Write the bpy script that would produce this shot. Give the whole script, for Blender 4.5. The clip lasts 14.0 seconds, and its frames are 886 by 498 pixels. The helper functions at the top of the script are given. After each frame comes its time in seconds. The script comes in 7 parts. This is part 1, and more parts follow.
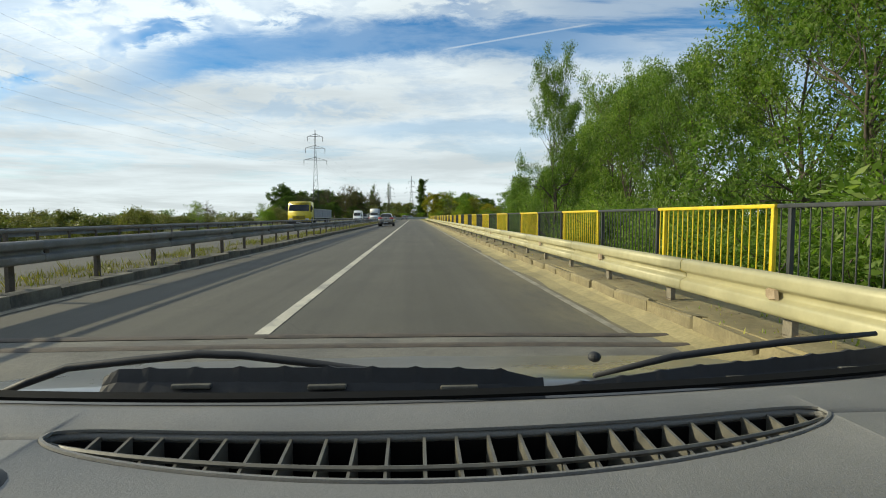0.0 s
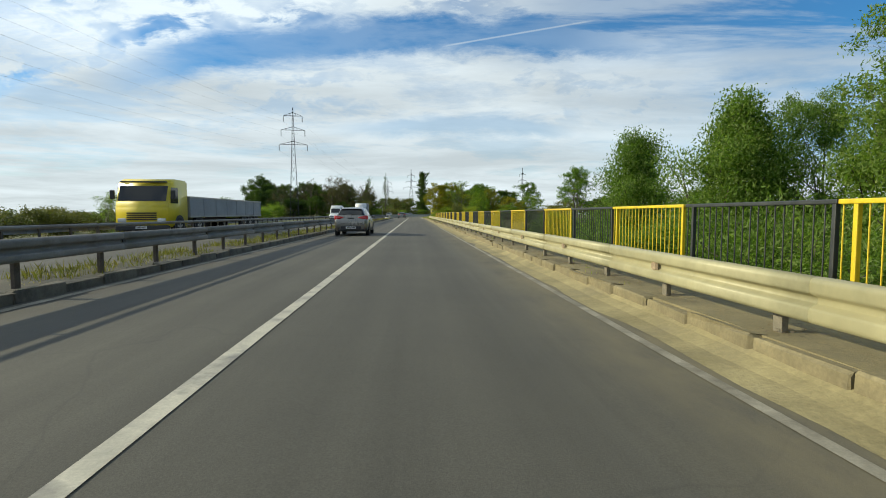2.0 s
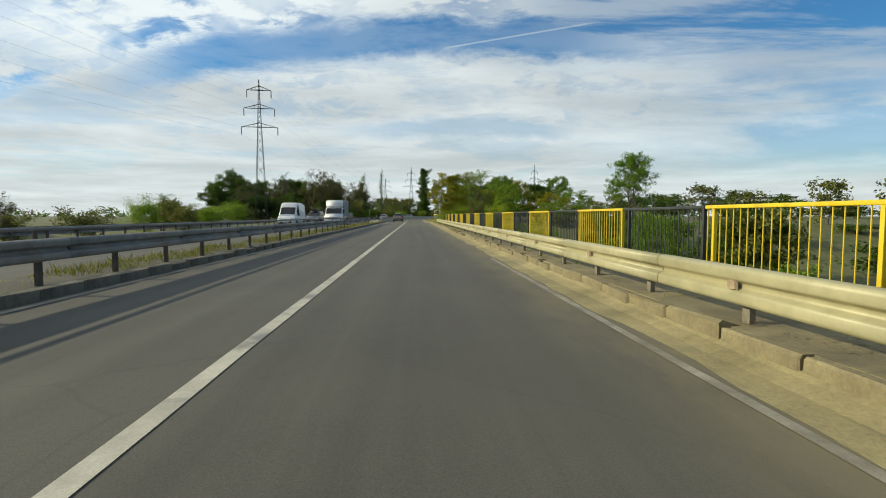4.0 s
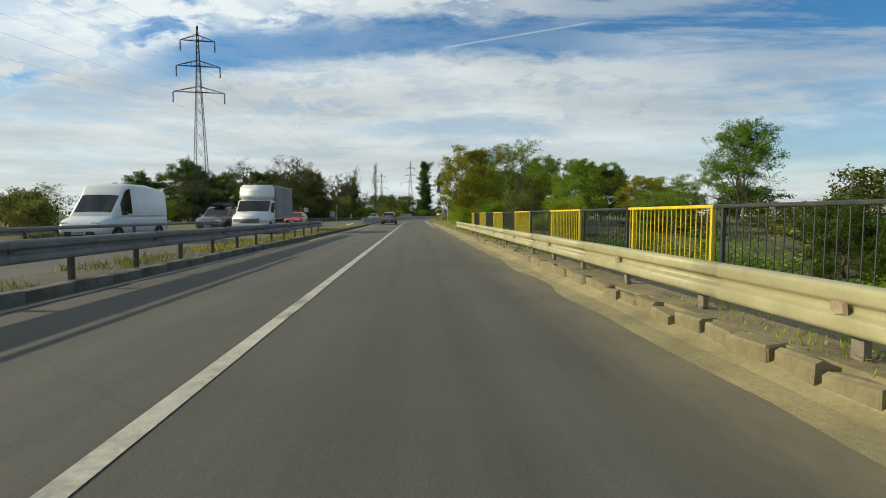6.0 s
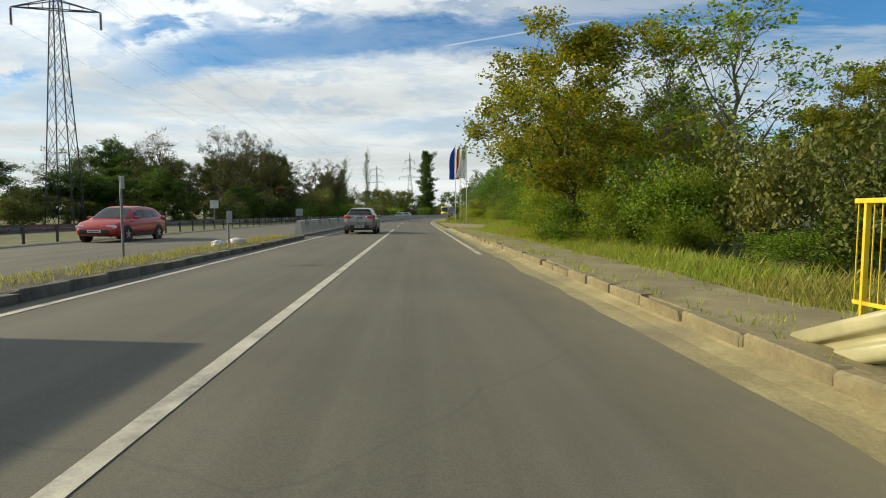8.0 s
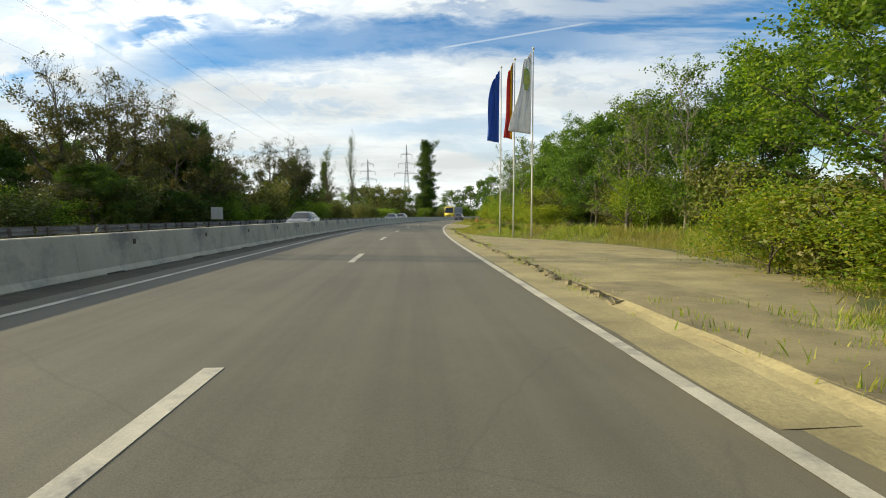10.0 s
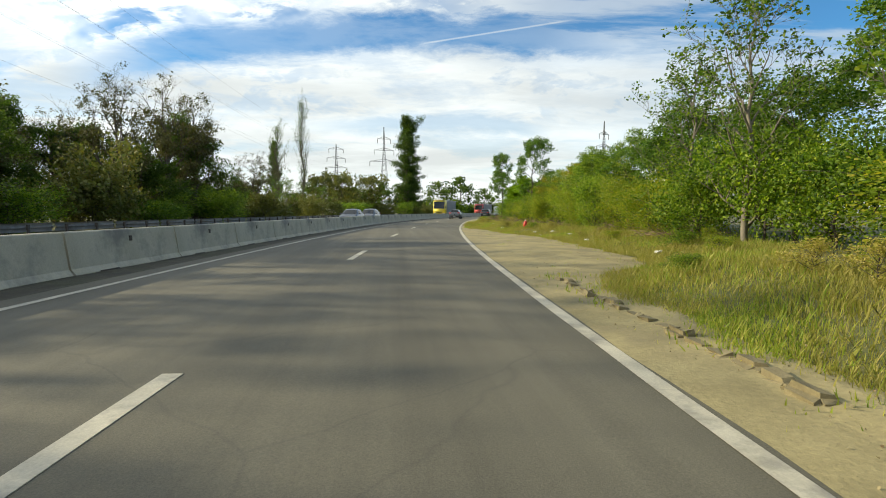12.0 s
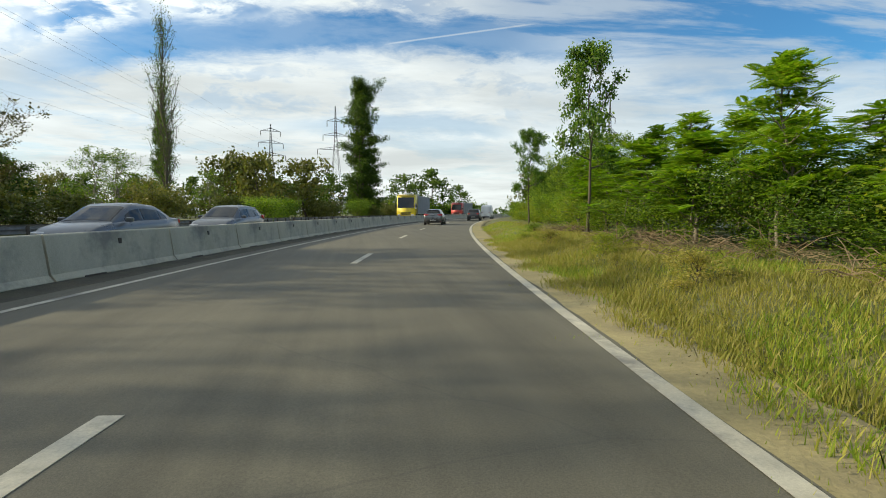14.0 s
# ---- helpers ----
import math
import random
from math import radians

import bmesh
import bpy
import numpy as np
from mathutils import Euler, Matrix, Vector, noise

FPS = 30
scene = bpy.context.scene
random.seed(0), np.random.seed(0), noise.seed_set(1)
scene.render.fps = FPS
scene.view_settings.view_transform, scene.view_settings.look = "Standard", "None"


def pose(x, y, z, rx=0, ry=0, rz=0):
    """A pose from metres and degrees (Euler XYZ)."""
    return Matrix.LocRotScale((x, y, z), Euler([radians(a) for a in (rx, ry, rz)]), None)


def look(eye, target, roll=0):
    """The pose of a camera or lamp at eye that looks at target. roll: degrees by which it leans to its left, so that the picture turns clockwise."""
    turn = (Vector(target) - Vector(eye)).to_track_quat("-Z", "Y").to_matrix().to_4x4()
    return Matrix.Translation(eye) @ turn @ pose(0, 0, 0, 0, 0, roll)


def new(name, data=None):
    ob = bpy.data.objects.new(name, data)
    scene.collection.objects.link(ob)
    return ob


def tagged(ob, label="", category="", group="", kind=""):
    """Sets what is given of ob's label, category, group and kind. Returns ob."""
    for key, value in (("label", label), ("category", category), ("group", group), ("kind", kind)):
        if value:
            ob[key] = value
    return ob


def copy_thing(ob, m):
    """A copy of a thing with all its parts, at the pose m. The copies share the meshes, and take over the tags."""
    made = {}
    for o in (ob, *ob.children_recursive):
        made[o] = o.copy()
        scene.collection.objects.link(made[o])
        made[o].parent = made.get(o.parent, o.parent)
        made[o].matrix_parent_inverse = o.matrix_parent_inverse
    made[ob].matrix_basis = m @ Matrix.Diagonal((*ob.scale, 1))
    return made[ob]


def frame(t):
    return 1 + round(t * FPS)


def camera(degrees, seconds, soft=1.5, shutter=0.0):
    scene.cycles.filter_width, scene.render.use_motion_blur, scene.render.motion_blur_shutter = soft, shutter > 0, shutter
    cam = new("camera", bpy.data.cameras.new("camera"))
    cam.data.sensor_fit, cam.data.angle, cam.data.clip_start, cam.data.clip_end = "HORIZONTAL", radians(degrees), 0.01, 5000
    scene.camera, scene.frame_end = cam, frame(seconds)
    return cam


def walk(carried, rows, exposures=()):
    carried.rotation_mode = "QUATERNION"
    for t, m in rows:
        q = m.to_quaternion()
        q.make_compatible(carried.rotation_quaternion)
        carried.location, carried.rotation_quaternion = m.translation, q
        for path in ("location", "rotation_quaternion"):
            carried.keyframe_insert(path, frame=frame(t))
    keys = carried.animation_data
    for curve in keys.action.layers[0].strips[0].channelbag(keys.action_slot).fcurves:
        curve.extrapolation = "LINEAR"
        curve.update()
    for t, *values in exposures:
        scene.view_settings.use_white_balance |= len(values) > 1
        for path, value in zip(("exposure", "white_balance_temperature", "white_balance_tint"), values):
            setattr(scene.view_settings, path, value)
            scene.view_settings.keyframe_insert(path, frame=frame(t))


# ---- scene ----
cam = camera(80.0, 14.0, 1.0)

# ---- the road's line: straight, then a long bend to the right ----
BEND, RADIUS = 188.0, 430.0


def P(s, off=0.0, z=0.0):
    """The place at s metres along the road, off metres to the right of the driver's line."""
    if s <= BEND:
        return Vector((off, s, z))
    a = (s - BEND) / RADIUS
    return Vector((RADIUS - (RADIUS - off) * math.cos(a), BEND + (RADIUS - off) * math.sin(a), z))


def heading(s):
    """Degrees by which the road has turned, as a turn about z."""
    return 0.0 if s <= BEND else -math.degrees((s - BEND) / RADIUS)


EYE, TILT, ASIDE, LEAN = 1.18, -3.74, -3.1, 0.0
# seconds, metres along the road, heading in degrees, small nod in degrees
DRIVE = [
    (0.0, 0.0, 0.0, 0.2), (0.5, 8.5, 0.0, 0.25), (1.0, 17.0, 0.05, -0.05), (1.5, 25.5, 0.0, 0.1),
    (2.0, 33.9, 0.0, -0.1), (2.5, 42.3, 0.05, 0.05), (3.0, 50.7, 0.2, 0.1), (4.2, 70.8, 0.0, 0.1), (5.5, 92.4, -0.1, 0.05),
    (6.0, 100.7, 0.0, 0.05), (6.5, 109.1, -0.05, -0.05), (7.0, 117.7, -0.05, -0.1), (7.5, 126.3, -0.05, -0.1),
    (8.0, 134.8, 0.0, -0.1), (9.2, 155.8, -0.1, 0.0), (10.5, 178.2, -0.5, 0.1), (11.0, 187.8, -0.8, -0.3), (11.5, 196.8, -1.3, -0.2),
    (12.0, 205.5, -2.4, -0.3), (12.5, 213.9, -3.6, 0.2), (13.0, 224.1, -4.4, 0.0), (13.5, 233.0, -5.4, -0.1), (14.0, 242.3, -6.1, -0.2)]
DRIFT = {11.5: 0.1, 12.0: 0.24, 12.5: 0.34, 13.0: 0.35, 13.5: 0.33, 14.0: 0.3}   # metres off the lane's line
walk(cam, [(t, pose(*P(s, DRIFT.get(t, 0.0), EYE), 90 + TILT + nod, LEAN, ASIDE + turn)) for t, s, turn, nod in DRIVE], [(0, 0.0, 6200, 1), (1.0, -0.05, 6080, 1), (2.2, -0.08, 6080, 1), (3.2, -0.12, 6240, 1), (5.3, -0.22, 6350, 2), (6.5, -0.2, 6380, 2), (7.4, -0.12, 6420, 3), (8.2, 0.03, 6600, 4), (10.3, 0.21, 6620, 4), (11.5, 0.21, 6600, 3), (12.0, 0.27, 6600, 3), (12.5, 0.20, 6600, 3), (13.0, 0.36, 6700, 3), (13.5, 0.10, 6600, 3), (14, 0.11, 6520, 2)])

# ---- daylight ----
SUN_HIGH, SUN_SIDE = radians(23), (-0.985, 0.17)   # low sun on the driver's left, a little ahead
world = bpy.data.worlds.new("sky")
scene.world = world
world.use_nodes = True
wn, wl = world.node_tree.nodes, world.node_tree.links
wn.clear()


def wnode(kind, **values):
    n = wn.new(kind)
    for key, value in values.items():
        n.inputs[key].default_value = value
    return n


w_out = wn.new("ShaderNodeOutputWorld")
w_bg = wnode("ShaderNodeBackground", Strength=0.098)
w_sky = wn.new("ShaderNodeTexSky")
w_sky.sky_type, w_sky.sun_disc = "NISHITA", False
w_sky.sun_elevation, w_sky.sun_rotation = SUN_HIGH, math.atan2(SUN_SIDE[0], SUN_SIDE[1])
w_sky.air_density, w_sky.dust_density, w_sky.ozone_density = 1.0, 0.2, 4.0
# high broken cloud: noise in the plane that stands across the road's direction
w_co = wn.new("ShaderNodeTexCoord")
w_sep = wn.new("ShaderNodeSeparateXYZ")
wl.new(w_co.outputs["Generated"], w_sep.inputs[0])


def wmath(op, a, b=None):
    n = wn.new("ShaderNodeMath")
    n.operation = op
    for i, v in enumerate((a, b)):
        if v is None:
            continue
        if isinstance(v, (int, float)):
            n.inputs[i].default_value = v
        else:
            wl.new(v, n.inputs[i])
    return n.outputs[0]


def wadd(*terms):
    total = terms[0]
    for v in terms[1:]:
        total = wmath("ADD", total, v)
    return total


def wmul(*terms):
    total = terms[0]
    for v in terms[1:]:
        total = wmath("MULTIPLY", total, v)
    return total


deep = wmath("MAXIMUM", wmath("ABSOLUTE", w_sep.outputs["Y"]), 0.2)
across = wmath("DIVIDE", w_sep.outputs["X"], deep)
high = wmath("DIVIDE", w_sep.outputs["Z"], deep)
w_flat = wn.new("ShaderNodeCombineXYZ")
wl.new(across, w_flat.inputs["X"])
wl.new(high, w_flat.inputs["Y"])
# far cloud lies flat: heights are spread out towards the horizon
w_lay = wn.new("ShaderNodeCombineXYZ")
lay = wmath("DIVIDE", 1.0, wmath("ADD", wmath("MAXIMUM", high, 0.0), 0.16))
wl.new(wmul(across, lay), w_lay.inputs["X"])
wl.new(lay, w_lay.inputs["Y"])


def wnoise(scale, detail, rough, stretch, shift, turn=0.0, plane=None, distort=0.3):
    m = wn.new("ShaderNodeMapping")
    m.inputs["Scale"].default_value, m.inputs["Location"].default_value = stretch, shift
    m.inputs["Rotation"].default_value = (0, 0, turn)
    wl.new((plane or w_flat).outputs[0], m.inputs["Vector"])
    n = wnode("ShaderNodeTexNoise", Scale=scale, Detail=detail, Roughness=rough, Distortion=distort)
    wl.new(m.outputs[0], n.inputs["Vector"])
    return n.outputs["Fac"]


def wramp(fac, low, high_):
    n = wn.new("ShaderNodeMapRange")
    n.interpolation_type = "SMOOTHSTEP"
    n.inputs["From Min"].default_value, n.inputs["From Max"].default_value = low, high_
    wl.new(fac, n.inputs["Value"])
    return n.outputs["Result"]


def wspan(value, a, b, c, d):
    """Rises from a to b and falls from c to d."""
    return wmul(wramp(value, a, b), wramp(value, d, c))


left = wmath("MINIMUM", across, 0.0)
waver = wmath("SUBTRACT", wnoise(4.0, 6, 0.6, (0.7, 1.6, 1.0), (1.3, 0.4, 0)), 0.5)
ragged = wmath("SUBTRACT", wnoise(13.0, 8, 0.68, (0.55, 1.6, 1.0), (4.2, 1.7, 0), -0.15), 0.5)
cotton = wnoise(19.0, 8, 0.6, (0.62, 1.4, 1.0), (0.0, 3.1, 0), -0.2)
# the long lane of open blue, dipping to the left
lane = wadd(high, wmul(left, left, 0.29), -0.326, wmul(waver, 0.06), wmul(ragged, 0.08))
lane = wmul(wramp(wmath("ABSOLUTE", lane), 0.062, 0.016), wspan(across, -0.66, -0.34, 0.24, 0.70))
lane = wmul(lane, wadd(0.76, wmul(wramp(wnoise(5.0, 6, 0.62, (0.6, 2.6, 1.0), (8.0, 2.0, 0)), 0.40, 0.60), 0.16)))
# flecked cloud above the lane, thin streaks to its right
above = wramp(wadd(high, wmul(left, left, 0.25)), 0.325, 0.365)
patchy = wramp(wnoise(4.6, 4, 0.55, (0.8, 1.7, 1.0), (2.2, 7.4, 0), -0.3), 0.40, 0.60)
fleck = wmul(wramp(cotton, 0.60, 0.42), above, wramp(across, 0.34, -0.05), wadd(0.20, wmul(patchy, 0.66)))
streak = wnoise(3.8, 8, 0.62, (0.4, 3.8, 1.0), (6.0, 1.1, 0), -0.06)
right = wmul(wramp(across, 0.02, 0.36), wramp(high, 0.24, 0.33), wadd(0.46, wmul(wramp(streak, 0.58, 0.42), 0.44)))
# veiled blue low on the right, and slots of blue between the far banks
thin = wmul(wramp(across, 0.10, 0.70), wspan(high, 0.03, 0.14, 0.24, 0.36), wadd(0.24, wmul(wramp(wnoise(3.2, 7, 0.6, (0.6, 2.4, 1.0), (3.3, 5.5, 0)), 0.58, 0.42), 0.40)))
slot = wmul(wramp(wmath("ABSOLUTE", wadd(high, -0.160, wmul(waver, 0.06), wmul(ragged, 0.05))), 0.026, 0.004), wspan(across, -0.24, 0.0, 0.22, 0.36), 0.42)
bank = wmul(wramp(wnoise(1.5, 9, 0.66, (0.5, 1.0, 1.0), (2.0, 9.0, 0), 0.1, w_lay), 0.54, 0.38), wramp(high, 0.02, 0.10), 0.30)
puffs = wmul(wramp(cotton, 0.56, 0.40), wspan(high, 0.12, 0.20, 0.30, 0.34), wramp(waver, -0.10, 0.06), 0.30)
blue = wmath("MAXIMUM", wmath("MAXIMUM", lane, right), wmath("MAXIMUM", fleck, wmath("MAXIMUM", thin, slot)))
blue = wmath("MAXIMUM", blue, wmath("MAXIMUM", bank, puffs))


# one thin vapour trail high ahead
def aim(aside, high_):
    return Vector((math.sin(radians(aside)) * math.cos(radians(high_)), math.cos(radians(aside)) * math.cos(radians(high_)), math.sin(radians(high_))))


def wdot(v):
    n = wn.new("ShaderNodeVectorMath")
    n.operation = "DOT_PRODUCT"
    wl.new(w_co.outputs["Generated"], n.inputs[0])
    n.inputs[1].default_value = v
    return n.outputs["Value"]


trail_a, trail_b = aim(3.3, 17.2), aim(18.6, 18.9)
trail = wramp(wmath("ABSOLUTE", wdot(trail_a.cross(trail_b).normalized())), 0.0022, 0.0003)
trail = wmul(trail, wramp(wdot((trail_a + trail_b).normalized()), 0.9905, 0.9945), 0.30)
cover = wmath("MINIMUM", wmath("ADD", wmath("SUBTRACT", 1.0, blue), trail), 0.97)
# thick and thin cloud: pale grey undersides in long soft streaks
shade = wadd(0.78, wmul(wramp(wnoise(1.1, 9, 0.6, (0.5, 1.0, 1.0), (7.0, 4.0, 0), 0.1, w_lay), 0.34, 0.68), 0.30), wmul(above, wramp(across, 0.2, -0.5), 0.16))
w_cloud = wn.new("ShaderNodeMix")
w_cloud.data_type, w_cloud.blend_type = "RGBA", "MULTIPLY"
w_cloud.inputs["Factor"].default_value = 1.0
w_cloud.inputs["A"].default_value = (8.7, 8.85, 9.05, 1)
wl.new(shade, w_cloud.inputs["B"])
w_mix = wn.new("ShaderNodeMix")
w_mix.data_type = "RGBA"
wl.new(cover, w_mix.inputs["Factor"])
w_sat = wnode("ShaderNodeHueSaturation", Saturation=1.38, Value=1.32)
wl.new(w_sky.outputs[0], w_sat.inputs["Color"])
wl.new(w_sat.outputs[0], w_mix.inputs["A"])
wl.new(w_cloud.outputs["Result"], w_mix.inputs["B"])
wl.new(w_mix.outputs["Result"], w_bg.inputs["Color"])
wl.new(w_bg.outputs[0], w_out.inputs[0])

sun = new("sun", bpy.data.lights.new("sun", "SUN"))
sun.data.energy, sun.data.angle, sun.data.color = 5.0, radians(0.6), (1.0, 0.85, 0.60)
sun.matrix_world = look((SUN_SIDE[0] * 100 * math.cos(SUN_HIGH), SUN_SIDE[1] * 100 * math.cos(SUN_HIGH), 100 * math.sin(SUN_HIGH)), (0, 0, 0))

# ---- materials ----
def material(name, rough=0.8, metal=0.0):
    m = bpy.data.materials.new(name)
    m.use_nodes = True
    b = m.node_tree.nodes["Principled BSDF"]
    b.inputs["Roughness"].default_value, b.inputs["Metallic"].default_value = rough, metal
    return m, m.node_tree.nodes, m.node_tree.links, b


def noise_fac(nodes, links, scale, detail=6, rough=0.6, stretch=(1, 1, 1), co="Object"):
    c = nodes.new("ShaderNodeTexCoord")
    mp = nodes.new("ShaderNodeMapping")
    mp.inputs["Scale"].default_value = stretch
    links.new(c.outputs[co], mp.inputs["Vector"])
    n = nodes.new("ShaderNodeTexNoise")
    n.inputs["Scale"].default_value, n.inputs["Detail"].default_value, n.inputs["Roughness"].default_value = scale, detail, rough
    links.new(mp.outputs[0], n.inputs["Vector"])
    return n.outputs["Fac"]


def ramp(nodes, links, fac, stops):
    r = nodes.new("ShaderNodeValToRGB")
    e = r.color_ramp.elements
    while len(e) < len(stops):
        e.new(0.5)
    for el, (at, col) in zip(e, stops):
        el.position, el.color = at, (*col, 1)
    links.new(fac, r.inputs["Fac"])
    return r.outputs["Color"]


def blend(nodes, links, fac, a, b, how="MIX"):
    n = nodes.new("ShaderNodeMix")
    n.data_type, n.blend_type = "RGBA", how
    for key, v in (("Factor", fac), ("A", a), ("B", b)):
        if isinstance(v, (int, float)):
            n.inputs[key].default_value = v
        elif isinstance(v, tuple):
            n.inputs[key].default_value = (*v, 1)
        else:
            links.new(v, n.inputs[key])
    return n.outputs["Result"]


def bump(nodes, links, bsdf, fac, strength, distance):
    n = nodes.new("ShaderNodeBump")
    n.inputs["Strength"].default_value, n.inputs["Distance"].default_value = strength, distance
    links.new(fac, n.inputs["Height"])
    links.new(n.outputs[0], bsdf.inputs["Normal"])


def worn(name, dark, light, scale=3.0, rough=0.8, metal=0.0, grain=60.0, relief=0.2, stretch=(1, 1, 1), stain=None):
    """A surface of two near tones in patches, a fine grain with relief, and stains."""
    m, n, l, b = material(name, rough, metal)
    patch = noise_fac(n, l, scale, 6, 0.65, stretch)
    fine = noise_fac(n, l, grain, 4, 0.7)
    col = ramp(n, l, patch, [(0.32, dark), (0.68, light)])
    col = blend(n, l, 0.5, col, ramp(n, l, fine, [(0.25, (0.55, 0.55, 0.55)), (0.75, (1.25, 1.25, 1.25))]), "MULTIPLY")
    if stain:
        col = blend(n, l, ramp(n, l, noise_fac(n, l, scale * 0.45, 5, 0.7), [(0.52, (0, 0, 0)), (0.66, (0.8, 0.8, 0.8))]), col, stain)
    l.new(col, b.inputs["Base Color"])
    l.new(ramp(n, l, patch, [(0.3, (rough * 0.85,) * 3), (0.7, (min(1, rough * 1.1),) * 3)]), b.inputs["Roughness"])
    if relief:
        bump(n, l, b, fine, relief, 0.01)
    return m


def leaf_material(name, tones, through_col, vary=0.35, thin=0.42):
    m, n, l, b = material(name, 0.55)
    isl = n.new("ShaderNodeNewGeometry")
    info = n.new("ShaderNodeObjectInfo")
    col = ramp(n, l, isl.outputs["Random Per Island"], [(i / (len(tones) - 1), t) for i, t in enumerate(tones)])
    per = ramp(n, l, info.outputs["Random"], [(0.0, (1 - vary, 1 - vary * 0.8, 1 - vary)), (1.0, (1 + vary, 1 + vary * 0.7, 1 + vary * 0.4))])
    col = blend(n, l, 1.0, col, per, "MULTIPLY")
    l.new(col, b.inputs["Base Color"])
    b.inputs["Specular IOR Level"].default_value = 0.3
    tr = n.new("ShaderNodeBsdfTranslucent")
    l.new(blend(n, l, 1.0, col, through_col, "MULTIPLY"), tr.inputs["Color"])
    mix = n.new("ShaderNodeMixShader")
    mix.inputs[0].default_value = thin
    l.new(b.outputs[0], mix.inputs[1])
    l.new(tr.outputs[0], mix.inputs[2])
    l.new(mix.outputs[0], n["Material Output"].inputs["Surface"])
    return m


def asphalt_material():
    m, n, l, b = material("asphalt", 0.85)
    long_streak = noise_fac(n, l, 1.0, 6, 0.6, (1.6, 0.03, 1))
    patch = noise_fac(n, l, 0.35, 6, 0.65)
    grit = noise_fac(n, l, 90, 3, 0.8)
    col = ramp(n, l, long_streak, [(0.3, (0.065, 0.061, 0.049)), (0.7, (0.101, 0.095, 0.076))])
    col = blend(n, l, 0.6, col, ramp(n, l, patch, [(0.3, (0.75, 0.75, 0.75)), (0.7, (1.2, 1.19, 1.16))]), "MULTIPLY")
    col = blend(n, l, 0.7, col, ramp(n, l, grit, [(0.25, (0.5, 0.5, 0.5)), (0.75, (1.5, 1.5, 1.48))]), "MULTIPLY")
    crack = n.new("ShaderNodeTexVoronoi")
    crack.feature = "DISTANCE_TO_EDGE"
    crack.inputs["Scale"].default_value = 0.22
    c = n.new("ShaderNodeTexCoord")
    wob = n.new("ShaderNodeTexNoise")
    wob.inputs["Scale"].default_value = 1.4
    l.new(c.outputs["Object"], wob.inputs["Vector"])
    l.new(blend(n, l, 0.25, c.outputs["Object"], wob.outputs["Color"], "ADD"), crack.inputs["Vector"])
    col = blend(n, l, ramp(n, l, crack.outputs["Distance"], [(0.0, (0.22, 0.22, 0.22)), (0.003, (0, 0, 0))]), col, (0.03, 0.03, 0.03))
    # dust blown against the bridge kerb, thinning over the lane; tint also paints glare
    sep = n.new("ShaderNodeSeparateXYZ")
    l.new(c.outputs["Object"], sep.inputs[0])

    def span(value, a, b_):
        r = n.new("ShaderNodeMapRange")
        r.interpolation_type = "SMOOTHSTEP"
        r.inputs["From Min"].default_value, r.inputs["From Max"].default_value = a, b_
        l.new(value, r.inputs["Value"])
        return r.outputs["Result"]

    def times(p, q):
        k = n.new("ShaderNodeMath")
        k.operation = "MULTIPLY"
        l.new(p, k.inputs[0])
        l.new(q, k.inputs[1])
        return k.outputs[0]

    dust = times(times(span(sep.outputs["X"], 0.9, 2.5), span(sep.outputs["Y"], 186, 165)), ramp(n, l, noise_fac(n, l, 1.3, 6, 0.7, (1.0, 0.35, 1)), [(0.30, (0.1, 0.1, 0.1)), (0.62, (1, 1, 1))]))
    # older, paler surface after the bridge
    col = blend(n, l, span(sep.outputs["Y"], 108, 142), col, blend(n, l, 1.0, col, (1.44, 1.425, 1.32), "MULTIPLY"))
    col = blend(n, l, dust, col, (0.20, 0.17, 0.098))
    l.new(col, b.inputs["Base Color"])
    bump(n, l, b, grit, 0.35, 0.006)
    return m


M_ASPHALT = asphalt_material()
M_PAINT = worn("white_road_paint", (0.40, 0.372, 0.29), (0.62, 0.58, 0.46), 2.5, 0.7, stain=(0.16, 0.155, 0.145))
M_PAINTFADED = worn("faded_road_paint", (0.17, 0.155, 0.115), (0.40, 0.37, 0.29), 2.2, 0.8, stain=(0.14, 0.125, 0.09))
M_SIDEWALK = worn("dusty_concrete", (0.185, 0.155, 0.078), (0.315, 0.265, 0.138), 1.4, 0.95, grain=35, relief=0.6, stain=(0.13, 0.108, 0.062))
M_JOINT = worn("grey_joint_concrete", (0.115, 0.11, 0.095), (0.19, 0.18, 0.15), 1.6, 0.95, grain=35, relief=0.6, stain=(0.085, 0.08, 0.068))
M_KERB = worn("kerb_concrete", (0.165, 0.138, 0.075), (0.30, 0.255, 0.14), 2.6, 0.95, grain=30, relief=0.6, stain=(0.11, 0.095, 0.058))
M_BARRIER = worn("barrier_concrete", (0.44, 0.405, 0.30), (0.60, 0.555, 0.43), 1.1, 0.9, grain=45, relief=0.3, stretch=(1, 1, 0.35), stain=(0.2, 0.19, 0.17))
M_DIRT = worn("dry_dirt", (0.21, 0.178, 0.085), (0.41, 0.348, 0.175), 0.9, 1.0, grain=22, relief=0.9, stain=(0.20, 0.172, 0.10))
# median dirt and kerb stones, in darker tones than those on the right
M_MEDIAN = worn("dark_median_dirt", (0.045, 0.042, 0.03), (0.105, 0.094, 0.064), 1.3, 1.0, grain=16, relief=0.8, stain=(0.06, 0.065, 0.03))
M_MEDIANKERB = worn("dark_median_kerb", (0.10, 0.092, 0.07), (0.21, 0.19, 0.145), 2.6, 0.95, grain=30, relief=0.6, stain=(0.06, 0.056, 0.045))
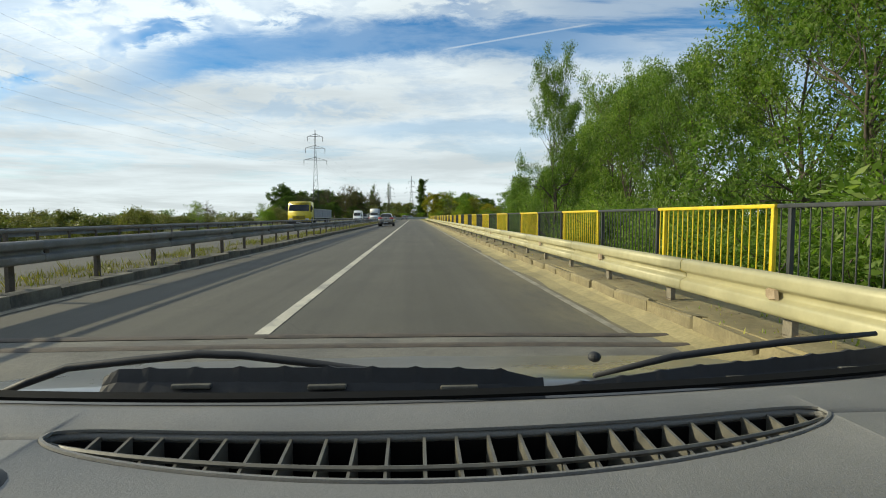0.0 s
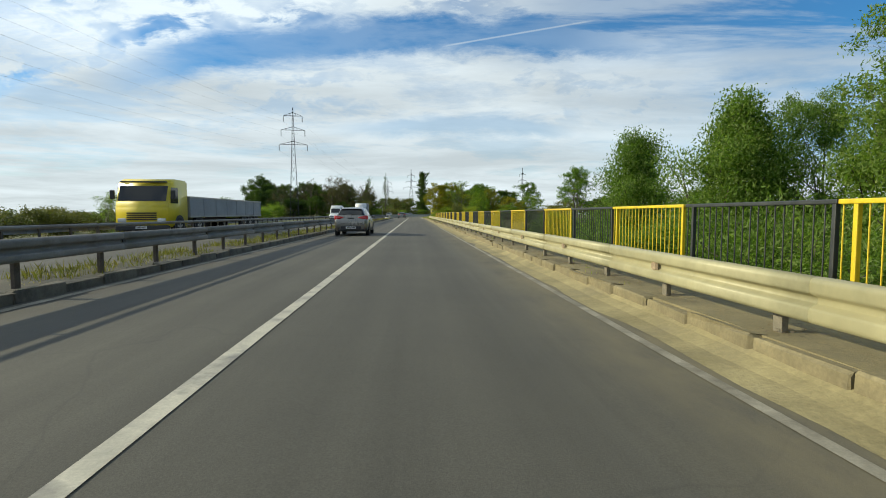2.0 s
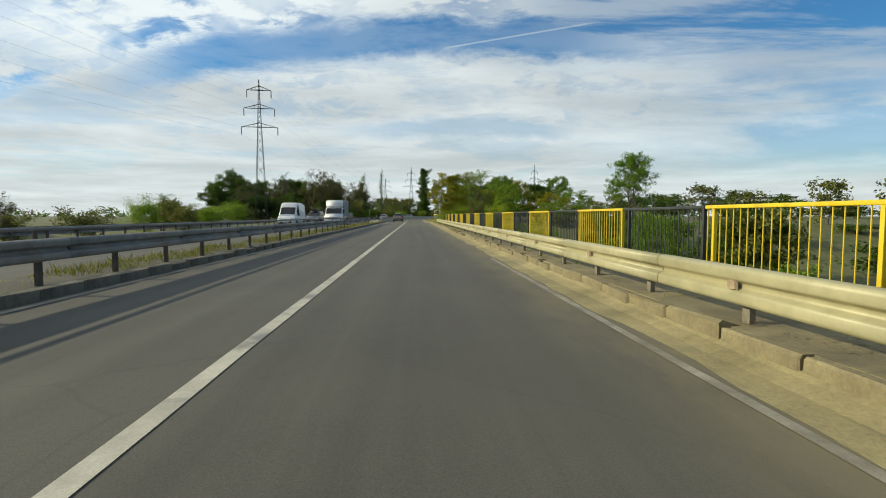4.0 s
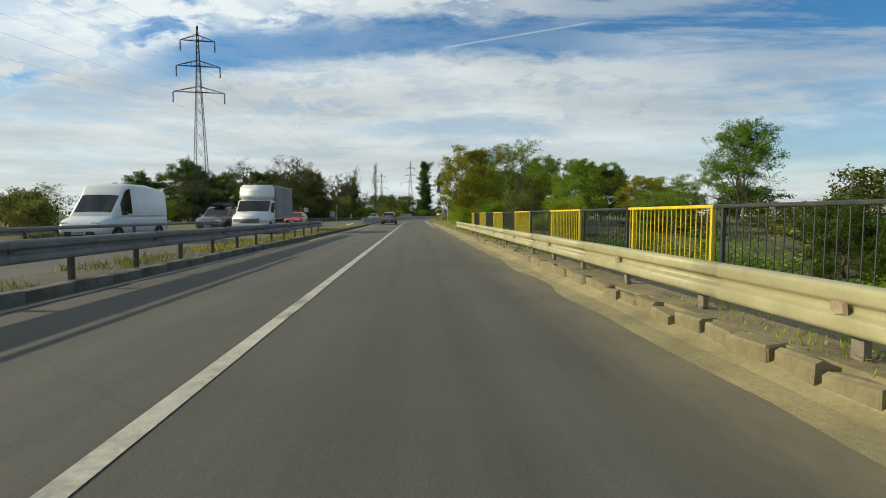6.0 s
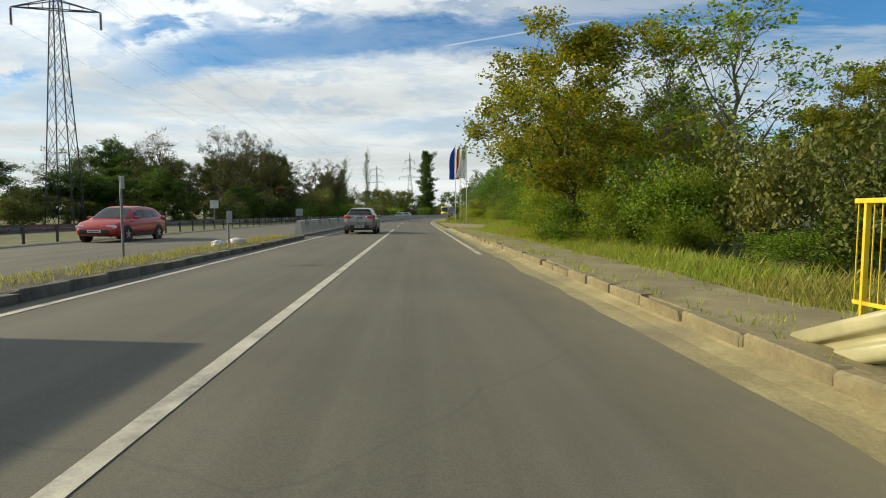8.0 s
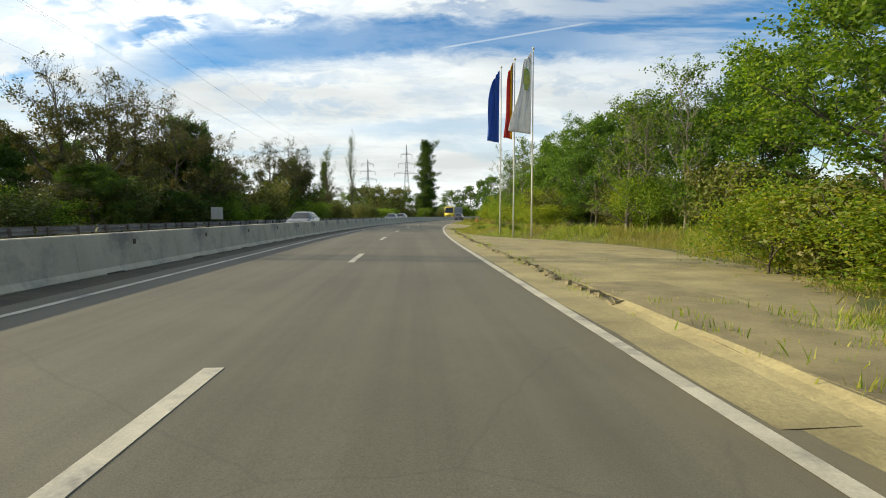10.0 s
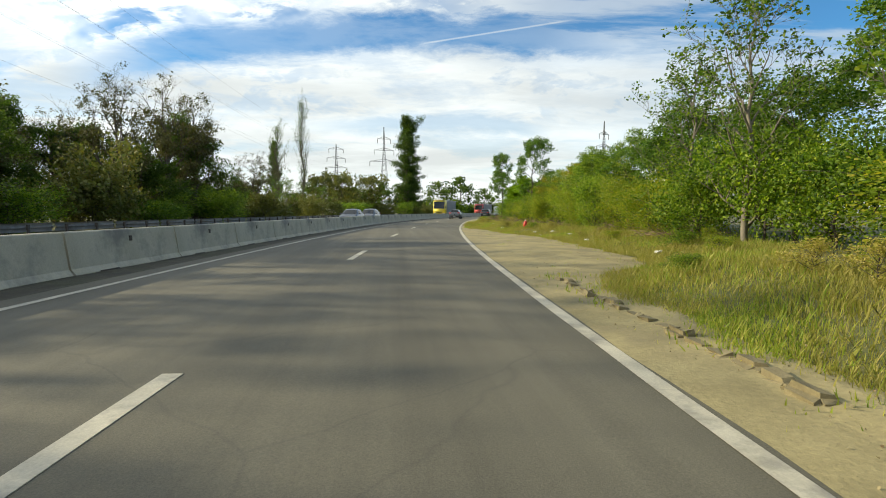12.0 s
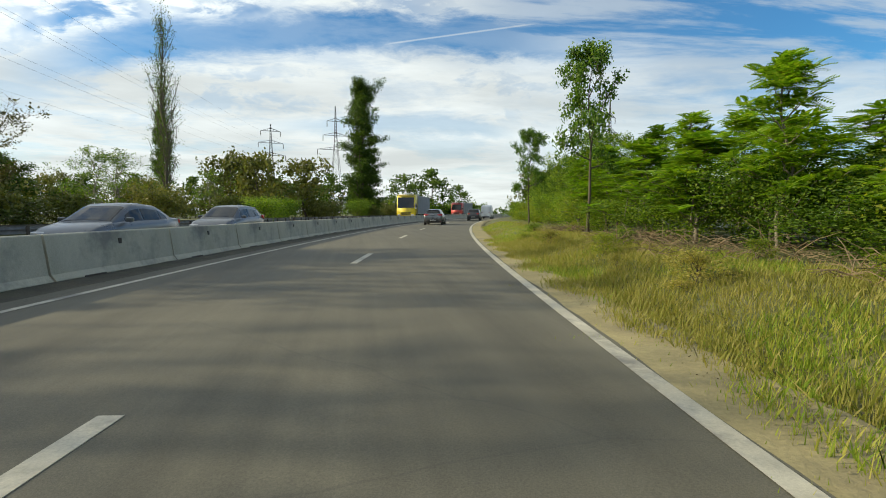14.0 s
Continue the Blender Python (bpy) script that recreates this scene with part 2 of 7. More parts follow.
M_SOIL = worn("grassy_soil", (0.075, 0.095, 0.025), (0.17, 0.155, 0.06), 0.9, 1.0, grain=9, relief=0.8, stain=(0.05, 0.075, 0.02))
M_RAILCREAM = worn("weathered_guardrail_steel", (0.385, 0.355, 0.198), (0.445, 0.41, 0.235), 0.9, 0.5, 0.05, grain=3, relief=0.0, stain=(0.36, 0.325, 0.18))
M_RAILGREY = worn("dull_galvanised_steel", (0.17, 0.168, 0.155), (0.27, 0.265, 0.245), 2.0, 0.65, 0.25, grain=50, relief=0.06, stain=(0.14, 0.12, 0.10))
M_YELLOW = worn("yellow_enamel", (0.66, 0.47, 0.012), (0.80, 0.60, 0.02), 4.0, 0.45, grain=70, relief=0.08, stain=(0.50, 0.34, 0.03))
M_DARKRAIL = worn("dark_grey_enamel", (0.022, 0.025, 0.024), (0.05, 0.054, 0.052), 4.0, 0.5, grain=70, relief=0.08)
M_RUST = worn("rusty_reflector", (0.26, 0.19, 0.11), (0.40, 0.31, 0.20), 9.0, 0.6, grain=80, relief=0.1)
M_POSTDARK = worn("rusted_dark_post", (0.06, 0.05, 0.04), (0.14, 0.115, 0.09), 6.0, 0.8, 0.2, grain=60, relief=0.2)
M_POSTPALE = worn("dusty_steel_post", (0.17, 0.15, 0.11), (0.28, 0.25, 0.185), 5.0, 0.7, 0.1, grain=40, relief=0.1, stain=(0.10, 0.08, 0.06))
M_LATTICE = worn("grey_lattice_steel", (0.03, 0.031, 0.033), (0.06, 0.062, 0.064), 0.5, 0.6, 0.3, relief=0)
M_INSULATOR = worn("brown_insulator", (0.05, 0.045, 0.04), (0.09, 0.08, 0.07), 3.0, 0.3, relief=0)
M_BARK = worn("grey_brown_bark", (0.055, 0.045, 0.034), (0.14, 0.115, 0.085), 6.0, 0.95, grain=25, relief=0.8, stretch=(1, 1, 0.3))
M_TWIG = worn("dry_twigs", (0.15, 0.105, 0.06), (0.27, 0.20, 0.12), 5.0, 0.95, grain=25, relief=0.3)
M_BARKPALE = worn("pale_bark", (0.13, 0.115, 0.09), (0.27, 0.24, 0.19), 5.0, 0.95, grain=25, relief=0.6, stretch=(1, 1, 0.3))
GREENS = [(0.035, 0.075, 0.010), (0.09, 0.16, 0.016), (0.17, 0.26, 0.024), (0.28, 0.34, 0.04)]
M_LEAF = leaf_material("green_leaves", GREENS, (1.5, 1.7, 0.6))
M_LEAFNEAR = leaf_material("deep_green_leaves", [(0.035, 0.08, 0.014), (0.075, 0.15, 0.022), (0.125, 0.215, 0.03), (0.22, 0.30, 0.045)], (1.4, 1.6, 0.6), 0.3)
M_LEAFWILLOW = leaf_material("willow_leaves", [(0.065, 0.115, 0.016), (0.11, 0.18, 0.026), (0.165, 0.245, 0.045), (0.25, 0.31, 0.10)], (1.4, 1.6, 0.6), 0.2, 0.5)
M_LEAFYELLOW = leaf_material("turning_leaves", [(0.08, 0.13, 0.012), (0.18, 0.22, 0.02), (0.30, 0.285, 0.025), (0.38, 0.285, 0.03)], (1.6, 1.5, 0.5), 0.2, 0.48)
M_LEAFDRY = leaf_material("dull_autumn_leaves", [(0.075, 0.085, 0.022), (0.12, 0.14, 0.03), (0.17, 0.165, 0.04), (0.13, 0.17, 0.03)], (1.3, 1.3, 0.6), 0.3, 0.25)
M_LEAFBROWN = leaf_material("brown_olive_leaves", [(0.06, 0.058, 0.024), (0.09, 0.09, 0.03), (0.135, 0.12, 0.04), (0.10, 0.12, 0.03)], (1.3, 1.3, 0.6), 0.3, 0.25)
M_LEAFMIX = leaf_material("yellow_green_leaves", [(0.10, 0.18, 0.016), (0.17, 0.25, 0.026), (0.26, 0.31, 0.036), (0.34, 0.32, 0.042)], (1.5, 1.5, 0.5), 0.2, 0.5)
M_LEAFBRIGHT = leaf_material("bright_green_leaves", [(0.09, 0.18, 0.014), (0.15, 0.27, 0.02), (0.22, 0.34, 0.03), (0.31, 0.37, 0.05)], (1.4, 1.5, 0.5), 0.2, 0.5)
M_LEAFDARK = leaf_material("dark_green_leaves", [(0.032, 0.060, 0.010), (0.055, 0.095, 0.014), (0.08, 0.125, 0.02), (0.11, 0.16, 0.026)], (1.4, 1.6, 0.6), 0.3)
M_GRASS = leaf_material("grass_blades", [(0.15, 0.24, 0.026), (0.23, 0.31, 0.04), (0.33, 0.35, 0.065), (0.42, 0.38, 0.11)], (1.3, 1.4, 0.6), 0.2)
M_GRASSDRY = leaf_material("dry_grass_blades", [(0.24, 0.25, 0.04), (0.36, 0.32, 0.085), (0.46, 0.39, 0.14), (0.28, 0.31, 0.05)], (1.3, 1.3, 0.6), 0.2)


# ---- mesh helpers ----
def part(name, bm, mat, parent=None, label=""):
    """Links a bmesh as one mesh object, under a thing or a part."""
    me = bpy.data.meshes.new(name)
    bm.to_mesh(me)
    bm.free()
    me.materials.append(mat)
    ob = new(name, me)
    ob.parent = parent
    if label:
        tagged(ob, label)
    return ob


def raw(name, verts, faces, mat, parent=None, smooth=False):
    me = bpy.data.meshes.new(name)
    me.from_pydata([tuple(v) for v in verts], [], faces)
    me.materials.append(mat)
    if smooth:
        me.polygons.foreach_set("use_smooth", [True] * len(me.polygons))
    ob = new(name, me)
    ob.parent = parent
    return ob


def shared(name, mesh, parent, m=None):
    """One more object on a mesh that exists."""
    ob = new(name, mesh)
    ob.parent = parent
    if m is not None:
        ob.matrix_basis = m
    return ob


def smooth(ob):
    ob.data.polygons.foreach_set("use_smooth", [True] * len(ob.data.polygons))
    return ob


def box(bm, cx, cy, cz, sx, sy, sz, bevel=0.0, m=None):
    """A box about its middle, with its edges rounded off."""
    t = Matrix.LocRotScale((cx, cy, cz), None, (sx, sy, sz))
    vs = bmesh.ops.create_cube(bm, size=1.0, matrix=(m @ t) if m else t)["verts"]
    if bevel:
        es = list({e for v in vs for e in v.link_edges})
        bmesh.ops.bevel(bm, geom=es, offset=bevel, segments=2, affect="EDGES", profile=0.6)


def tube(bm, pts, radii, sides=8, caps=True):
    """A round bar through points, with a radius for each."""
    rings = []
    pts = [Vector(p) for p in pts]
    for i, p in enumerate(pts):
        d = (pts[min(i + 1, len(pts) - 1)] - pts[max(i - 1, 0)]).normalized()
        u = d.orthogonal().normalized() if i == 0 else (u - d * u.dot(d)).normalized()
        w = d.cross(u)
        r = radii[i] if isinstance(radii, (list, tuple)) else radii
        rings.append([bm.verts.new(p + (u * math.cos(a) + w * math.sin(a)) * r) for a in (2 * math.pi * k / sides for k in range(sides))])
    for a, b in zip(rings, rings[1:]):
        for k in range(sides):
            bm.faces.new((a[k], a[(k + 1) % sides], b[(k + 1) % sides], b[k]))
    if caps:
        bm.faces.new(rings[0][::-1])
        bm.faces.new(rings[-1])


def empty(name, m=None, label="", category="", group="", kind=""):
    ob = new(name)
    ob.empty_display_size = 0.2
    if m is not None:
        ob.matrix_basis = m
    return tagged(ob, label, category, group, kind)


def ribbon(name, cuts, profile, mat, kind_label, category, step_noise=0.0):
    """A strip along the road: profile gives (off, z) points for each s in cuts."""
    verts, faces, w = [], [], None
    for s in cuts:
        row = profile(s)
        w = len(row)
        verts += [P(s, o, z) for o, z in row]
    for i in range(len(cuts) - 1):
        for j in range(w - 1):
            a = i * w + j
            faces.append((a, a + 1, a + w + 1, a + w))
    ob = raw(name, verts, faces, mat)
    return tagged(ob, kind_label, category, kind="structure")


def steps(a, b, d):
    n = max(1, round((b - a) / d))
    return [a + (b - a) * i / n for i in range(n + 1)]


def smoothstep(a, b, x):
    t = min(1.0, max(0.0, (x - a) / (b - a)))
    return t * t * (3 - 2 * t)


def loft(bm, sections):
    """A skin through closed sections with the same count of points."""
    rings = [[bm.verts.new(p) for p in s] for s in sections]
    n = len(rings[0])
    for a, b in zip(rings, rings[1:]):
        for k in range(n):
            bm.faces.new((a[k], a[(k + 1) % n], b[(k + 1) % n], b[k]))
    bm.faces.new(rings[0][::-1])
    bm.faces.new(rings[-1])
    bmesh.ops.recalc_face_normals(bm, faces=bm.faces)


# ---- ground, carriageways, kerbs ----
LANE_LEFT, LANE_MID, LANE_RIGHT = -4.75, -1.5, 2.12


def verge(s):
    """Where the bare dirt beside the road ends and the grass begins."""
    if s < 172:
        return 4.35
    pts = [(172, 4.4), (180, 8.5), (188, 9.3), (203, 3.5), (213, 3.4), (219, 6.2), (229, 6.0), (237, 4.3), (244, 2.8), (470, 2.7)]
    for (a, u), (b, v) in zip(pts, pts[1:]):
        if s <= b:
            return u + (v - u) * smoothstep(a, b, s) + 0.32 * noise.noise(Vector((s * 0.55, 0.0, 4.0))) * smoothstep(172, 180, s)
    return 2.7


def land(s, off):
    """Height of the natural ground: it lies low beside the bridge and comes up to the road after it."""
    side = off - 4.4 if off > 0 else -15.9 - off
    drop = 4.2 * (1 - smoothstep(112, 140, s)) if off > 0 else 3.2 * (1 - smoothstep(120, 175, s))
    z = -0.12 - drop * smoothstep(0.2, 7.0, side)
    if off > 0:
        z += 0.1 * smoothstep(150, 172, s) + 0.42 * smoothstep(140, 165, s) * smoothstep(0.0, 1.8, off - verge(s))
    if side > 2:
        z += 0.25 * noise.noise(Vector((off * 0.12, s * 0.12, 3.0))) * smoothstep(2, 8, side)
    return z


def build_ground():
    ss = steps(-80, 136, 4.0) + steps(137.5, 300, 1.5) + steps(304, 460, 4.0)
    right = [3.0, 3.4, 3.8, 4.3, 4.6, 5.0, 5.5, 6, 6.5, 7, 7.5, 8, 8.5, 9, 9.6, 10.3, 11, 12, 14, 16, 22, 30, 45, 70, 110, 170]
    left = [-260, -170, -110, -75, -50, -36, -28, -23, -20, -18.5, -17.2, -16.3, -15.7, -10, -5]
    offs = left + [-1.0] + right
    verts, faces, w = [], [], len(offs)
    for s in ss:
        for o in offs:
            z = -0.12 if -15.75 < o < 3.2 else land(s, o)
            verts.append(P(s, o, z))
    for i in range(len(ss) - 1):
        for j in range(w - 1):
            a = i * w + j
            faces.append((a, a + 1, a + w + 1, a + w))
    # the rest of the land, out to the horizon
    ring = [i for i in range(w)] + [i * w + w - 1 for i in range(1, len(ss))] + [(len(ss) - 1) * w + j for j in range(w - 2, -1, -1)] + [i * w for i in range(len(ss) - 2, 0, -1)]
    base = len(verts)
    mid = Vector((0, 190, 0))
    for k in ring:
        d = (verts[k] - mid)
        d.z = 0
        verts.append(mid + d.normalized() * 3500 + Vector((0, 0, -4.0)))
    n = len(ring)
    for k in range(n):
        faces.append((ring[(k + 1) % n], ring[k], base + k, base + (k + 1) % n))
    g = raw("ground", verts, faces, M_SOIL, smooth=True)
    tagged(g, "uneven grassy soil beside and below the road", "ground", kind="structure")


build_ground()
ribbon("road", steps(-60, 450, 3.0), lambda s: [(-5.35, 0), (-4.0, 0.012), (-1.5, 0.02), (1.0, 0.012), (2.75, -0.02)], M_ASPHALT,
       "worn grey asphalt carriageway with two lanes", "road")
ribbon("opposite_road", steps(-60, 450, 3.0), lambda s: [(-15.3, -0.02), (-11.0, 0.015), (-6.9, -0.01)], M_ASPHALT,
       "worn grey asphalt carriageway for oncoming traffic", "road")


def wob(s, k, amount):
    return amount * noise.noise(Vector((s * 0.45, k, 0.0))) + amount * 0.6 * noise.noise(Vector((s * 2.1, k, 5.0)))


def road_z(x):
    """Height of the cambered carriageway."""
    pts = [(-5.35, 0), (-4.0, 0.012), (-1.5, 0.02), (1.0, 0.012), (2.75, -0.02)]
    for (a, u), (b, v) in zip(pts, pts[1:]):
        if x <= b:
            return u + (v - u) * (x - a) / (b - a)
    return -0.02


def stripe(name, a, b, off, width, label, mat=None):
    ribbon(name, steps(a, b, 1.5), lambda s: [(off - width / 2 + wob(s, 31, 0.012), road_z(off - width / 2) + 0.006), (off + width / 2 + wob(s, 33, 0.012), road_z(off + width / 2) + 0.006)], mat or M_PAINT, label, "road marking")


stripe("lane_line", -60, 171, LANE_MID, 0.15, "solid white painted lane line on asphalt")
stripe("edge_line", -60, 82, LANE_RIGHT, 0.10, "faded white painted line along the kerb", M_PAINTFADED)
stripe("edge_line", 150, 450, 1.9, 0.15, "white painted line at the road's edge")
stripe("median_line", -60, 120, -4.98, 0.15, "faded white painted line along the median kerb", M_PAINTFADED)
stripe("median_line", 125, 450, LANE_LEFT, 0.13, "white painted line beside the median")
dash_mesh = None
for k in range(23):
    s0 = 170.3 + 12 * k
    m = Matrix.Translation(P(s0 + 1.5, LANE_MID, 0.022)) @ pose(0, 0, 0, 0, 0, heading(s0 + 1.5))
    if dash_mesh is None:
        bm = bmesh.new()
        box(bm, 0, 0, 0, 0.15, 3.0, 0.006)
        d = part("lane_dash", bm, M_PAINT)
        dash_mesh = d.data
        d.matrix_basis = m
    else:
        d = shared("lane_dash", dash_mesh, None, m)
    tagged(d, "short white painted lane dash on asphalt", "road marking", "lane dashes", "structure")

# raised footway of the bridge, running out into the dirt after it
def footway(s):
    h = 0.2 * (1 - 0.7 * smoothstep(150, 176, s))
    out = 4.55 if s < 140 else 4.2 + wob(s, 4, 0.25)
    return [(2.84, -0.12), (2.84, h - 0.012 + wob(s, 2, 0.012)), (3.3, h + wob(s, 3, 0.03)), (3.9, h + wob(s, 5, 0.02)), (out, h), (out + 0.06, -0.6)]


ribbon("footway", steps(-60, 178, 0.5), footway, M_SIDEWALK, "dusty concrete footway along the bridge railing", "footway")
ribbon("gutter", steps(-60, 176, 0.7), lambda s: [(2.24 + wob(s, 7, 0.16), -0.009), (2.52 + wob(s, 8, 0.05), 0.002), (2.68, 0.045 + wob(s, 9, 0.02)), (2.76, 0.085 + wob(s, 10, 0.03))], M_DIRT,
       "strip of dry dirt gathered along the kerb", "gutter")


def shoulder(s):
    w = verge(s)
    a = 2.02 + wob(s, 21, 0.07)
    return [(a, -0.005), (2.6, 0.012 + wob(s, 22, 0.02))] + [(2.6 + (w - 2.6) * f, 0.028 - 0.02 * f + wob(s, 22 + f, 0.016)) for f in (0.3, 0.6)] + [(2.6 + (w - 2.6) * 0.85, 0.0 + wob(s, 23, 0.012)), (w + 0.15 + wob(s, 25, 0.4), -0.06)]


ribbon("dirt_shoulder", steps(172, 450, 0.6), shoulder, M_DIRT, "bare dusty dirt shoulder beside the road", "shoulder")

# expansion joint across the bridge deck
ribbon("joint_concrete", steps(3.6, 5.0, 0.2), lambda s: [(x, road_z(x) + 0.007) for x in (-5.3, -4.0, -1.5, 1.0, 2.7)], M_JOINT, "pale worn concrete band at the bridge joint", "bridge joint")
for s0 in (4.62, 5.02):
    ribbon("joint_strip", [s0, s0 + 0.05, s0 + 0.11, s0 + 0.16], lambda s, a=s0: [(x, road_z(x) + 0.010 + 0.012 * (a + 0.02 < s < a + 0.14)) for x in (-5.3, -4.0, -1.5, 1.0, 2.7)], M_POSTDARK, "dark steel strip of the bridge joint", "bridge joint")

# ---- bridge railing: yellow and dark panels in turn ----
RAIL_OFF, PANEL, RAIL_FROM = 4.25, 3.0, -18.0 - 0.03


def railing_panel(mat, label):
    t = empty("railing_panel", None, label, "railing", "bridge railing panels")
    bm = bmesh.new()
    box(bm, 0, PANEL / 2, 1.10, 0.07, PANEL - 0.03, 0.05, 0.012)
    part("top_rail", bm, mat, t)
    bm = bmesh.new()
    box(bm, 0, PANEL / 2, 0.13, 0.045, PANEL - 0.08, 0.04, 0.008)
    part("bottom_rail", bm, mat, t)
    bm = bmesh.new()
    box(bm, 0, 0, 0.54, 0.055, 0.055, 1.08, 0.010)
    p = part("post", bm, mat, t)
    p.location = (0, 0.06, 0)
    shared("post", p.data, t, pose(0, PANEL - 0.22, 0))
    bm = bmesh.new()
    tube(bm, [(0, 0, 0.13), (0, 0, 1.08)], 0.0085, 6, False)
    first = None
    n = 19
    for k in range(n):
        y = 0.2 + (PANEL - 0.25) * k / (n - 1)
        if first is None:
            first = part("baluster", bm, mat, t)
            first.location = (0, y, 0)
        else:
            shared("baluster", first.data, t, pose(0, y, 0))
    return t


yellow_panel = railing_panel(M_YELLOW, "bright yellow painted steel bridge railing panel")
dark_panel = railing_panel(M_DARKRAIL, "dark grey painted steel bridge railing panel")
for k in range(53):
    s0 = RAIL_FROM + PANEL * k
    m = pose(RAIL_OFF + 0.008 * math.sin(k * 2.1), s0, 0.2, 0, 0.25 * math.sin(k * 1.7), 0)
    t = yellow_panel if k % 2 == 0 else dark_panel
    if k < 2:
        t.matrix_basis = m
    else:
        copy_thing(t, m @ Matrix.Diagonal((1, 0.57 if k == 52 else 1, 1, 1)))


# ---- steel guardrails ----
def w_beam(bm, length, top=0.0, thick=0.006, bend=None):
    """A two-wave guardrail beam: its face points to -x."""
    half = [(0.0, 0.155), (-0.045, 0.150), (-0.068, 0.142), (-0.08, 0.124), (-0.082, 0.110), (-0.080, 0.062), (-0.076, 0.050), (-0.062, 0.040), (-0.022, 0.024), (-0.012, 0.014)]
    prof = half + [(x, -z) for x, z in half[::-1]]
    rows = []
    for y in (0.0, length):
        rows.append([bm.verts.new((x, y, z + top)) for x, z in prof] + [bm.verts.new((x + thick, y, z + top)) for x, z in prof[::-1]])
    n = len(rows[0])
    for k in range(n):
        bm.faces.new((rows[0][k], rows[1][k], rows[1][(k + 1) % n], rows[0][(k + 1) % n]))
    bm.faces.new(rows[0])
    bm.faces.new(rows[1][::-1])


def guardrail(mat, post_mat, label, group, disc, height=0.52, stretch=1.15, extra=False):
    t = empty("guardrail", None, label, "guardrail", group)
    bm = bmesh.new()
    w_beam(bm, 4.0)
    for v in bm.verts:
        v.co.z = v.co.z * stretch + height
    smooth(part("beam", bm, mat, t))
    bm = bmesh.new()
    box(bm, 0.0, 0.0, (height + 0.12) / 2 - 0.05, 0.06, 0.11, height + 0.22, 0.006)
    box(bm, -0.03, 0.0, height, 0.05, 0.1, 0.2, 0.004)
    p = part("post", bm, post_mat, t)
    p.location = (0.075, 0.5, 0)
    shared("post", p.data, t, pose(0.075, 2.5, 0))
    if disc:
        bm = bmesh.new()
        loft(bm, [[(-0.012 * e, y * (1 - 0.12 * e), z * (1 - 0.12 * e)) for y, z in ((-0.075, -0.045), (-0.06, 0.05), (0.05, 0.058), (0.078, 0.03), (0.07, -0.03), (0.02, -0.062))] for e in (0, 1, 2)])
        part("reflector", bm, M_RUST, t, "faded tan reflector plate").location = (-0.05, 2.55, height + 0.005)
    else:
        bm = bmesh.new()
        box(bm, 0, 0, 0, 0.03, 0.1, 0.06, 0.005)
        part("splice_bolt_plate", bm, post_mat, t).location = (-0.02, 3.9, height)
    if extra:
        bm = bmesh.new()
        tube(bm, [(0.1, 0, height + 0.31), (0.1, 4.0, height + 0.31)], 0.03, 8)
        part("upper_rail", bm, mat, t)
        bm = bmesh.new()
        box(bm, 0.1, 0.5, height + 0.18, 0.04, 0.05, 0.32, 0.004)
        part("upper_post", bm, post_mat, t)
    return t


right_rail = guardrail(M_RAILCREAM, M_POSTPALE, "cream weathered two-wave steel guardrail on footway", "footway guardrails", True, 0.34)
for k in range(38):
    m = pose(2.98 + 0.006 * math.sin(k * 1.9), -14.4 + 4.0 * k, 0.2, 0, 0.3 * math.sin(k * 2.3), 0)
    if k == 0:
        right_rail.matrix_basis = m
    else:
        copy_thing(right_rail, m)
bm = bmesh.new()
w_beam(bm, 1.25)
for v in bm.verts:
    v.co = Vector((v.co.x + 0.10 * v.co.y, v.co.y, v.co.z * 1.15 + 0.34 - 0.42 * max(0, v.co.y - 0.1)))
rail_end = empty("guardrail_end", pose(2.98, 137.6, 0.2), "cream guardrail end bent down to the ground", "guardrail")
smooth(part("beam", bm, M_RAILCREAM, rail_end))
left_rail = guardrail(M_RAILGREY, M_POSTDARK, "dull grey median guardrail with a thin upper rail", "median guardrails", False, 0.52, 1.08, True)
low_rail = guardrail(M_RAILGREY, M_POSTDARK, "dull grey steel guardrail along the median", "median guardrails", False, 0.52, 1.08)
for k in range(38):
    m = pose(-5.46, -16 + 4.0 * k, 0.15, 0, 0.3 * math.sin(k * 1.3), 180)
    t = left_rail if k < 34 else low_rail
    if k in (0, 34):
        t.matrix_basis = m
    else:
        copy_thing(t, m)
far_rail = guardrail(M_RAILGREY, M_POSTDARK, "dull grey steel guardrail beside the far lane", "far guardrails", False, 0.55)
for k in range(100):
    s0 = -20 + 4.0 * k
    m = Matrix.Translation(P(s0, -15.5, 0.0)) @ pose(0, 0, 0, 0, 0, heading(s0))
    if 128 < s0 < 150:
        continue
    if k == 0:
        far_rail.matrix_basis = m
    else:
        copy_thing(far_rail, m)


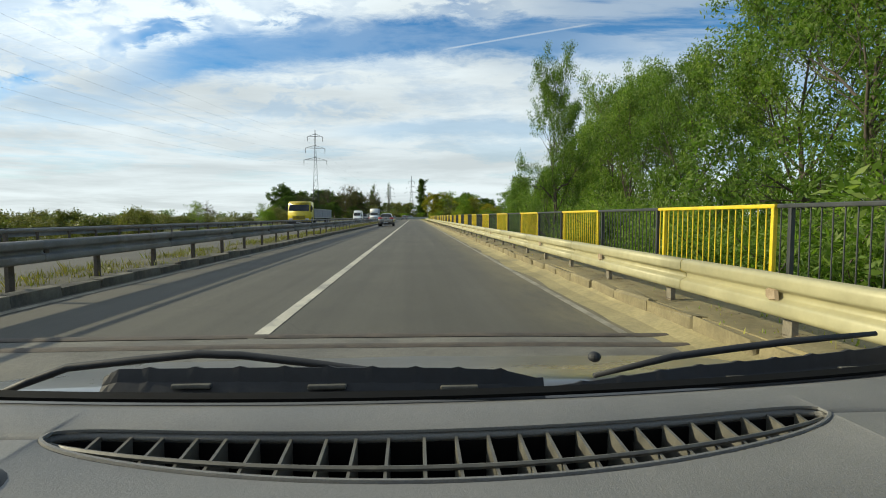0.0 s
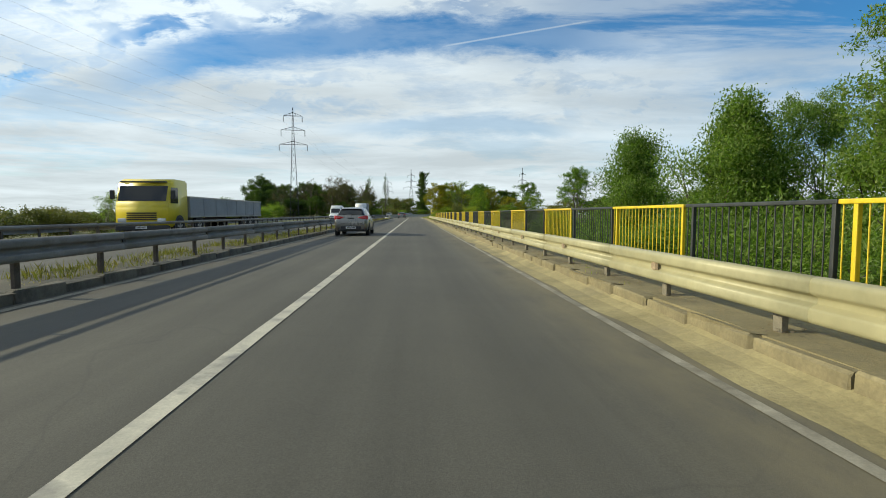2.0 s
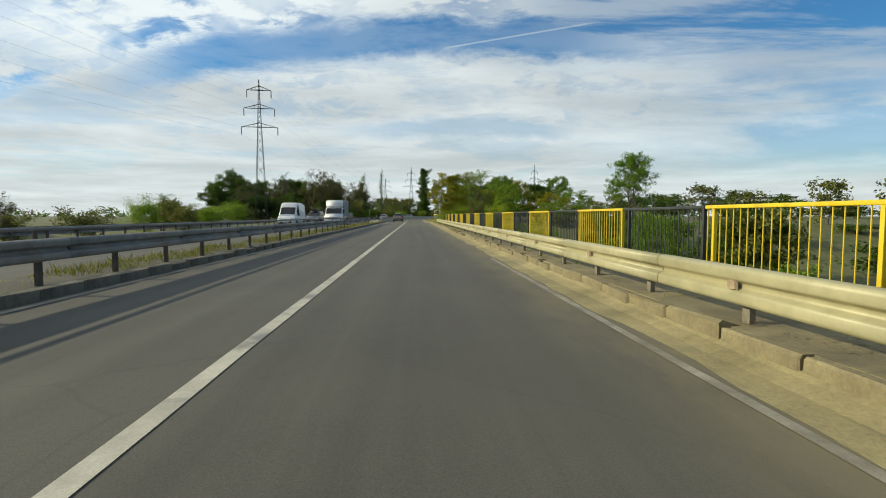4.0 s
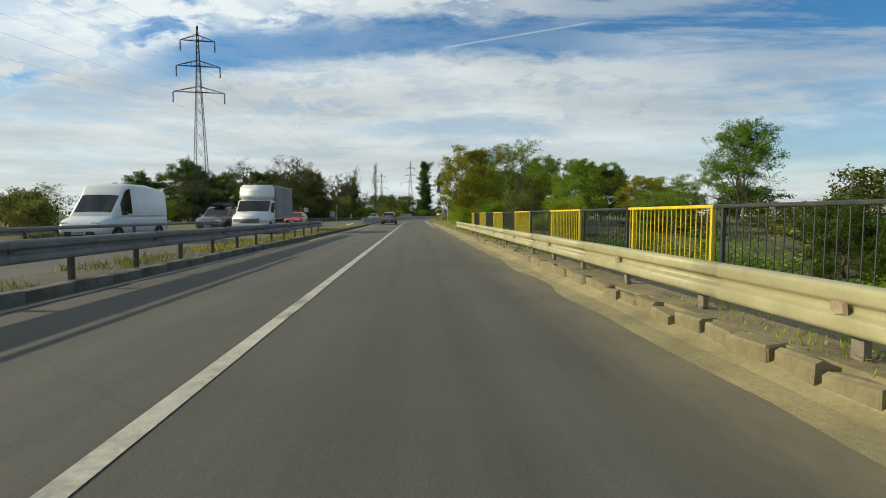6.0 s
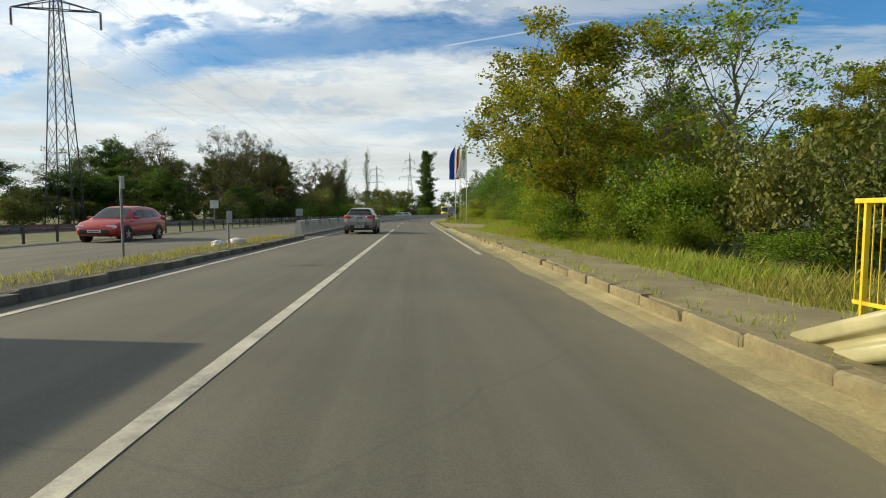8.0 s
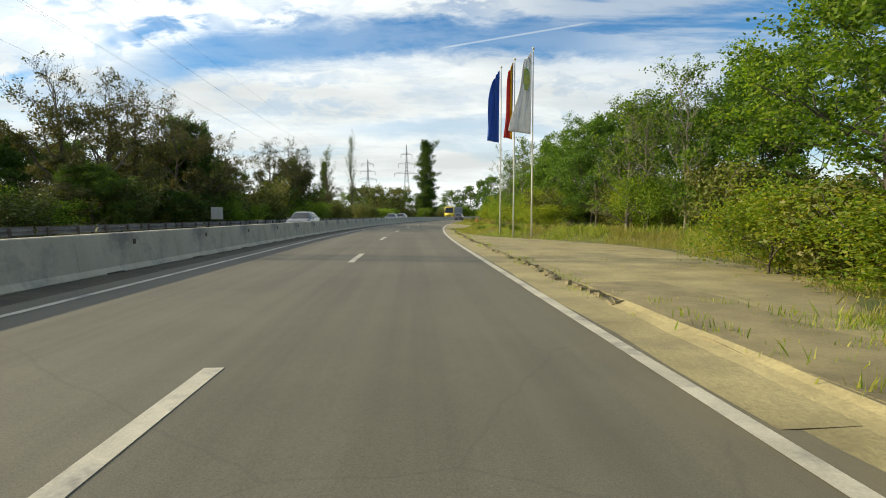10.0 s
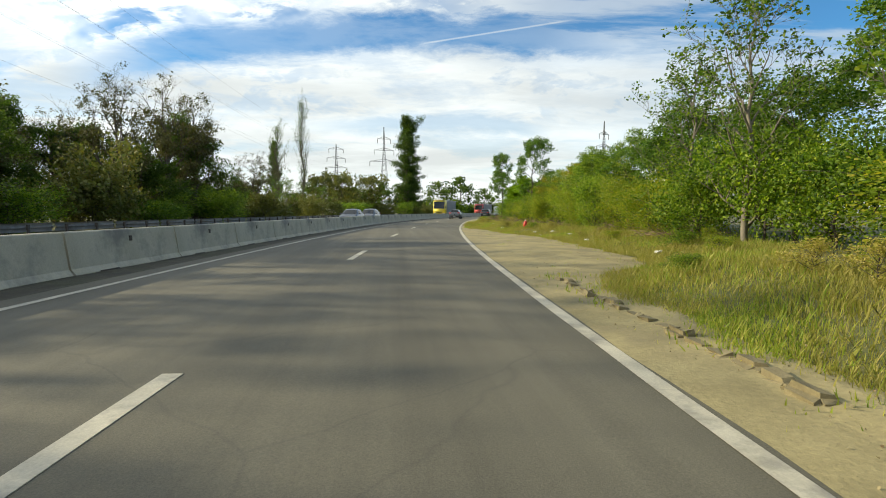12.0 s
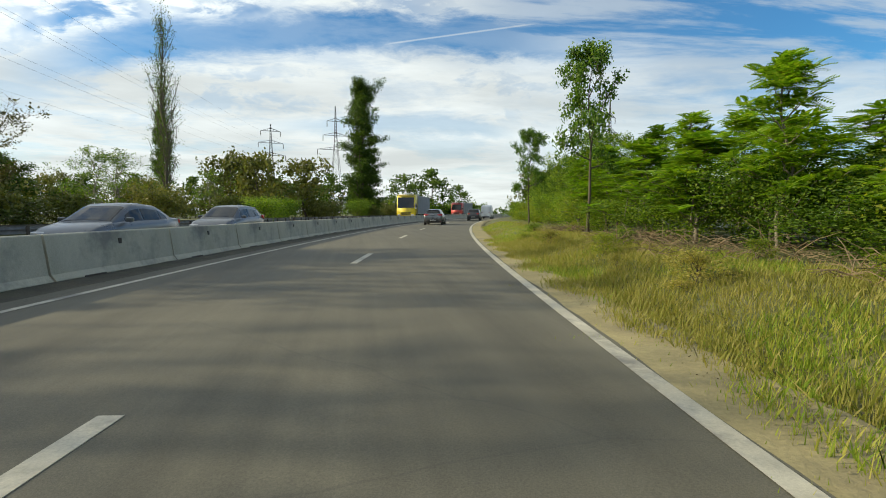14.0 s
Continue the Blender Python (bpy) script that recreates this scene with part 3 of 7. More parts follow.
# ---- concrete median barrier ----
def barrier_unit():
    t = empty("concrete_barrier", None, "weathered grey concrete median barrier unit", "barrier", "median barriers")
    prof = [(-0.27, 0), (-0.27, 0.06), (-0.19, 0.16), (-0.10, 0.80), (-0.085, 0.82), (0.085, 0.82), (0.10, 0.80), (0.19, 0.16), (0.27, 0.06), (0.27, 0)]
    bm = bmesh.new()
    rows = []
    for y, k in ((0.002, 0.99), (0.012, 1.0), (1.98, 1.0), (3.986, 1.0), (3.997, 0.99)):
        rows.append([bm.verts.new((x * k, y, z * (0.5 + 0.5 * k))) for x, z in prof])
    n = len(prof)
    for a, b in zip(rows, rows[1:]):
        for k in range(n):
            bm.faces.new((a[k], b[k], b[(k + 1) % n], a[(k + 1) % n]))
    bm.faces.new(rows[0])
    bm.faces.new(rows[-1][::-1])
    bmesh.ops.recalc_face_normals(bm, faces=bm.faces)
    part("body", bm, M_BARRIER, t)
    # dark plate stands for the square hole; the hole's shade is only colour
    bm = bmesh.new()
    box(bm, 0.13, 2.0, 0.62, 0.03, 0.09, 0.11, 0.006)
    part("reflector", bm, M_POSTDARK, t, "small dark plate in place of a square hole")
    bm = bmesh.new()
    box(bm, 0.265, 1.0, 0.04, 0.05, 0.6, 0.06, 0.01)
    part("drain_slot", bm, M_POSTDARK, t, "dark drainage slot at the foot")
    return t


unit = barrier_unit()
for k in range(64):
    s0 = 163.0 + 4.0 * k
    m = Matrix.Translation(P(s0, -6.1, 0.0)) @ pose(0, 0, 0, 0, 0, heading(s0 + 2))
    if k == 0:
        unit.matrix_basis = m
    else:
        copy_thing(unit, m)
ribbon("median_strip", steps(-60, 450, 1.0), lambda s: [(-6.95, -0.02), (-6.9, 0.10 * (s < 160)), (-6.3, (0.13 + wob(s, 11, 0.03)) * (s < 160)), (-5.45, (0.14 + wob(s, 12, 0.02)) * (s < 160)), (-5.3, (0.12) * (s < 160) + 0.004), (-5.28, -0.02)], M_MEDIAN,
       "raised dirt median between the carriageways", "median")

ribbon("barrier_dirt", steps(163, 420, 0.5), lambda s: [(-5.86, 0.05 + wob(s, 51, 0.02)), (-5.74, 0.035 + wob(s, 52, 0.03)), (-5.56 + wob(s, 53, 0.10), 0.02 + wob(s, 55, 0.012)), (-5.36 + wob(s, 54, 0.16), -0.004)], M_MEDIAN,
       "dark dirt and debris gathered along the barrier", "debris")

# ---- trees and shrubs ----
SIZE = {}


def leaf_mesh(name, centres, spread, per, size, mat, rng, long=1.6, droop=0.0):
    """Many small leaves, in clumps about the given places."""
    c = np.repeat(np.asarray(centres), per, axis=0)
    n = len(c)
    c = c + np.clip(rng.normal(0, 1, (n, 3)), -1.8, 1.8) * np.repeat(np.asarray(spread), per, axis=0)[:, None] * np.array([1, 1, 0.8])
    a = rng.normal(0, 1, (n, 3))
    a[:, 2] -= droop
    a /= np.linalg.norm(a, axis=1)[:, None]
    b = np.cross(a, rng.normal(0, 1, (n, 3)))
    b /= np.linalg.norm(b, axis=1)[:, None] + 1e-9
    sz = size * rng.uniform(0.6, 1.35, (n, 1))
    nrm = np.cross(a, b)
    p0, p2 = c - a * sz * long / 2, c + a * sz * long / 2
    mid = c + nrm * sz * 0.12
    p1, p3 = mid + b * sz / 2, mid - b * sz / 2
    v = np.stack([p0, p1, p2, p3], axis=1).reshape(-1, 3)
    me = bpy.data.meshes.new(name)
    me.vertices.add(4 * n)
    me.loops.add(4 * n)
    me.polygons.add(n)
    me.vertices.foreach_set("co", v.astype(np.float32).ravel())
    me.loops.foreach_set("vertex_index", np.arange(4 * n, dtype=np.int32))
    me.polygons.foreach_set("loop_start", np.arange(0, 4 * n, 4, dtype=np.int32))
    me.update(calc_edges=True)
    me.materials.append(mat)
    return me


def grow(rng, height, radius, base=0.25, limbs=9, twigs=4, thick=0.16, up=0.5, lean=0.0, shape="round", forks=True, stout=0.0):
    """Bars of a tree (points and radii) and the places of its leaf clumps."""
    bars, tips = [], []
    top = np.array([lean * height, rng.normal(0, 0.04) * height, height])
    n = 7
    trunk = [np.array([0, 0, -0.4])]
    for i in range(1, n + 1):
        f = i / n
        trunk.append(top * f + np.array([*rng.normal(0, 0.018 * height, 2), 0]) * (f < 1))
    bars.append((trunk, [thick * (1 - 0.93 * i / n) + 0.012 for i in range(n + 1)]))

    def on_trunk(f):
        x = f * n
        i = min(int(x), n - 1)
        return trunk[i] + (trunk[i + 1] - trunk[i]) * (x - i)

    for k in range(limbs):
        f = base + (0.97 - base) * (k + rng.uniform(0, 0.9)) / limbs
        g = (f - base) / (1 - base)
        wide = {"round": math.sqrt(max(0.08, 1 - (2 * g - 0.75) ** 2 * 0.75)), "cone": 1.15 - g * 0.95, "vase": 0.45 + 0.7 * g if g < 0.75 else 1.0, "column": (0.16 + 0.80 * math.sin(math.pi * (0.12 + 0.84 * g))) * (0.75 + 0.35 * math.sin(k * 1.9))}[shape]
        ang = k * 2.4 + rng.uniform(-0.5, 0.5)
        reach = radius * wide * rng.uniform(0.7, 1.12)
        d = np.array([math.cos(ang), math.sin(ang), up * rng.uniform(0.6, 1.4)])
        a = on_trunk(f)
        pts, r0 = [a], thick * (1 - 0.85 * f) * 0.55 + 0.012
        for i in range(1, 5):
            pts.append(a + d * reach * i / 4 + rng.normal(0, 0.05 * reach, 3) + np.array([0, 0, -0.06 * reach * (i / 4) ** 2 * (3 if shape == "vase" else 1)]))
        bars.append((pts, [r0, r0 * 0.75, r0 * 0.5, r0 * 0.3, 0.008]))
        for j in range(twigs):
            i = 1 + (j % 4) * 0.999
            q = pts[int(i)] + (pts[min(int(i) + 1, 4)] - pts[int(i)]) * (i - int(i))
            e = d * 0.5 + rng.normal(0, 0.75, 3) + np.array([0, 0, 0.25])
            q2 = q + e * reach * 0.32
            q3 = q2 + e * reach * 0.15 + rng.normal(0, 0.06 * reach, 3)
            if forks:
                bars.append(([q, q2, q3], [r0 * 0.4 + 0.006 + stout, r0 * 0.25 + 0.006 + stout, 0.010 + stout * 0.4]))
            tips += [(q2, 1.0), (q3, 0.9)]
        tips += [(pts[3], 1.0), (pts[4], 0.9)]
    tips.append((top, 0.8))
    return bars, tips


def branch_out(rng, height, radius, base=0.2, limbs=9, forks=(4, 4, 3), thick=0.16, open_=0.75, rise=0.35, wander=0.16, lean=0.0):
    """Bars and leaf places of a tree that forks again and again: limbs, boughs, branches and twigs."""
    bars, tips = [], []

    def bough(p, d, length, r, level):
        pts, radii = [p], [r]
        n = 4 if level < 3 else 3
        for i in range(1, n + 1):
            d = d + rng.normal(0, wander, 3) + np.array([0, 0, rise * 0.22])
            d = d / np.linalg.norm(d)
            p = p + d * length / n
            pts.append(p)
            radii.append(max(0.005, r * (1 - 0.72 * i / n)))
        bars.append((pts, radii))
        if level >= len(forks):
            tips.extend([(pts[-1], 1.0), (pts[-2], 0.9)])
            return
        for j in range(forks[level]):
            f = 0.32 + 0.66 * (j + rng.uniform(0.2, 0.8)) / forks[level]
            i = min(int(f * n), n - 1)
            q = pts[i] + (pts[i + 1] - pts[i]) * (f * n - i)
            side = np.cross(d, rng.normal(0, 1, 3))
            side /= np.linalg.norm(side) + 1e-9
            e = d * rng.uniform(0.55, 0.95) + side * rng.uniform(0.45, 0.95)
            bough(q, e / np.linalg.norm(e), length * rng.uniform(0.46, 0.68), max(0.006, r * (1 - 0.72 * f) * 0.62), level + 1)

    n = 8
    trunk = [np.array([0.0, 0.0, -0.4])]
    for i in range(1, n + 1):
        f = i / n
        trunk.append(np.array([lean * height * f + rng.normal(0, 0.012 * height), rng.normal(0, 0.012 * height), height * 0.92 * f]))
    bars.append((trunk, [thick * (1 - 0.92 * i / n) + 0.01 for i in range(n + 1)]))
    for k in range(limbs):
        f = base + (0.96 - base) * (k + rng.uniform(0.1, 0.9)) / limbs
        g = (f - base) / (1 - base)
        i = min(int(f * n), n - 1)
        p = trunk[i] + (trunk[i + 1] - trunk[i]) * (f * n - i)
        ang = k * 2.4 + rng.uniform(-0.5, 0.5)
        up = open_ * (0.35 + 1.1 * g) + rng.uniform(-0.12, 0.12)
        d = np.array([math.cos(ang), math.sin(ang), up])
        reach = radius * (0.55 + 0.6 * math.sin(math.pi * min(1.0, 0.18 + 0.72 * g))) * rng.uniform(0.75, 1.1)
        bough(p, d / np.linalg.norm(d), reach * 0.80, thick * (1 - 0.85 * f) * 0.6 + 0.012, 0)
    bough(trunk[-1], np.array([0.05, 0.05, 1.0]), radius * 0.4, thick * 0.1 + 0.01, 1)
    return bars, tips


def tree(kind, label, seed, height, radius, leaf_mat, leaf=0.16, per=60, clump=0.55, bark=None, category="tree", long=1.6, droop=0.0, bare_top=None, branching=False, **how):
    rng = np.random.default_rng(seed)
    bars, tips = branch_out(rng, height, radius, **how) if branching else grow(rng, height, radius, **how)
    t = empty(kind, None, label, category)
    bm = bmesh.new()
    for pts, radii in bars:
        tube(bm, pts, radii, 7 if radii[0] > 0.07 else 4 if radii[0] > 0.02 else 3, False)
    smooth(part("trunk", bm, bark or M_BARK, t))
    if branching:
        ends = np.array([p for p, _ in tips])
        SIZE[t.name] = (float(np.percentile(ends[:, 2], 99)), float(np.percentile(np.abs(ends[:, :2]), 97)) * 2)
    if bare_top:
        full = SIZE.get(t.name, (height, 0))[0]
        tips = [p for p in tips if p[0][2] < full * bare_top * rng.uniform(0.7, 1.2) or rng.random() < 0.06]
    if per:
        me = leaf_mesh("crown", [p for p, _ in tips], [clump * w for _, w in tips], per, leaf, leaf_mat, rng, long, droop)
        shared("crown", me, t)
    return t


placed = set()


def size_of(t):
    """Height and width of a model's crown, without its few outermost leaves."""
    if t.name not in SIZE:
        me = next(o for o in t.children if o.name.startswith("crown")).data
        co = np.empty(len(me.vertices) * 3, dtype=np.float32)
        me.vertices.foreach_get("co", co)
        co = co.reshape(-1, 3)
        SIZE[t.name] = (float(np.percentile(co[:, 2], 99.3)), float(np.percentile(np.abs(co[:, :2]), 97)) * 2)
    return SIZE[t.name]


def stand(t, p, tall, wide, turn):
    h0, w0 = size_of(t)
    k = wide / w0
    m = Matrix.Translation(p) @ pose(0, 0, 0, 0, 0, turn) @ Matrix.Diagonal((k, k, tall / h0, 1))
    if t.name in placed:
        return copy_thing(t, m @ Matrix.Diagonal((1 / t.scale[0], 1 / t.scale[1], 1 / t.scale[2], 1)))
    placed.add(t.name)
    t.matrix_basis = m
    return t


def plant(t, s, off, top, wide, turn=0.0):
    """Stands a plant beside the road: top is its height over the road, wide its crown's width."""
    g = land(s, off) - 0.03
    return stand(t, P(s, off, g), top - g, wide, turn)


def plant_xy(t, x, y, top, wide, turn=0.0):
    return stand(t, Vector((x, y, -0.6)), top + 0.6, wide, turn)


T_WILLOW = [tree("willow_tree", "tall grey-green willow tree in full leaf", 11 + i, 14, 4.4, M_LEAFWILLOW, 0.066, 20, 0.24, branching=True, base=0.08, limbs=17, forks=(5, 4, 3), thick=0.22, open_=0.9, rise=0.5, long=2.8, droop=0.6) for i in range(2)]
T_GREEN = [tree("broadleaf_tree", "green broadleaf tree in full leaf", 31 + i, 8, 3.2, M_LEAF, 0.08, 19, 0.19, branching=True, base=0.12, limbs=12, forks=(4, 4, 3), thick=0.15, open_=0.65) for i in range(3)]
T_YELLOW = [tree("maple_tree", "maple tree with leaves turning yellow", 41 + i, 8.5, 3.4, M_LEAFYELLOW, 0.085, 26, 0.20, branching=True, base=0.14, limbs=14, forks=(4, 4, 3), thick=0.17, open_=0.6) for i in range(2)]
T_DRY = [tree("autumn_tree", "autumn tree, leafy below and bare above", 51 + i, 9, 3.2, M_LEAFBROWN, 0.09, 13, 0.16, bare_top=0.68, branching=True, base=0.10, limbs=12, forks=(4, 4, 4), thick=0.20, open_=1.0, rise=0.6, wander=0.14) for i in range(3)]
T_DARK = [tree("dark_tree", "dark green broadleaf tree with dense crown", 61 + i, 8, 3.4, M_LEAFDARK, 0.11, 25, 0.25, branching=True, base=0.06, limbs=15, forks=(4, 4, 3), thick=0.16, open_=0.6) for i in range(2)]
T_BARE = [tree("bare_tree", "nearly bare pale-barked tree with few leaves", 71 + i, 8, 2.4, M_LEAF, 0.075, 3, 0.10, bark=M_BARKPALE, branching=True, base=0.06, limbs=15, forks=(4, 3, 3), thick=0.09, open_=1.9, rise=0.7, wander=0.10) for i in range(2)]
T_POPLAR = tree("poplar_tree", "tall narrow columnar poplar tree", 81, 24, 2.3, M_LEAFDARK, 0.15, 80, 0.45, base=0.06, limbs=42, twigs=4, thick=0.3, up=2.0, shape="column")
T_POPBARE = tree("bare_poplar", "tall narrow poplar, almost leafless", 83, 22, 2.0, M_LEAFDARK, 0.12, 6, 0.35, base=0.08, limbs=60, twigs=5, thick=0.26, up=2.4, shape="column")
S_GREEN = [tree("shrub", "green roadside shrub with many leaves", 91 + i, 2.4, 1.5, M_LEAF, 0.065, 85, 0.34, category="shrub", base=0.05, limbs=12, twigs=4, thick=0.04, up=0.7, shape="round") for i in range(2)]
S_YELLOW = [tree("yellowing_shrub", "shrub with yellow-green turning leaves", 95 + i, 2.4, 1.5, M_LEAFMIX, 0.065, 85, 0.34, category="shrub", base=0.05, limbs=12, twigs=4, thick=0.04, up=0.7, shape="round") for i in range(2)]
S_DARK = [tree("dark_shrub", "dull dark-green shrub beside the far lane", 98 + i, 2.6, 1.7, M_LEAFDRY, 0.13, 34, 0.38, category="shrub", base=0.05, limbs=12, twigs=4, thick=0.04, up=0.7, shape="round") for i in range(2)]
S_WEED = [tree("weed_clump", "low clump of roadside weeds in grass", 171 + i, 1.0, 0.8, m, 0.032, 16, 0.11, category="weed", branching=True, base=0.05, limbs=9, forks=(3, 3), thick=0.012, open_=1.2, long=2.2) for i, m in enumerate((M_LEAF, M_LEAFMIX, M_GRASSDRY))]
T_CONE = tree("willow_bush", "dense pointed grey-green willow on the bank", 131, 7, 2.0, M_LEAFWILLOW, 0.048, 260, 0.38, base=0.06, limbs=20, twigs=5, thick=0.12, up=0.8, shape="cone", long=2.4, droop=0.3)


def sumac(seed, height, radius):
    """A slender young tree whose shoots each end in a whorl of long feathered leaves."""
    rng = np.random.default_rng(seed)
    bars, tips = grow(rng, height, radius, base=0.10, limbs=20, twigs=1, thick=0.045, up=0.9, shape="cone")
    t = empty("sumac_tree", None, "young bright-green sumac tree with long feathered leaves", "tree")
    bm = bmesh.new()
    for pts, radii in bars:
        tube(bm, pts, radii, 5, False)
    smooth(part("trunk", bm, M_BARKPALE, t))
    quads = []
    for tip, _ in tips:
        for k in range(9):
            az, el = k * 2.4 + rng.uniform(-.3, .3), rng.uniform(-0.1, 0.9)
            out = np.array([math.cos(az) * math.cos(el), math.sin(az) * math.cos(el), math.sin(el)])
            side = np.array([-math.sin(az), math.cos(az), rng.uniform(-.3, .3)])
            length = rng.uniform(0.38, 0.62)
            for j in range(2, 11):
                f = j / 10
                at = tip + out * length * f + np.array([0, 0, -0.32 * length * f * f])
                reach = 0.125 * math.sin(math.pi * (0.15 + 0.75 * f)) + 0.02
                for sx in (-1, 1):
                    tipp = at + side * sx * reach + out * 0.03 + np.array([0, 0, -0.02])
                    mid = (at + tipp) / 2
                    quads.append([at, mid + out * 0.027, tipp, mid - out * 0.027])
    v = np.array(quads, dtype=np.float32).reshape(-1, 3)
    n = len(quads)
    me = bpy.data.meshes.new("crown")
    me.vertices.add(4 * n)
    me.loops.add(4 * n)
    me.polygons.add(n)
    me.vertices.foreach_set("co", v.ravel())
    me.loops.foreach_set("vertex_index", np.arange(4 * n, dtype=np.int32))
    me.polygons.foreach_set("loop_start", np.arange(0, 4 * n, 4, dtype=np.int32))
    me.update(calc_edges=True)
    me.materials.append(M_LEAFBRIGHT)
    shared("crown", me, t)
    return t


T_SUMAC = [sumac(111 + i, 4.6, 1.2) for i in range(2)]
T_THIN = tree("thin_tree", "thin roadside tree with sparse tufted crown", 121, 7, 1.7, M_LEAFNEAR, 0.08, 10, 0.14, branching=True, base=0.36, limbs=10, forks=(4, 3, 3), thick=0.085, open_=0.9, rise=0.4, long=1.8)

R = random.Random(4)
spin = lambda: R.uniform(0, 360)
T_FAR = [tree("field_tree", "green broadleaf tree far across the fields", 141 + i, 8, 3.2, M_LEAFDARK if i else M_LEAFDRY, 0.34, 13, 0.55, base=0.12, limbs=12, twigs=4, thick=0.15, up=0.55, shape="round") for i in range(2)]
T_NEAR = [tree("roadside_tree", "green roadside tree with dense small leaves", 161 + i, 8, 3.0, M_LEAFNEAR, 0.072, 19, 0.17, branching=True, base=0.16, limbs=13, forks=(4, 4, 3), thick=0.12, open_=0.8, rise=0.45, long=1.9) for i in range(2)]
S_BANK = [tree("willow_shrub", "narrow-leaved green willow shrub on the bank", 165 + i, 2.4, 1.5, M_LEAFWILLOW, 0.036, 120, 0.32, category="shrub", base=0.05, limbs=12, twigs=4, thick=0.04, up=0.8, shape="round", long=3.6, droop=0.2) for i in range(2)]
S_FAR = [tree("field_shrub", "rounded green shrub on low ground", 151 + i, 2.4, 1.5, M_LEAF if i else M_LEAFDARK, 0.2, 11, 0.36, category="shrub", base=0.05, limbs=12, twigs=4, thick=0.04, up=0.7, shape="round") for i in range(2)]
# river bank beside the bridge
for s, off, k, top, wide in [(6, 12, 0, 12, 9), (13, 11.8, 1, 10.6, 7), (19, 14.5, 0, 9.8, 6.5), (28.5, 7.6, 1, 9.8, 3.2), (25, 13.2, 0, 9.0, 4.6), (30, 19, 1, 10.4, 6), (31.5, 13.0, 0, 9.2, 5.0), (36.5, 13.8, 1, 10.8, 5.0), (41, 15.2, 0, 11.0, 4.6), (35, 10.6, 1, 7.2, 3.0), (40, 19, 0, 12, 7),
                             (49, 16.5, 0, 7.5, 5.5), (57, 18.5, 0, 6.5, 5), (66, 18, 0, 2.6, 4.5)]:
    plant(T_WILLOW[k], s, off, top, wide, spin())
plant(T_CONE, 64, 12.8, 5.6, 4.4, 20)
plant(T_CONE, 57, 14.6, 6.2, 5.0, 120)
plant(T_CONE, 51, 17.5, 6.4, 5.0, 240)
for i in range(26):
    s = 4 + i * 2.3
    plant(R.choice(S_BANK), s, 8.6 + R.uniform(-0.8, 2.5), R.uniform(0.2, 1.3) if s > 50 else R.uniform(0.6, 2.2), R.uniform(3, 4.4), spin())
for i in range(22):
    s = 60 + i * 3.6
    plant(R.choice(S_FAR), s, R.uniform(13, 30), R.uniform(-2.2, -0.4), R.uniform(3, 4.5), spin())
plant(T_YELLOW[1], 66, 11.8, 0.9, 3.2, 30)
for i in range(20):
    s = 98 + i * 2.3
    plant(R.choice(S_BANK + [S_GREEN[0], S_DARK[0]]), s, 8.5 + R.uniform(0, 5), R.uniform(-2.6, -0.9) if s < 118 else R.uniform(-0.8, 0.9), R.uniform(3, 4.5), spin())
for i in range(14):
    plant(R.choice([T_DARK[0], T_GREEN[1], T_FAR[0]]), 104 + i * 3, 17 + R.uniform(0, 12), R.uniform(0.4, 2.2), R.uniform(4, 6), spin())
# woods across the fields
for i in range(30):
    s = 118 + i * 7.5 + R.uniform(-3, 3)
    plant(R.choice(T_FAR), s, 60 + R.uniform(-10, 14), R.uniform(4.2, 7.5), R.uniform(6, 9), spin())
for i in range(16):
    plant(R.choice(S_FAR), 84 + i * 4, 34 + R.uniform(0, 30), R.uniform(-1.4, 0.6), R.uniform(4, 6), spin())
plant(T_NEAR[0], 164, 39.8, 12.4, 8.0, 20)
plant(T_BARE[1], 164, 40.6, 11.8, 7.0, 20)
plant(T_GREEN[1], 197, 35, 10.5, 8, 40)
# the roadside wood after the bridge
for s, off, t, top, wide in [(155, 6.0, T_YELLOW[0], 7.8, 6.8), (161, 8.4, T_GREEN[2], 6.4, 5.0), (151.6, 6.3, S_YELLOW[0], 2.3, 2.4), (153.4, 5.6, S_GREEN[0], 1.9, 2.0), (155.6, 5.3, S_YELLOW[1], 2.2, 2.2), (157.8, 5.4, S_GREEN[1], 2.0, 2.2), (150, 7.4, S_GREEN[0], 2.6, 2.6), (165, 8.6, T_GREEN[0], 8.6, 5.6), (152, 10.6, T_BARE[0], 8.3, 5.2), (154, 9.3, T_BARE[1], 8.2, 4.0), (146, 14, T_GREEN[1], 5.8, 4.0), (154, 17.5, T_YELLOW[1], 6.6, 5.0),
                             (157, 12.5, T_YELLOW[1], 5.4, 5), (172, 11, T_YELLOW[0], 7.0, 6), (165, 15, T_GREEN[0], 6.8, 6), (149, 21, T_YELLOW[1], 4.6, 5), (156, 27, T_GREEN[2], 5.2, 6), (162, 22, T_DARK[1], 6.5, 6),
                             (143.5, 13.0, T_GREEN[2], 3.8, 3.8), (141, 19, T_GREEN[0], 3.2, 5), (176, 9.5, T_GREEN[2], 7.0, 5.5), (183, 13, T_GREEN[1], 8.0, 6.5), (169, 17, T_GREEN[1], 8.5, 6.5), (178, 17, T_DARK[0], 8.5, 7)]:
    plant(t, s, off, top, wide, spin())
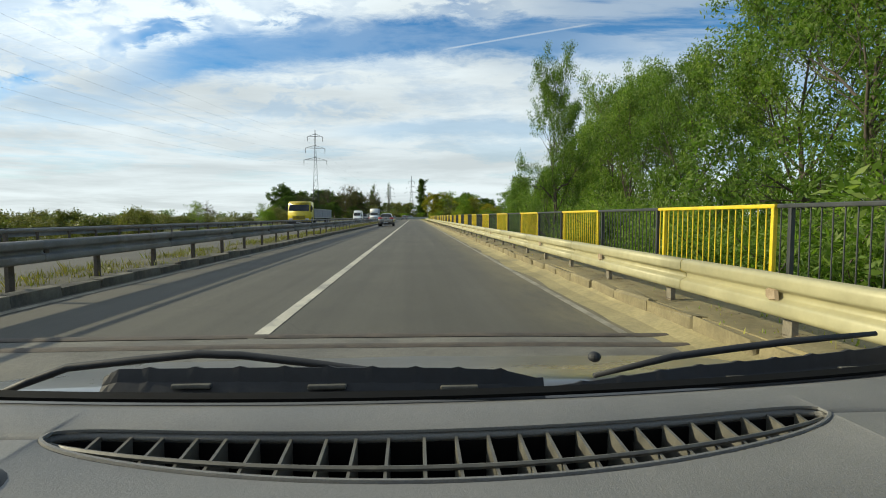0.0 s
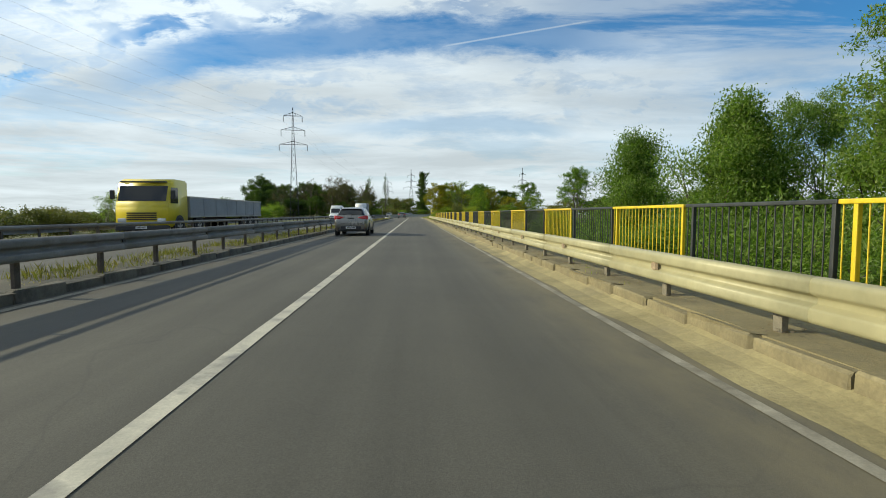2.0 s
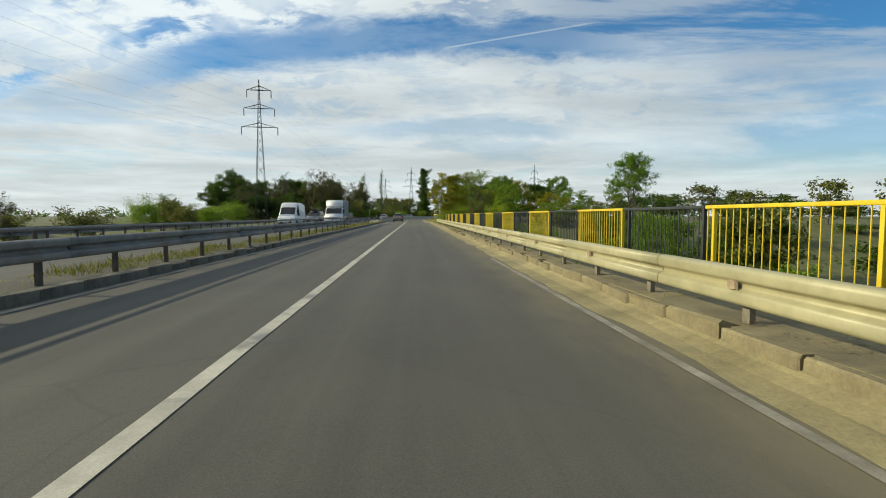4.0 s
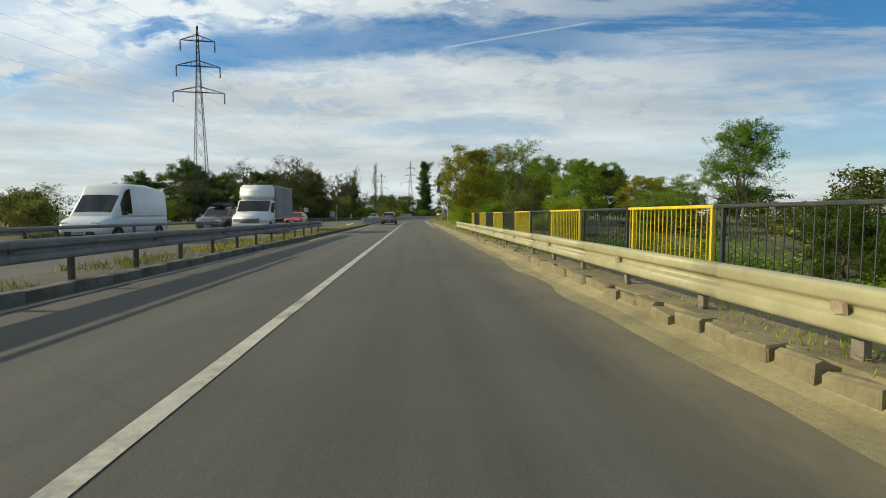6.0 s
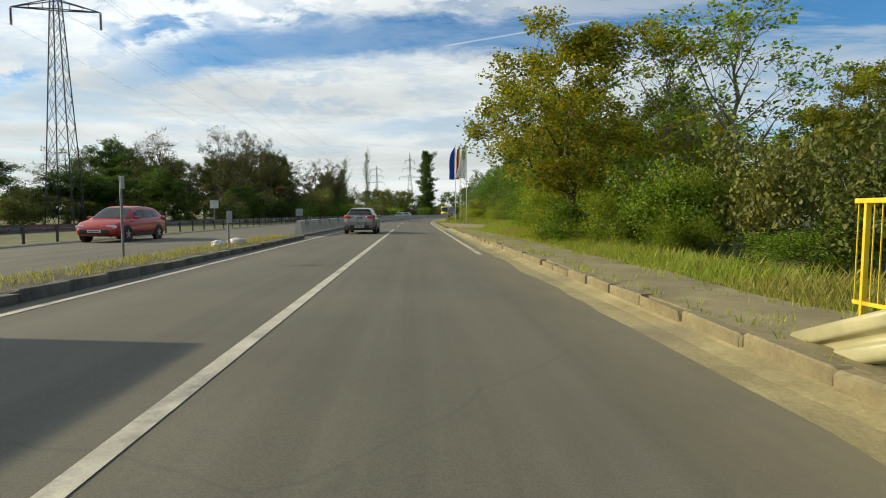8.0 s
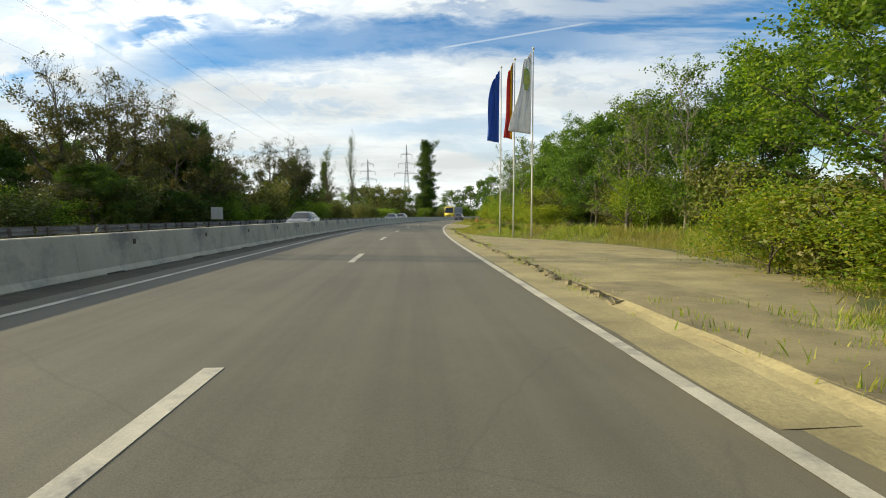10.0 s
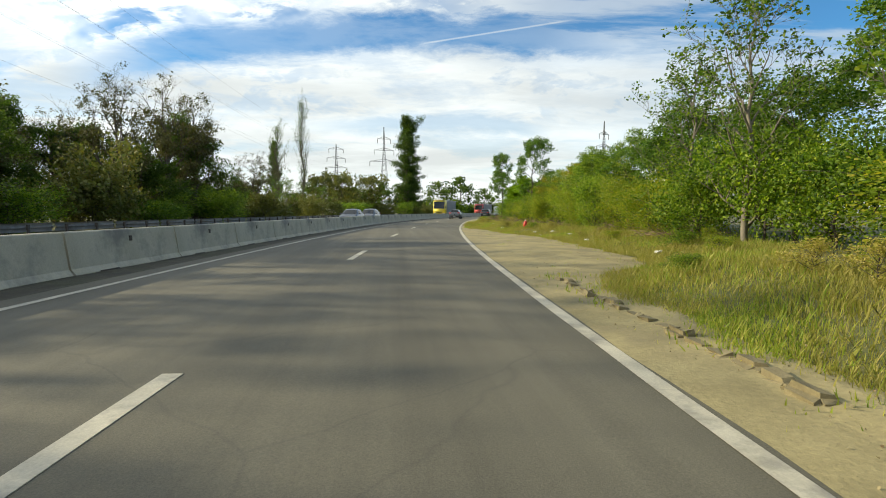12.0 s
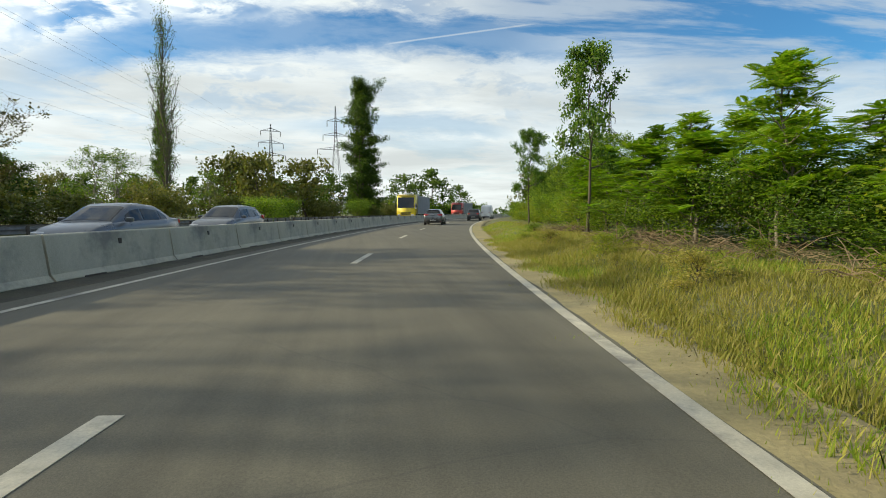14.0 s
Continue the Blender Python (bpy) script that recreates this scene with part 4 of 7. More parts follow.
for i in range(40):
    s = 139.5 + i * 1.05
    plant(R.choice(S_GREEN + S_YELLOW + S_YELLOW + S_DARK), s, 6.7 + max(0, 150 - s) * 0.35 + R.uniform(0, 3.0), R.choice([R.uniform(0.9, 1.8), R.uniform(1.6, 3.4)]), R.uniform(1.8, 3.0), spin())
# thicket along the layby and past it
for s, off, top, wide, t in [(188, 14, 7.6, 5.4, T_NEAR[0]), (191.5, 13, 6.4, 4.2, T_NEAR[1]), (195, 11.6, 6.9, 4.2, T_NEAR[0]), (198.5, 10.2, 6.3, 3.8, T_NEAR[1]), (202.5, 11.2, 7.4, 4.4, T_NEAR[0]), (206.5, 9.6, 6.0, 4.0, T_NEAR[1]),
                             (211, 11.0, 7.4, 4.8, T_GREEN[1]), (215.5, 10.2, 5.6, 3.8, T_NEAR[0]), (220, 10.6, 4.8, 3.8, T_NEAR[1]), (225, 10.0, 5.0, 3.8, T_NEAR[0]), (229, 10.2, 4.4, 3.8, T_NEAR[1]), (234, 9.4, 4.4, 3.6, T_GREEN[2]),
                             (186, 21, 8.8, 6, T_GREEN[2]), (197, 18.5, 8.6, 6, T_DARK[0]), (207, 17, 8.2, 6, T_GREEN[1]), (218, 16.5, 7.8, 6, T_GREEN[0]), (230, 15, 5.8, 5.4, T_DARK[1])]:
    plant(t, s, off, top, wide, spin())
for s, off, top, wide, t in [(233, 11.5, 5.4, 4.6, T_GREEN[0]), (237.5, 9.8, 4.7, 4.0, T_GREEN[2]), (240.5, 9.4, 4.2, 3.8, T_YELLOW[1]), (243.5, 10.4, 4.5, 4.2, T_GREEN[1]), (247, 9.6, 3.8, 3.6, T_GREEN[0]), (250, 10.6, 3.6, 3.8, T_GREEN[2]), (270, 8.6, 5.2, 4.4, T_GREEN[1]), (276, 8.2, 5.0, 4.2, T_GREEN[0])]:
    plant(t, s, off, top, wide, spin())
for i in range(15):
    f = i / 14
    plant([T_DRY[0], T_DARK[1], T_DRY[2]][i % 3], 240 + 30 * f, -(61 - 17 * f) - R.uniform(0, 6), R.uniform(11.5, 14.5), R.uniform(8, 10), spin())
plant(T_DARK[0], 256, -25.5, 10.2, 6.4, 40)
plant(T_DARK[1], 226, -27.5, 8.2, 6.4, 80)
for s, off, top in [(192.5, 10.4, 6.6), (190, 11.0, 7.4), (194.5, 10.6, 5.2), (221.5, 8.4, 6.0), (218, 8.0, 6.6)]:
    plant(T_BARE[R.randrange(2)], s, off, top, 3.0, spin())
for i in range(22):
    plant(R.choice([S_DARK[0], S_GREEN[1], S_DARK[1]]), 184 + i * 1.5, 11.6 + R.uniform(0, 1.6), R.uniform(1.8, 2.8), R.uniform(2.4, 3.4), spin())
plant(T_BARE[1], 213, 8.4, 7.5, 3.2, 40)
plant(T_BARE[0], 193, 9.8, 6.5, 3.4, 140)
for i in range(26):
    s = 186 + i * 2.0
    plant(R.choice(S_GREEN + S_YELLOW + ([S_YELLOW[0]] if s > 205 else S_DARK)), s, (10.6 if s < 200 else 7.9) + R.uniform(-0.4, 1.2), R.uniform(1.6, 3.2), R.uniform(2.0, 3.2), spin())
for i in range(44):
    s = 196 + i * 1.6 + R.uniform(-0.6, 0.6)
    o = verge(s) + 0.7 + abs(R.gauss(0, 1.1))
    plant(R.choice(S_WEED), s, o, land(s, o) + R.uniform(0.22, 0.5), R.uniform(0.4, 0.9), spin())
plant(T_THIN, 262, 5.9, 7.1, 2.3, 15)
plant(T_THIN, 246, 7.4, 6.6, 2.6, 130)
plant(T_THIN, 278, 5.8, 6.6, 2.3, 200)
for i, (s, off, top) in enumerate([(253, 7.4, 4.3), (254.6, 8.6, 3.3), (255.4, 6.8, 3.1), (257.4, 7.7, 3.9), (259.6, 7.0, 3.5), (250, 8.6, 2.8), (262, 8.4, 4.3), (265, 7.6, 3.9), (246, 9.0, 2.9), (268, 7.0, 3.7), (258.5, 9.6, 4.2), (254.5, 10.6, 3.6)]):
    plant(T_SUMAC[i % 2], s, off, top, 2.0 if i % 3 == 0 else 2.7, spin())
for i in range(30):
    s = 238 + i * 2.9
    plant(R.choice(T_GREEN + [T_DARK[0]]), s, 10.4 + R.uniform(-0.6, 2.4), R.uniform(1.8, 2.9) if s < 268 else R.uniform(3.6, 5.2) if s < 300 else R.uniform(5, 7), R.uniform(3.6, 5), spin())
    plant(R.choice(S_GREEN + S_YELLOW), s + 1, 6.9 + R.uniform(-0.2, 0.9), R.uniform(1.3, 2.6), R.uniform(2.0, 3.0), spin())
for i in range(20):
    s = 322 + i * 6
    plant(R.choice(T_FAR), s, 9 + R.uniform(-0.6, 6), R.uniform(6, 9), R.uniform(5, 7), spin())
# beyond the opposite carriageway: low scrub by the bridge, then woods
for i in range(64):
    s = 8 + i * 2.3
    plant(R.choice(S_DARK), s, -(38 + R.uniform(0, 46)), R.uniform(0.9, 2.4), R.uniform(4.5, 7), spin())
for s, off, top, t in [(118, -47, 3.8, T_BARE[0]), (124, -50, 4.6, T_BARE[1]), (136, -52, 5.0, T_DRY[1]), (176, -50, 5.5, T_BARE[0])]:
    plant(t, s, off, top, 4.0, spin())
for i in range(30):
    s = 150 + i * 3.4
    o = -(36 + R.uniform(0, 8)) if s < 200 else -(22.5 + R.uniform(0, 5))
    plant(R.choice(S_DARK + [S_GREEN[0]]), s, o, R.uniform(2.2, 4.2), R.uniform(3.5, 5.5), spin())
plant(T_DARK[0], 236, -63, 15, 11, 10)
plant(T_DARK[1], 231, -57, 9.5, 8, 70)
for s, off, top, wide, t in [(206, -34, 12, 8, T_DRY[0]), (200, -42, 9, 7, T_DRY[2]), (192, -46, 8, 7, T_DARK[0]), (211, -28, 13.5, 7, T_DRY[1]), (215.5, -27, 13.4, 7, T_DRY[2]), (219, -27, 14, 7, T_DRY[0]), (223, -25.5, 13.2, 7, T_DRY[1]),
                             (230, -24.5, 10.6, 6.0, T_DRY[2]), (226.5, -26.5, 11.4, 6, T_DARK[1]), (235, -27, 9.0, 6, T_DRY[0]), (240, -30, 8, 6, T_DARK[0]), (247, -25.5, 12.4, 6, T_DRY[0]), (252, -24.5, 13.2, 7.0, T_DRY[1]), (257, -24.8, 12.6, 6.4, T_DRY[2]),
                             (268, -24, 8.4, 5.6, T_DRY[0]), (262, -30, 6, 6, T_DARK[1]), (275, -30, 5.5, 6, T_DARK[0]), (284, -27, 6.2, 5, T_BARE[0]), (288, -32, 7, 5, T_BARE[1]), (296, -26, 5.6, 4, T_BARE[0])]:
    plant(t, s, off, top, wide, spin())
for i in range(26):
    s = 246 + i * 5
    plant(R.choice(S_DARK + [S_GREEN[1]]), s, -(19.5 + R.uniform(0, 9)), R.uniform(2.0, 3.6), R.uniform(3.5, 5.5), spin())
for i in range(24):
    s = 194 + i * 3.0
    plant(R.choice([T_DARK[0], T_DARK[1], T_DRY[0], S_DARK[0]]), s, -(23.5 + R.uniform(0, 5) + max(0, 205 - s) * 0.9), R.uniform(3.4, 6.4) if s < 258 else R.uniform(2.2, 3.8), R.uniform(4.5, 6.5), spin())
plant_xy(T_POPLAR, 4.2, 339, 24.6, 6.4)
plant_xy(T_POPLAR, 6.5, 343, 13, 5.5, 90)
plant_xy(T_POPBARE, -25.9, 330, 21.5, 4.2, 50)
plant_xy(T_POPLAR, -26.2, 330.8, 17, 2.6, 50)
plant_xy(T_POPBARE, -14.3, 297, 20.4, 2.6)
for i in range(40):
    y = 318 + R.uniform(0, 90)
    plant_xy(R.choice(T_FAR), R.uniform(-75, 2 + max(0, y - 318) * 0.16), y, R.uniform(6.5, 10.5), R.uniform(7, 10), spin())
for x, y, top, wide in [(24, 386, 13, 11), (16, 380, 11, 9), (40, 430, 11, 9)]:
    plant_xy(T_FAR[1], x, y, top, wide, spin())
    for k in range(4):
        plant_xy(S_FAR[k % 2], x - 7 + 4.5 * k + R.uniform(-1, 1), y - 3 + R.uniform(-2, 2), R.uniform(3.2, 5.5), R.uniform(6, 8), spin())
for i in range(26):
    s = 40 + i * 10
    plant(R.choice(T_FAR), s, 84 + R.uniform(0, 40), R.uniform(3.0, 5.5), R.uniform(9, 13), spin())

# far woods along the horizon
rng_far = np.random.default_rng(5)
spots, spread = [], []
for i in range(760):
    a = 2 * math.pi * (i + rng_far.uniform(0, 1)) / 760
    d = rng_far.uniform(560, 700)
    spots.append((d * math.sin(a), 190 + d * math.cos(a), -2.5 + 7.5 * rng_far.uniform(0, 1) ** 1.5 + 2.0 * math.sin(a * 9)))
    spread.append(rng_far.uniform(2.0, 3.4))
far = shared("far_woods", leaf_mesh("far_woods", spots, spread, 26, 2.0, M_LEAFDARK, rng_far), None)
tagged(far, "distant dark green woods along the horizon", "woods", kind="stuff")

# ---- power pylons ----
def pylon(label, height, arms, foot=2.6, waist=0.75):
    t = empty("pylon", None, label, "pylon", "power pylons")

    def half(z):
        f = z / height
        return foot + (waist - foot) * min(1, f / 0.68) if f < 0.68 else waist + (0.12 - waist) * (f - 0.68) / 0.32

    def bar(bm, a, b, r):
        tube(bm, [a, b], r, 4, False)

    bm = bmesh.new()
    levels = [0.0]
    while levels[-1] < height * 0.97:
        levels.append(min(height, levels[-1] + max(0.9, half(levels[-1]) * 1.5)))
    corner = [(-1, -1), (1, -1), (1, 1), (-1, 1)]
    for a, b in zip(levels, levels[1:]):
        for k in range(4):
            p, q = corner[k], corner[(k + 1) % 4]
            ha, hb = half(a) / 2, half(b) / 2
            bar(bm, (p[0] * ha, p[1] * ha, a), (p[0] * hb, p[1] * hb, b), 0.055)
            bar(bm, (p[0] * ha, p[1] * ha, a), (q[0] * hb, q[1] * hb, b), 0.024)
            bar(bm, (q[0] * ha, q[1] * ha, a), (p[0] * hb, p[1] * hb, b), 0.024)
    part("mast", bm, M_LATTICE, t)
    for z, reach in arms:
        for side in (-1, 1):
            tip = (side * reach, 0, z)
            chords = [((0, y, z), tip, 0.06) for y in (-0.3, 0.3)] + [((0, y, z + 0.9), tip, 0.05) for y in (-0.3, 0.3)]
            braces = [((side * reach * f, 0, z), (side * reach * f, 0, z + 0.9 * (1 - f)), 0.03) for f in (0.3, 0.6)]
            arm = None
            for k, (a, b, r) in enumerate(chords + braces):
                bm = bmesh.new()
                bar(bm, a, b, r)
                ob = part("cross_arm" if arm is None else "chord" if k < 4 else "brace", bm, M_LATTICE, arm or t)
                arm = arm or ob
        for side in (-1, 1):
            bm = bmesh.new()
            n = 9
            tube(bm, [(side * reach, 0, z - 0.08 - 1.5 * i / (2 * n)) for i in range(2 * n + 1)], [0.14 if i % 2 else 0.05 for i in range(2 * n + 1)], 8)
            part("insulator", bm, M_INSULATOR, t)
    return t


near_pylon = pylon("tall grey lattice power pylon with three arms", 31, [(20.7, 3.9), (24.6, 3.3), (28.4, 2.6)])
near_pylon.matrix_basis = pose(-34.7, 189.5, -1.0, 0, 0, 8) @ Matrix.Diagonal((1, 1, 1.06, 1))
far_pylon = pylon("distant lattice power pylon with wide lower arms", 32, [(19.5, 5.2), (23.5, 3.6), (27.5, 2.4)], 4.2)
far_pylon.matrix_basis = pose(-2.1, 397, -0.5, 0, 0, 15)
copy_thing(near_pylon, pose(-17, 378, -0.5, 0, 0, 20) @ Matrix.Diagonal((0.9, 0.9, 0.76 / 1.06, 1)))
copy_thing(far_pylon, pose(70, 375, -1, 0, 0, 30))

# ---- vehicles ----
def paint_material(name, col, metal=0.5, rough=0.35):
    m, n, l, b = material(name, rough, metal)
    dust = noise_fac(n, l, 2.0, 6, 0.65)
    l.new(ramp(n, l, dust, [(0.3, tuple(c * 0.88 for c in col)), (0.75, tuple(min(1, c * 1.05 + 0.012) for c in col))]), b.inputs["Base Color"])
    l.new(ramp(n, l, dust, [(0.3, (rough,) * 3), (0.8, (rough + 0.2,) * 3)]), b.inputs["Roughness"])
    b.inputs["Coat Weight"].default_value, b.inputs["Coat Roughness"].default_value = 0.5, 0.12
    return m


V_SILVER = paint_material("silver_grey_paint", (0.21, 0.204, 0.188), 0.7, 0.22)
V_GREY = paint_material("grey_paint", (0.14, 0.15, 0.16), 0.7, 0.24)
V_DARK = paint_material("dark_paint", (0.03, 0.033, 0.04), 0.4)
V_RED = paint_material("red_paint", (0.42, 0.025, 0.02), 0.1)
V_WHITE = paint_material("white_paint", (0.72, 0.72, 0.70), 0.0)
V_YELLOW = paint_material("yellow_cab_paint", (0.74, 0.58, 0.018), 0.0)
V_TARP = worn("grey_tarpaulin", (0.22, 0.225, 0.23), (0.32, 0.325, 0.33), 0.8, 0.6, relief=0.05, grain=12)
V_GLASS = material("tinted_car_glass", 0.06)[0]
V_GLASS.node_tree.nodes["Principled BSDF"].inputs["Base Color"].default_value = (0.012, 0.014, 0.015, 1)
V_TRIM = worn("black_plastic_trim", (0.015, 0.015, 0.016), (0.03, 0.03, 0.031), 5, 0.6, relief=0.05)
V_TYRE = worn("tyre_rubber", (0.012, 0.012, 0.012), (0.03, 0.029, 0.027), 8, 0.9, relief=0.1)
V_RIM = worn("alloy_rim", (0.28, 0.28, 0.28), (0.42, 0.42, 0.42), 5, 0.35, 0.8, relief=0)
V_TAIL = paint_material("red_lamp_glass", (0.40, 0.012, 0.010), 0.0, 0.15)
V_HEAD = paint_material("clear_lamp_glass", (0.62, 0.63, 0.64), 0.3, 0.1)
V_PLATE = worn("plate_white", (0.62, 0.62, 0.60), (0.72, 0.72, 0.70), 8, 0.5, relief=0)


def interp(rows, y, k):
    for a, b in zip(rows, rows[1:]):
        if a[0] <= y <= b[0]:
            f = (y - a[0]) / (b[0] - a[0])
            return a[k] + (b[k] - a[k]) * f
    return rows[0][k] if y < rows[0][0] else rows[-1][k]


def sheet(bm, grid, thick):
    """A thin plate through rows of points, given depth along its normals."""
    vs = [[bm.verts.new(p) for p in row] for row in grid]
    fs = []
    for a, b in zip(vs, vs[1:]):
        for k in range(len(a) - 1):
            fs.append(bm.faces.new((a[k], a[k + 1], b[k + 1], b[k])))
    bmesh.ops.recalc_face_normals(bm, faces=fs)
    bmesh.ops.solidify(bm, geom=fs, thickness=thick)


def wheel(parent, x, y, r, width, side, rim_mat=None):
    bm = bmesh.new()
    prof = [(0.60, -0.5), (0.9, -0.5), (0.985, -0.36), (1.0, 0.0), (0.985, 0.36), (0.9, 0.5), (0.60, 0.5)]
    n = 26
    rings = [[bm.verts.new((w * width, q * r * math.cos(a), q * r * math.sin(a))) for q, w in prof] for a in (2 * math.pi * k / n for k in range(n))]
    for k in range(n):
        a, b = rings[k], rings[(k + 1) % n]
        for j in range(len(prof)):
            bm.faces.new((a[j], b[j], b[(j + 1) % len(prof)], a[(j + 1) % len(prof)]))
    bmesh.ops.recalc_face_normals(bm, faces=bm.faces)
    w = smooth(part("wheel", bm, V_TYRE, parent))
    w.location = (x, y, r)
    bm = bmesh.new()
    bmesh.ops.create_cone(bm, cap_ends=True, segments=20, radius1=0.16 * r, radius2=0.16 * r, depth=0.05, matrix=pose(side * width * 0.44, 0, 0, 0, 90, 0))
    for k in range(5):
        m = pose(0, 0, 0, 72 * k, 0, 0)
        box(bm, side * width * 0.42, 0, 0.36 * r, 0.03, 0.17 * r, 0.52 * r, 0.004, m)
    bmesh.ops.create_cone(bm, cap_ends=True, segments=20, radius1=0.61 * r, radius2=0.61 * r, depth=width * 0.5, matrix=pose(0, 0, 0, 0, 90, 0))
    part("rim", bm, rim_mat or V_RIM, w)


def plate(parent, y, z, back):
    bm = bmesh.new()
    box(bm, 0, 0, 0, 0.52, 0.012, 0.11, 0.003)
    p = part("number_plate", bm, V_PLATE, parent, "white number plate")
    p.location = (0, y, z)
    bm = bmesh.new()
    for k in range(7):
        box(bm, -0.17 + 0.06 * k, -0.008 * back, 0, 0.04, 0.006, 0.06)
    part("plate_bars", bm, V_TRIM, p)


CAR = {
    "hatch": dict(
        body=[(-2.17, .37, .72, .72), (-2.14, .30, .90, .80), (-2.08, .25, 1.00, .85), (-1.96, .22, 1.03, .875), (-1.3, .2, 1.01, .895), (-0.2, .19, .975, .895), (0.8, .19, .94, .895), (1.25, .2, .90, .885), (1.75, .23, .80, .86), (2.02, .28, .68, .78), (2.14, .38, .56, .64)],
        cabin=[(-2.08, .98, 1.02, .80, .75), (-1.94, .98, 1.17, .81, .69), (-1.72, .97, 1.37, .82, .60), (-1.45, .96, 1.435, .83, .575), (-1.0, .95, 1.47, .832, .575), (-0.4, .94, 1.49, .835, .58), (0.15, .93, 1.455, .83, .58), (0.42, .92, 1.36, .83, .63), (1.22, .88, .915, .80, .72)],
        side=[(-1.52, -1.12), (-1.04, -0.24), (-0.16, 0.62)], rear=(-2.03, -1.70), front=(0.36, 1.14), axle=(-1.32, 1.30), r=.315),
    "sedan": dict(
        body=[(-2.30, .42, .70, .70), (-2.26, .32, .92, .80), (-2.1, .24, .98, .86), (-1.3, .2, .97, .895), (-0.2, .19, .94, .895), (0.9, .19, .92, .89), (1.4, .2, .88, .88), (1.95, .23, .77, .85), (2.22, .28, .66, .77), (2.32, .38, .55, .64)],
        cabin=[(-1.95, .93, .965, .78, .72), (-1.4, .93, 1.25, .81, .64), (-1.05, .93, 1.385, .825, .61), (-0.3, .92, 1.44, .83, .615), (0.25, .91, 1.41, .83, .61), (0.55, .90, 1.30, .82, .63), (1.35, .86, .895, .79, .72)],
        side=[(-1.45, -1.05), (-0.97, -0.1), (-0.02, 0.8)], rear=(-1.85, -1.15), front=(0.48, 1.27), axle=(-1.38, 1.42), r=.32),
    "suv": dict(
        body=[(-2.2, .48, .80, .76), (-2.16, .38, 1.0, .86), (-2.0, .32, 1.12, .91), (-1.3, .28, 1.13, .93), (-0.2, .27, 1.10, .93), (0.8, .27, 1.08, .93), (1.2, .28, 1.05, .92), (1.8, .3, .98, .90), (2.1, .36, .84, .83), (2.22, .46, .7, .70)],
        cabin=[(-2.1, 1.08, 1.14, .85, .80), (-1.98, 1.09, 1.4, .86, .76), (-1.85, 1.1, 1.62, .87, .70), (-1.5, 1.1, 1.69, .88, .69), (-0.4, 1.09, 1.71, .88, .69), (0.2, 1.07, 1.67, .88, .68), (0.5, 1.06, 1.54, .87, .69), (1.15, 1.03, 1.06, .84, .76)],
        side=[(-1.8, -1.25), (-1.15, -0.3), (-0.2, 0.6)], rear=(-2.06, -1.88), front=(0.42, 1.08), axle=(-1.33, 1.33), r=.36),
    "van": dict(
        body=[(-2.75, .45, 1.0, .88), (-2.7, .35, 1.18, .94), (-2.5, .3, 1.2, .96), (-1.3, .28, 1.2, .97), (0.4, .28, 1.2, .97), (1.5, .28, 1.16, .96), (1.9, .3, 1.1, .94), (2.4, .34, .98, .9), (2.68, .4, .84, .82), (2.76, .48, .7, .7)],
        cabin=[(-2.72, 1.15, 2.2, .92, .82), (-2.6, 1.15, 2.36, .94, .80), (-1.0, 1.15, 2.52, .95, .81), (0.6, 1.15, 2.50, .95, .80), (0.95, 1.15, 2.38, .94, .79), (1.2, 1.15, 1.98, .93, .80), (1.95, 1.06, 1.14, .9, .80)],
        side=[(0.55, 1.35)], rear=None, front=(1.2, 1.84), axle=(-1.75, 1.7), r=.34),
}


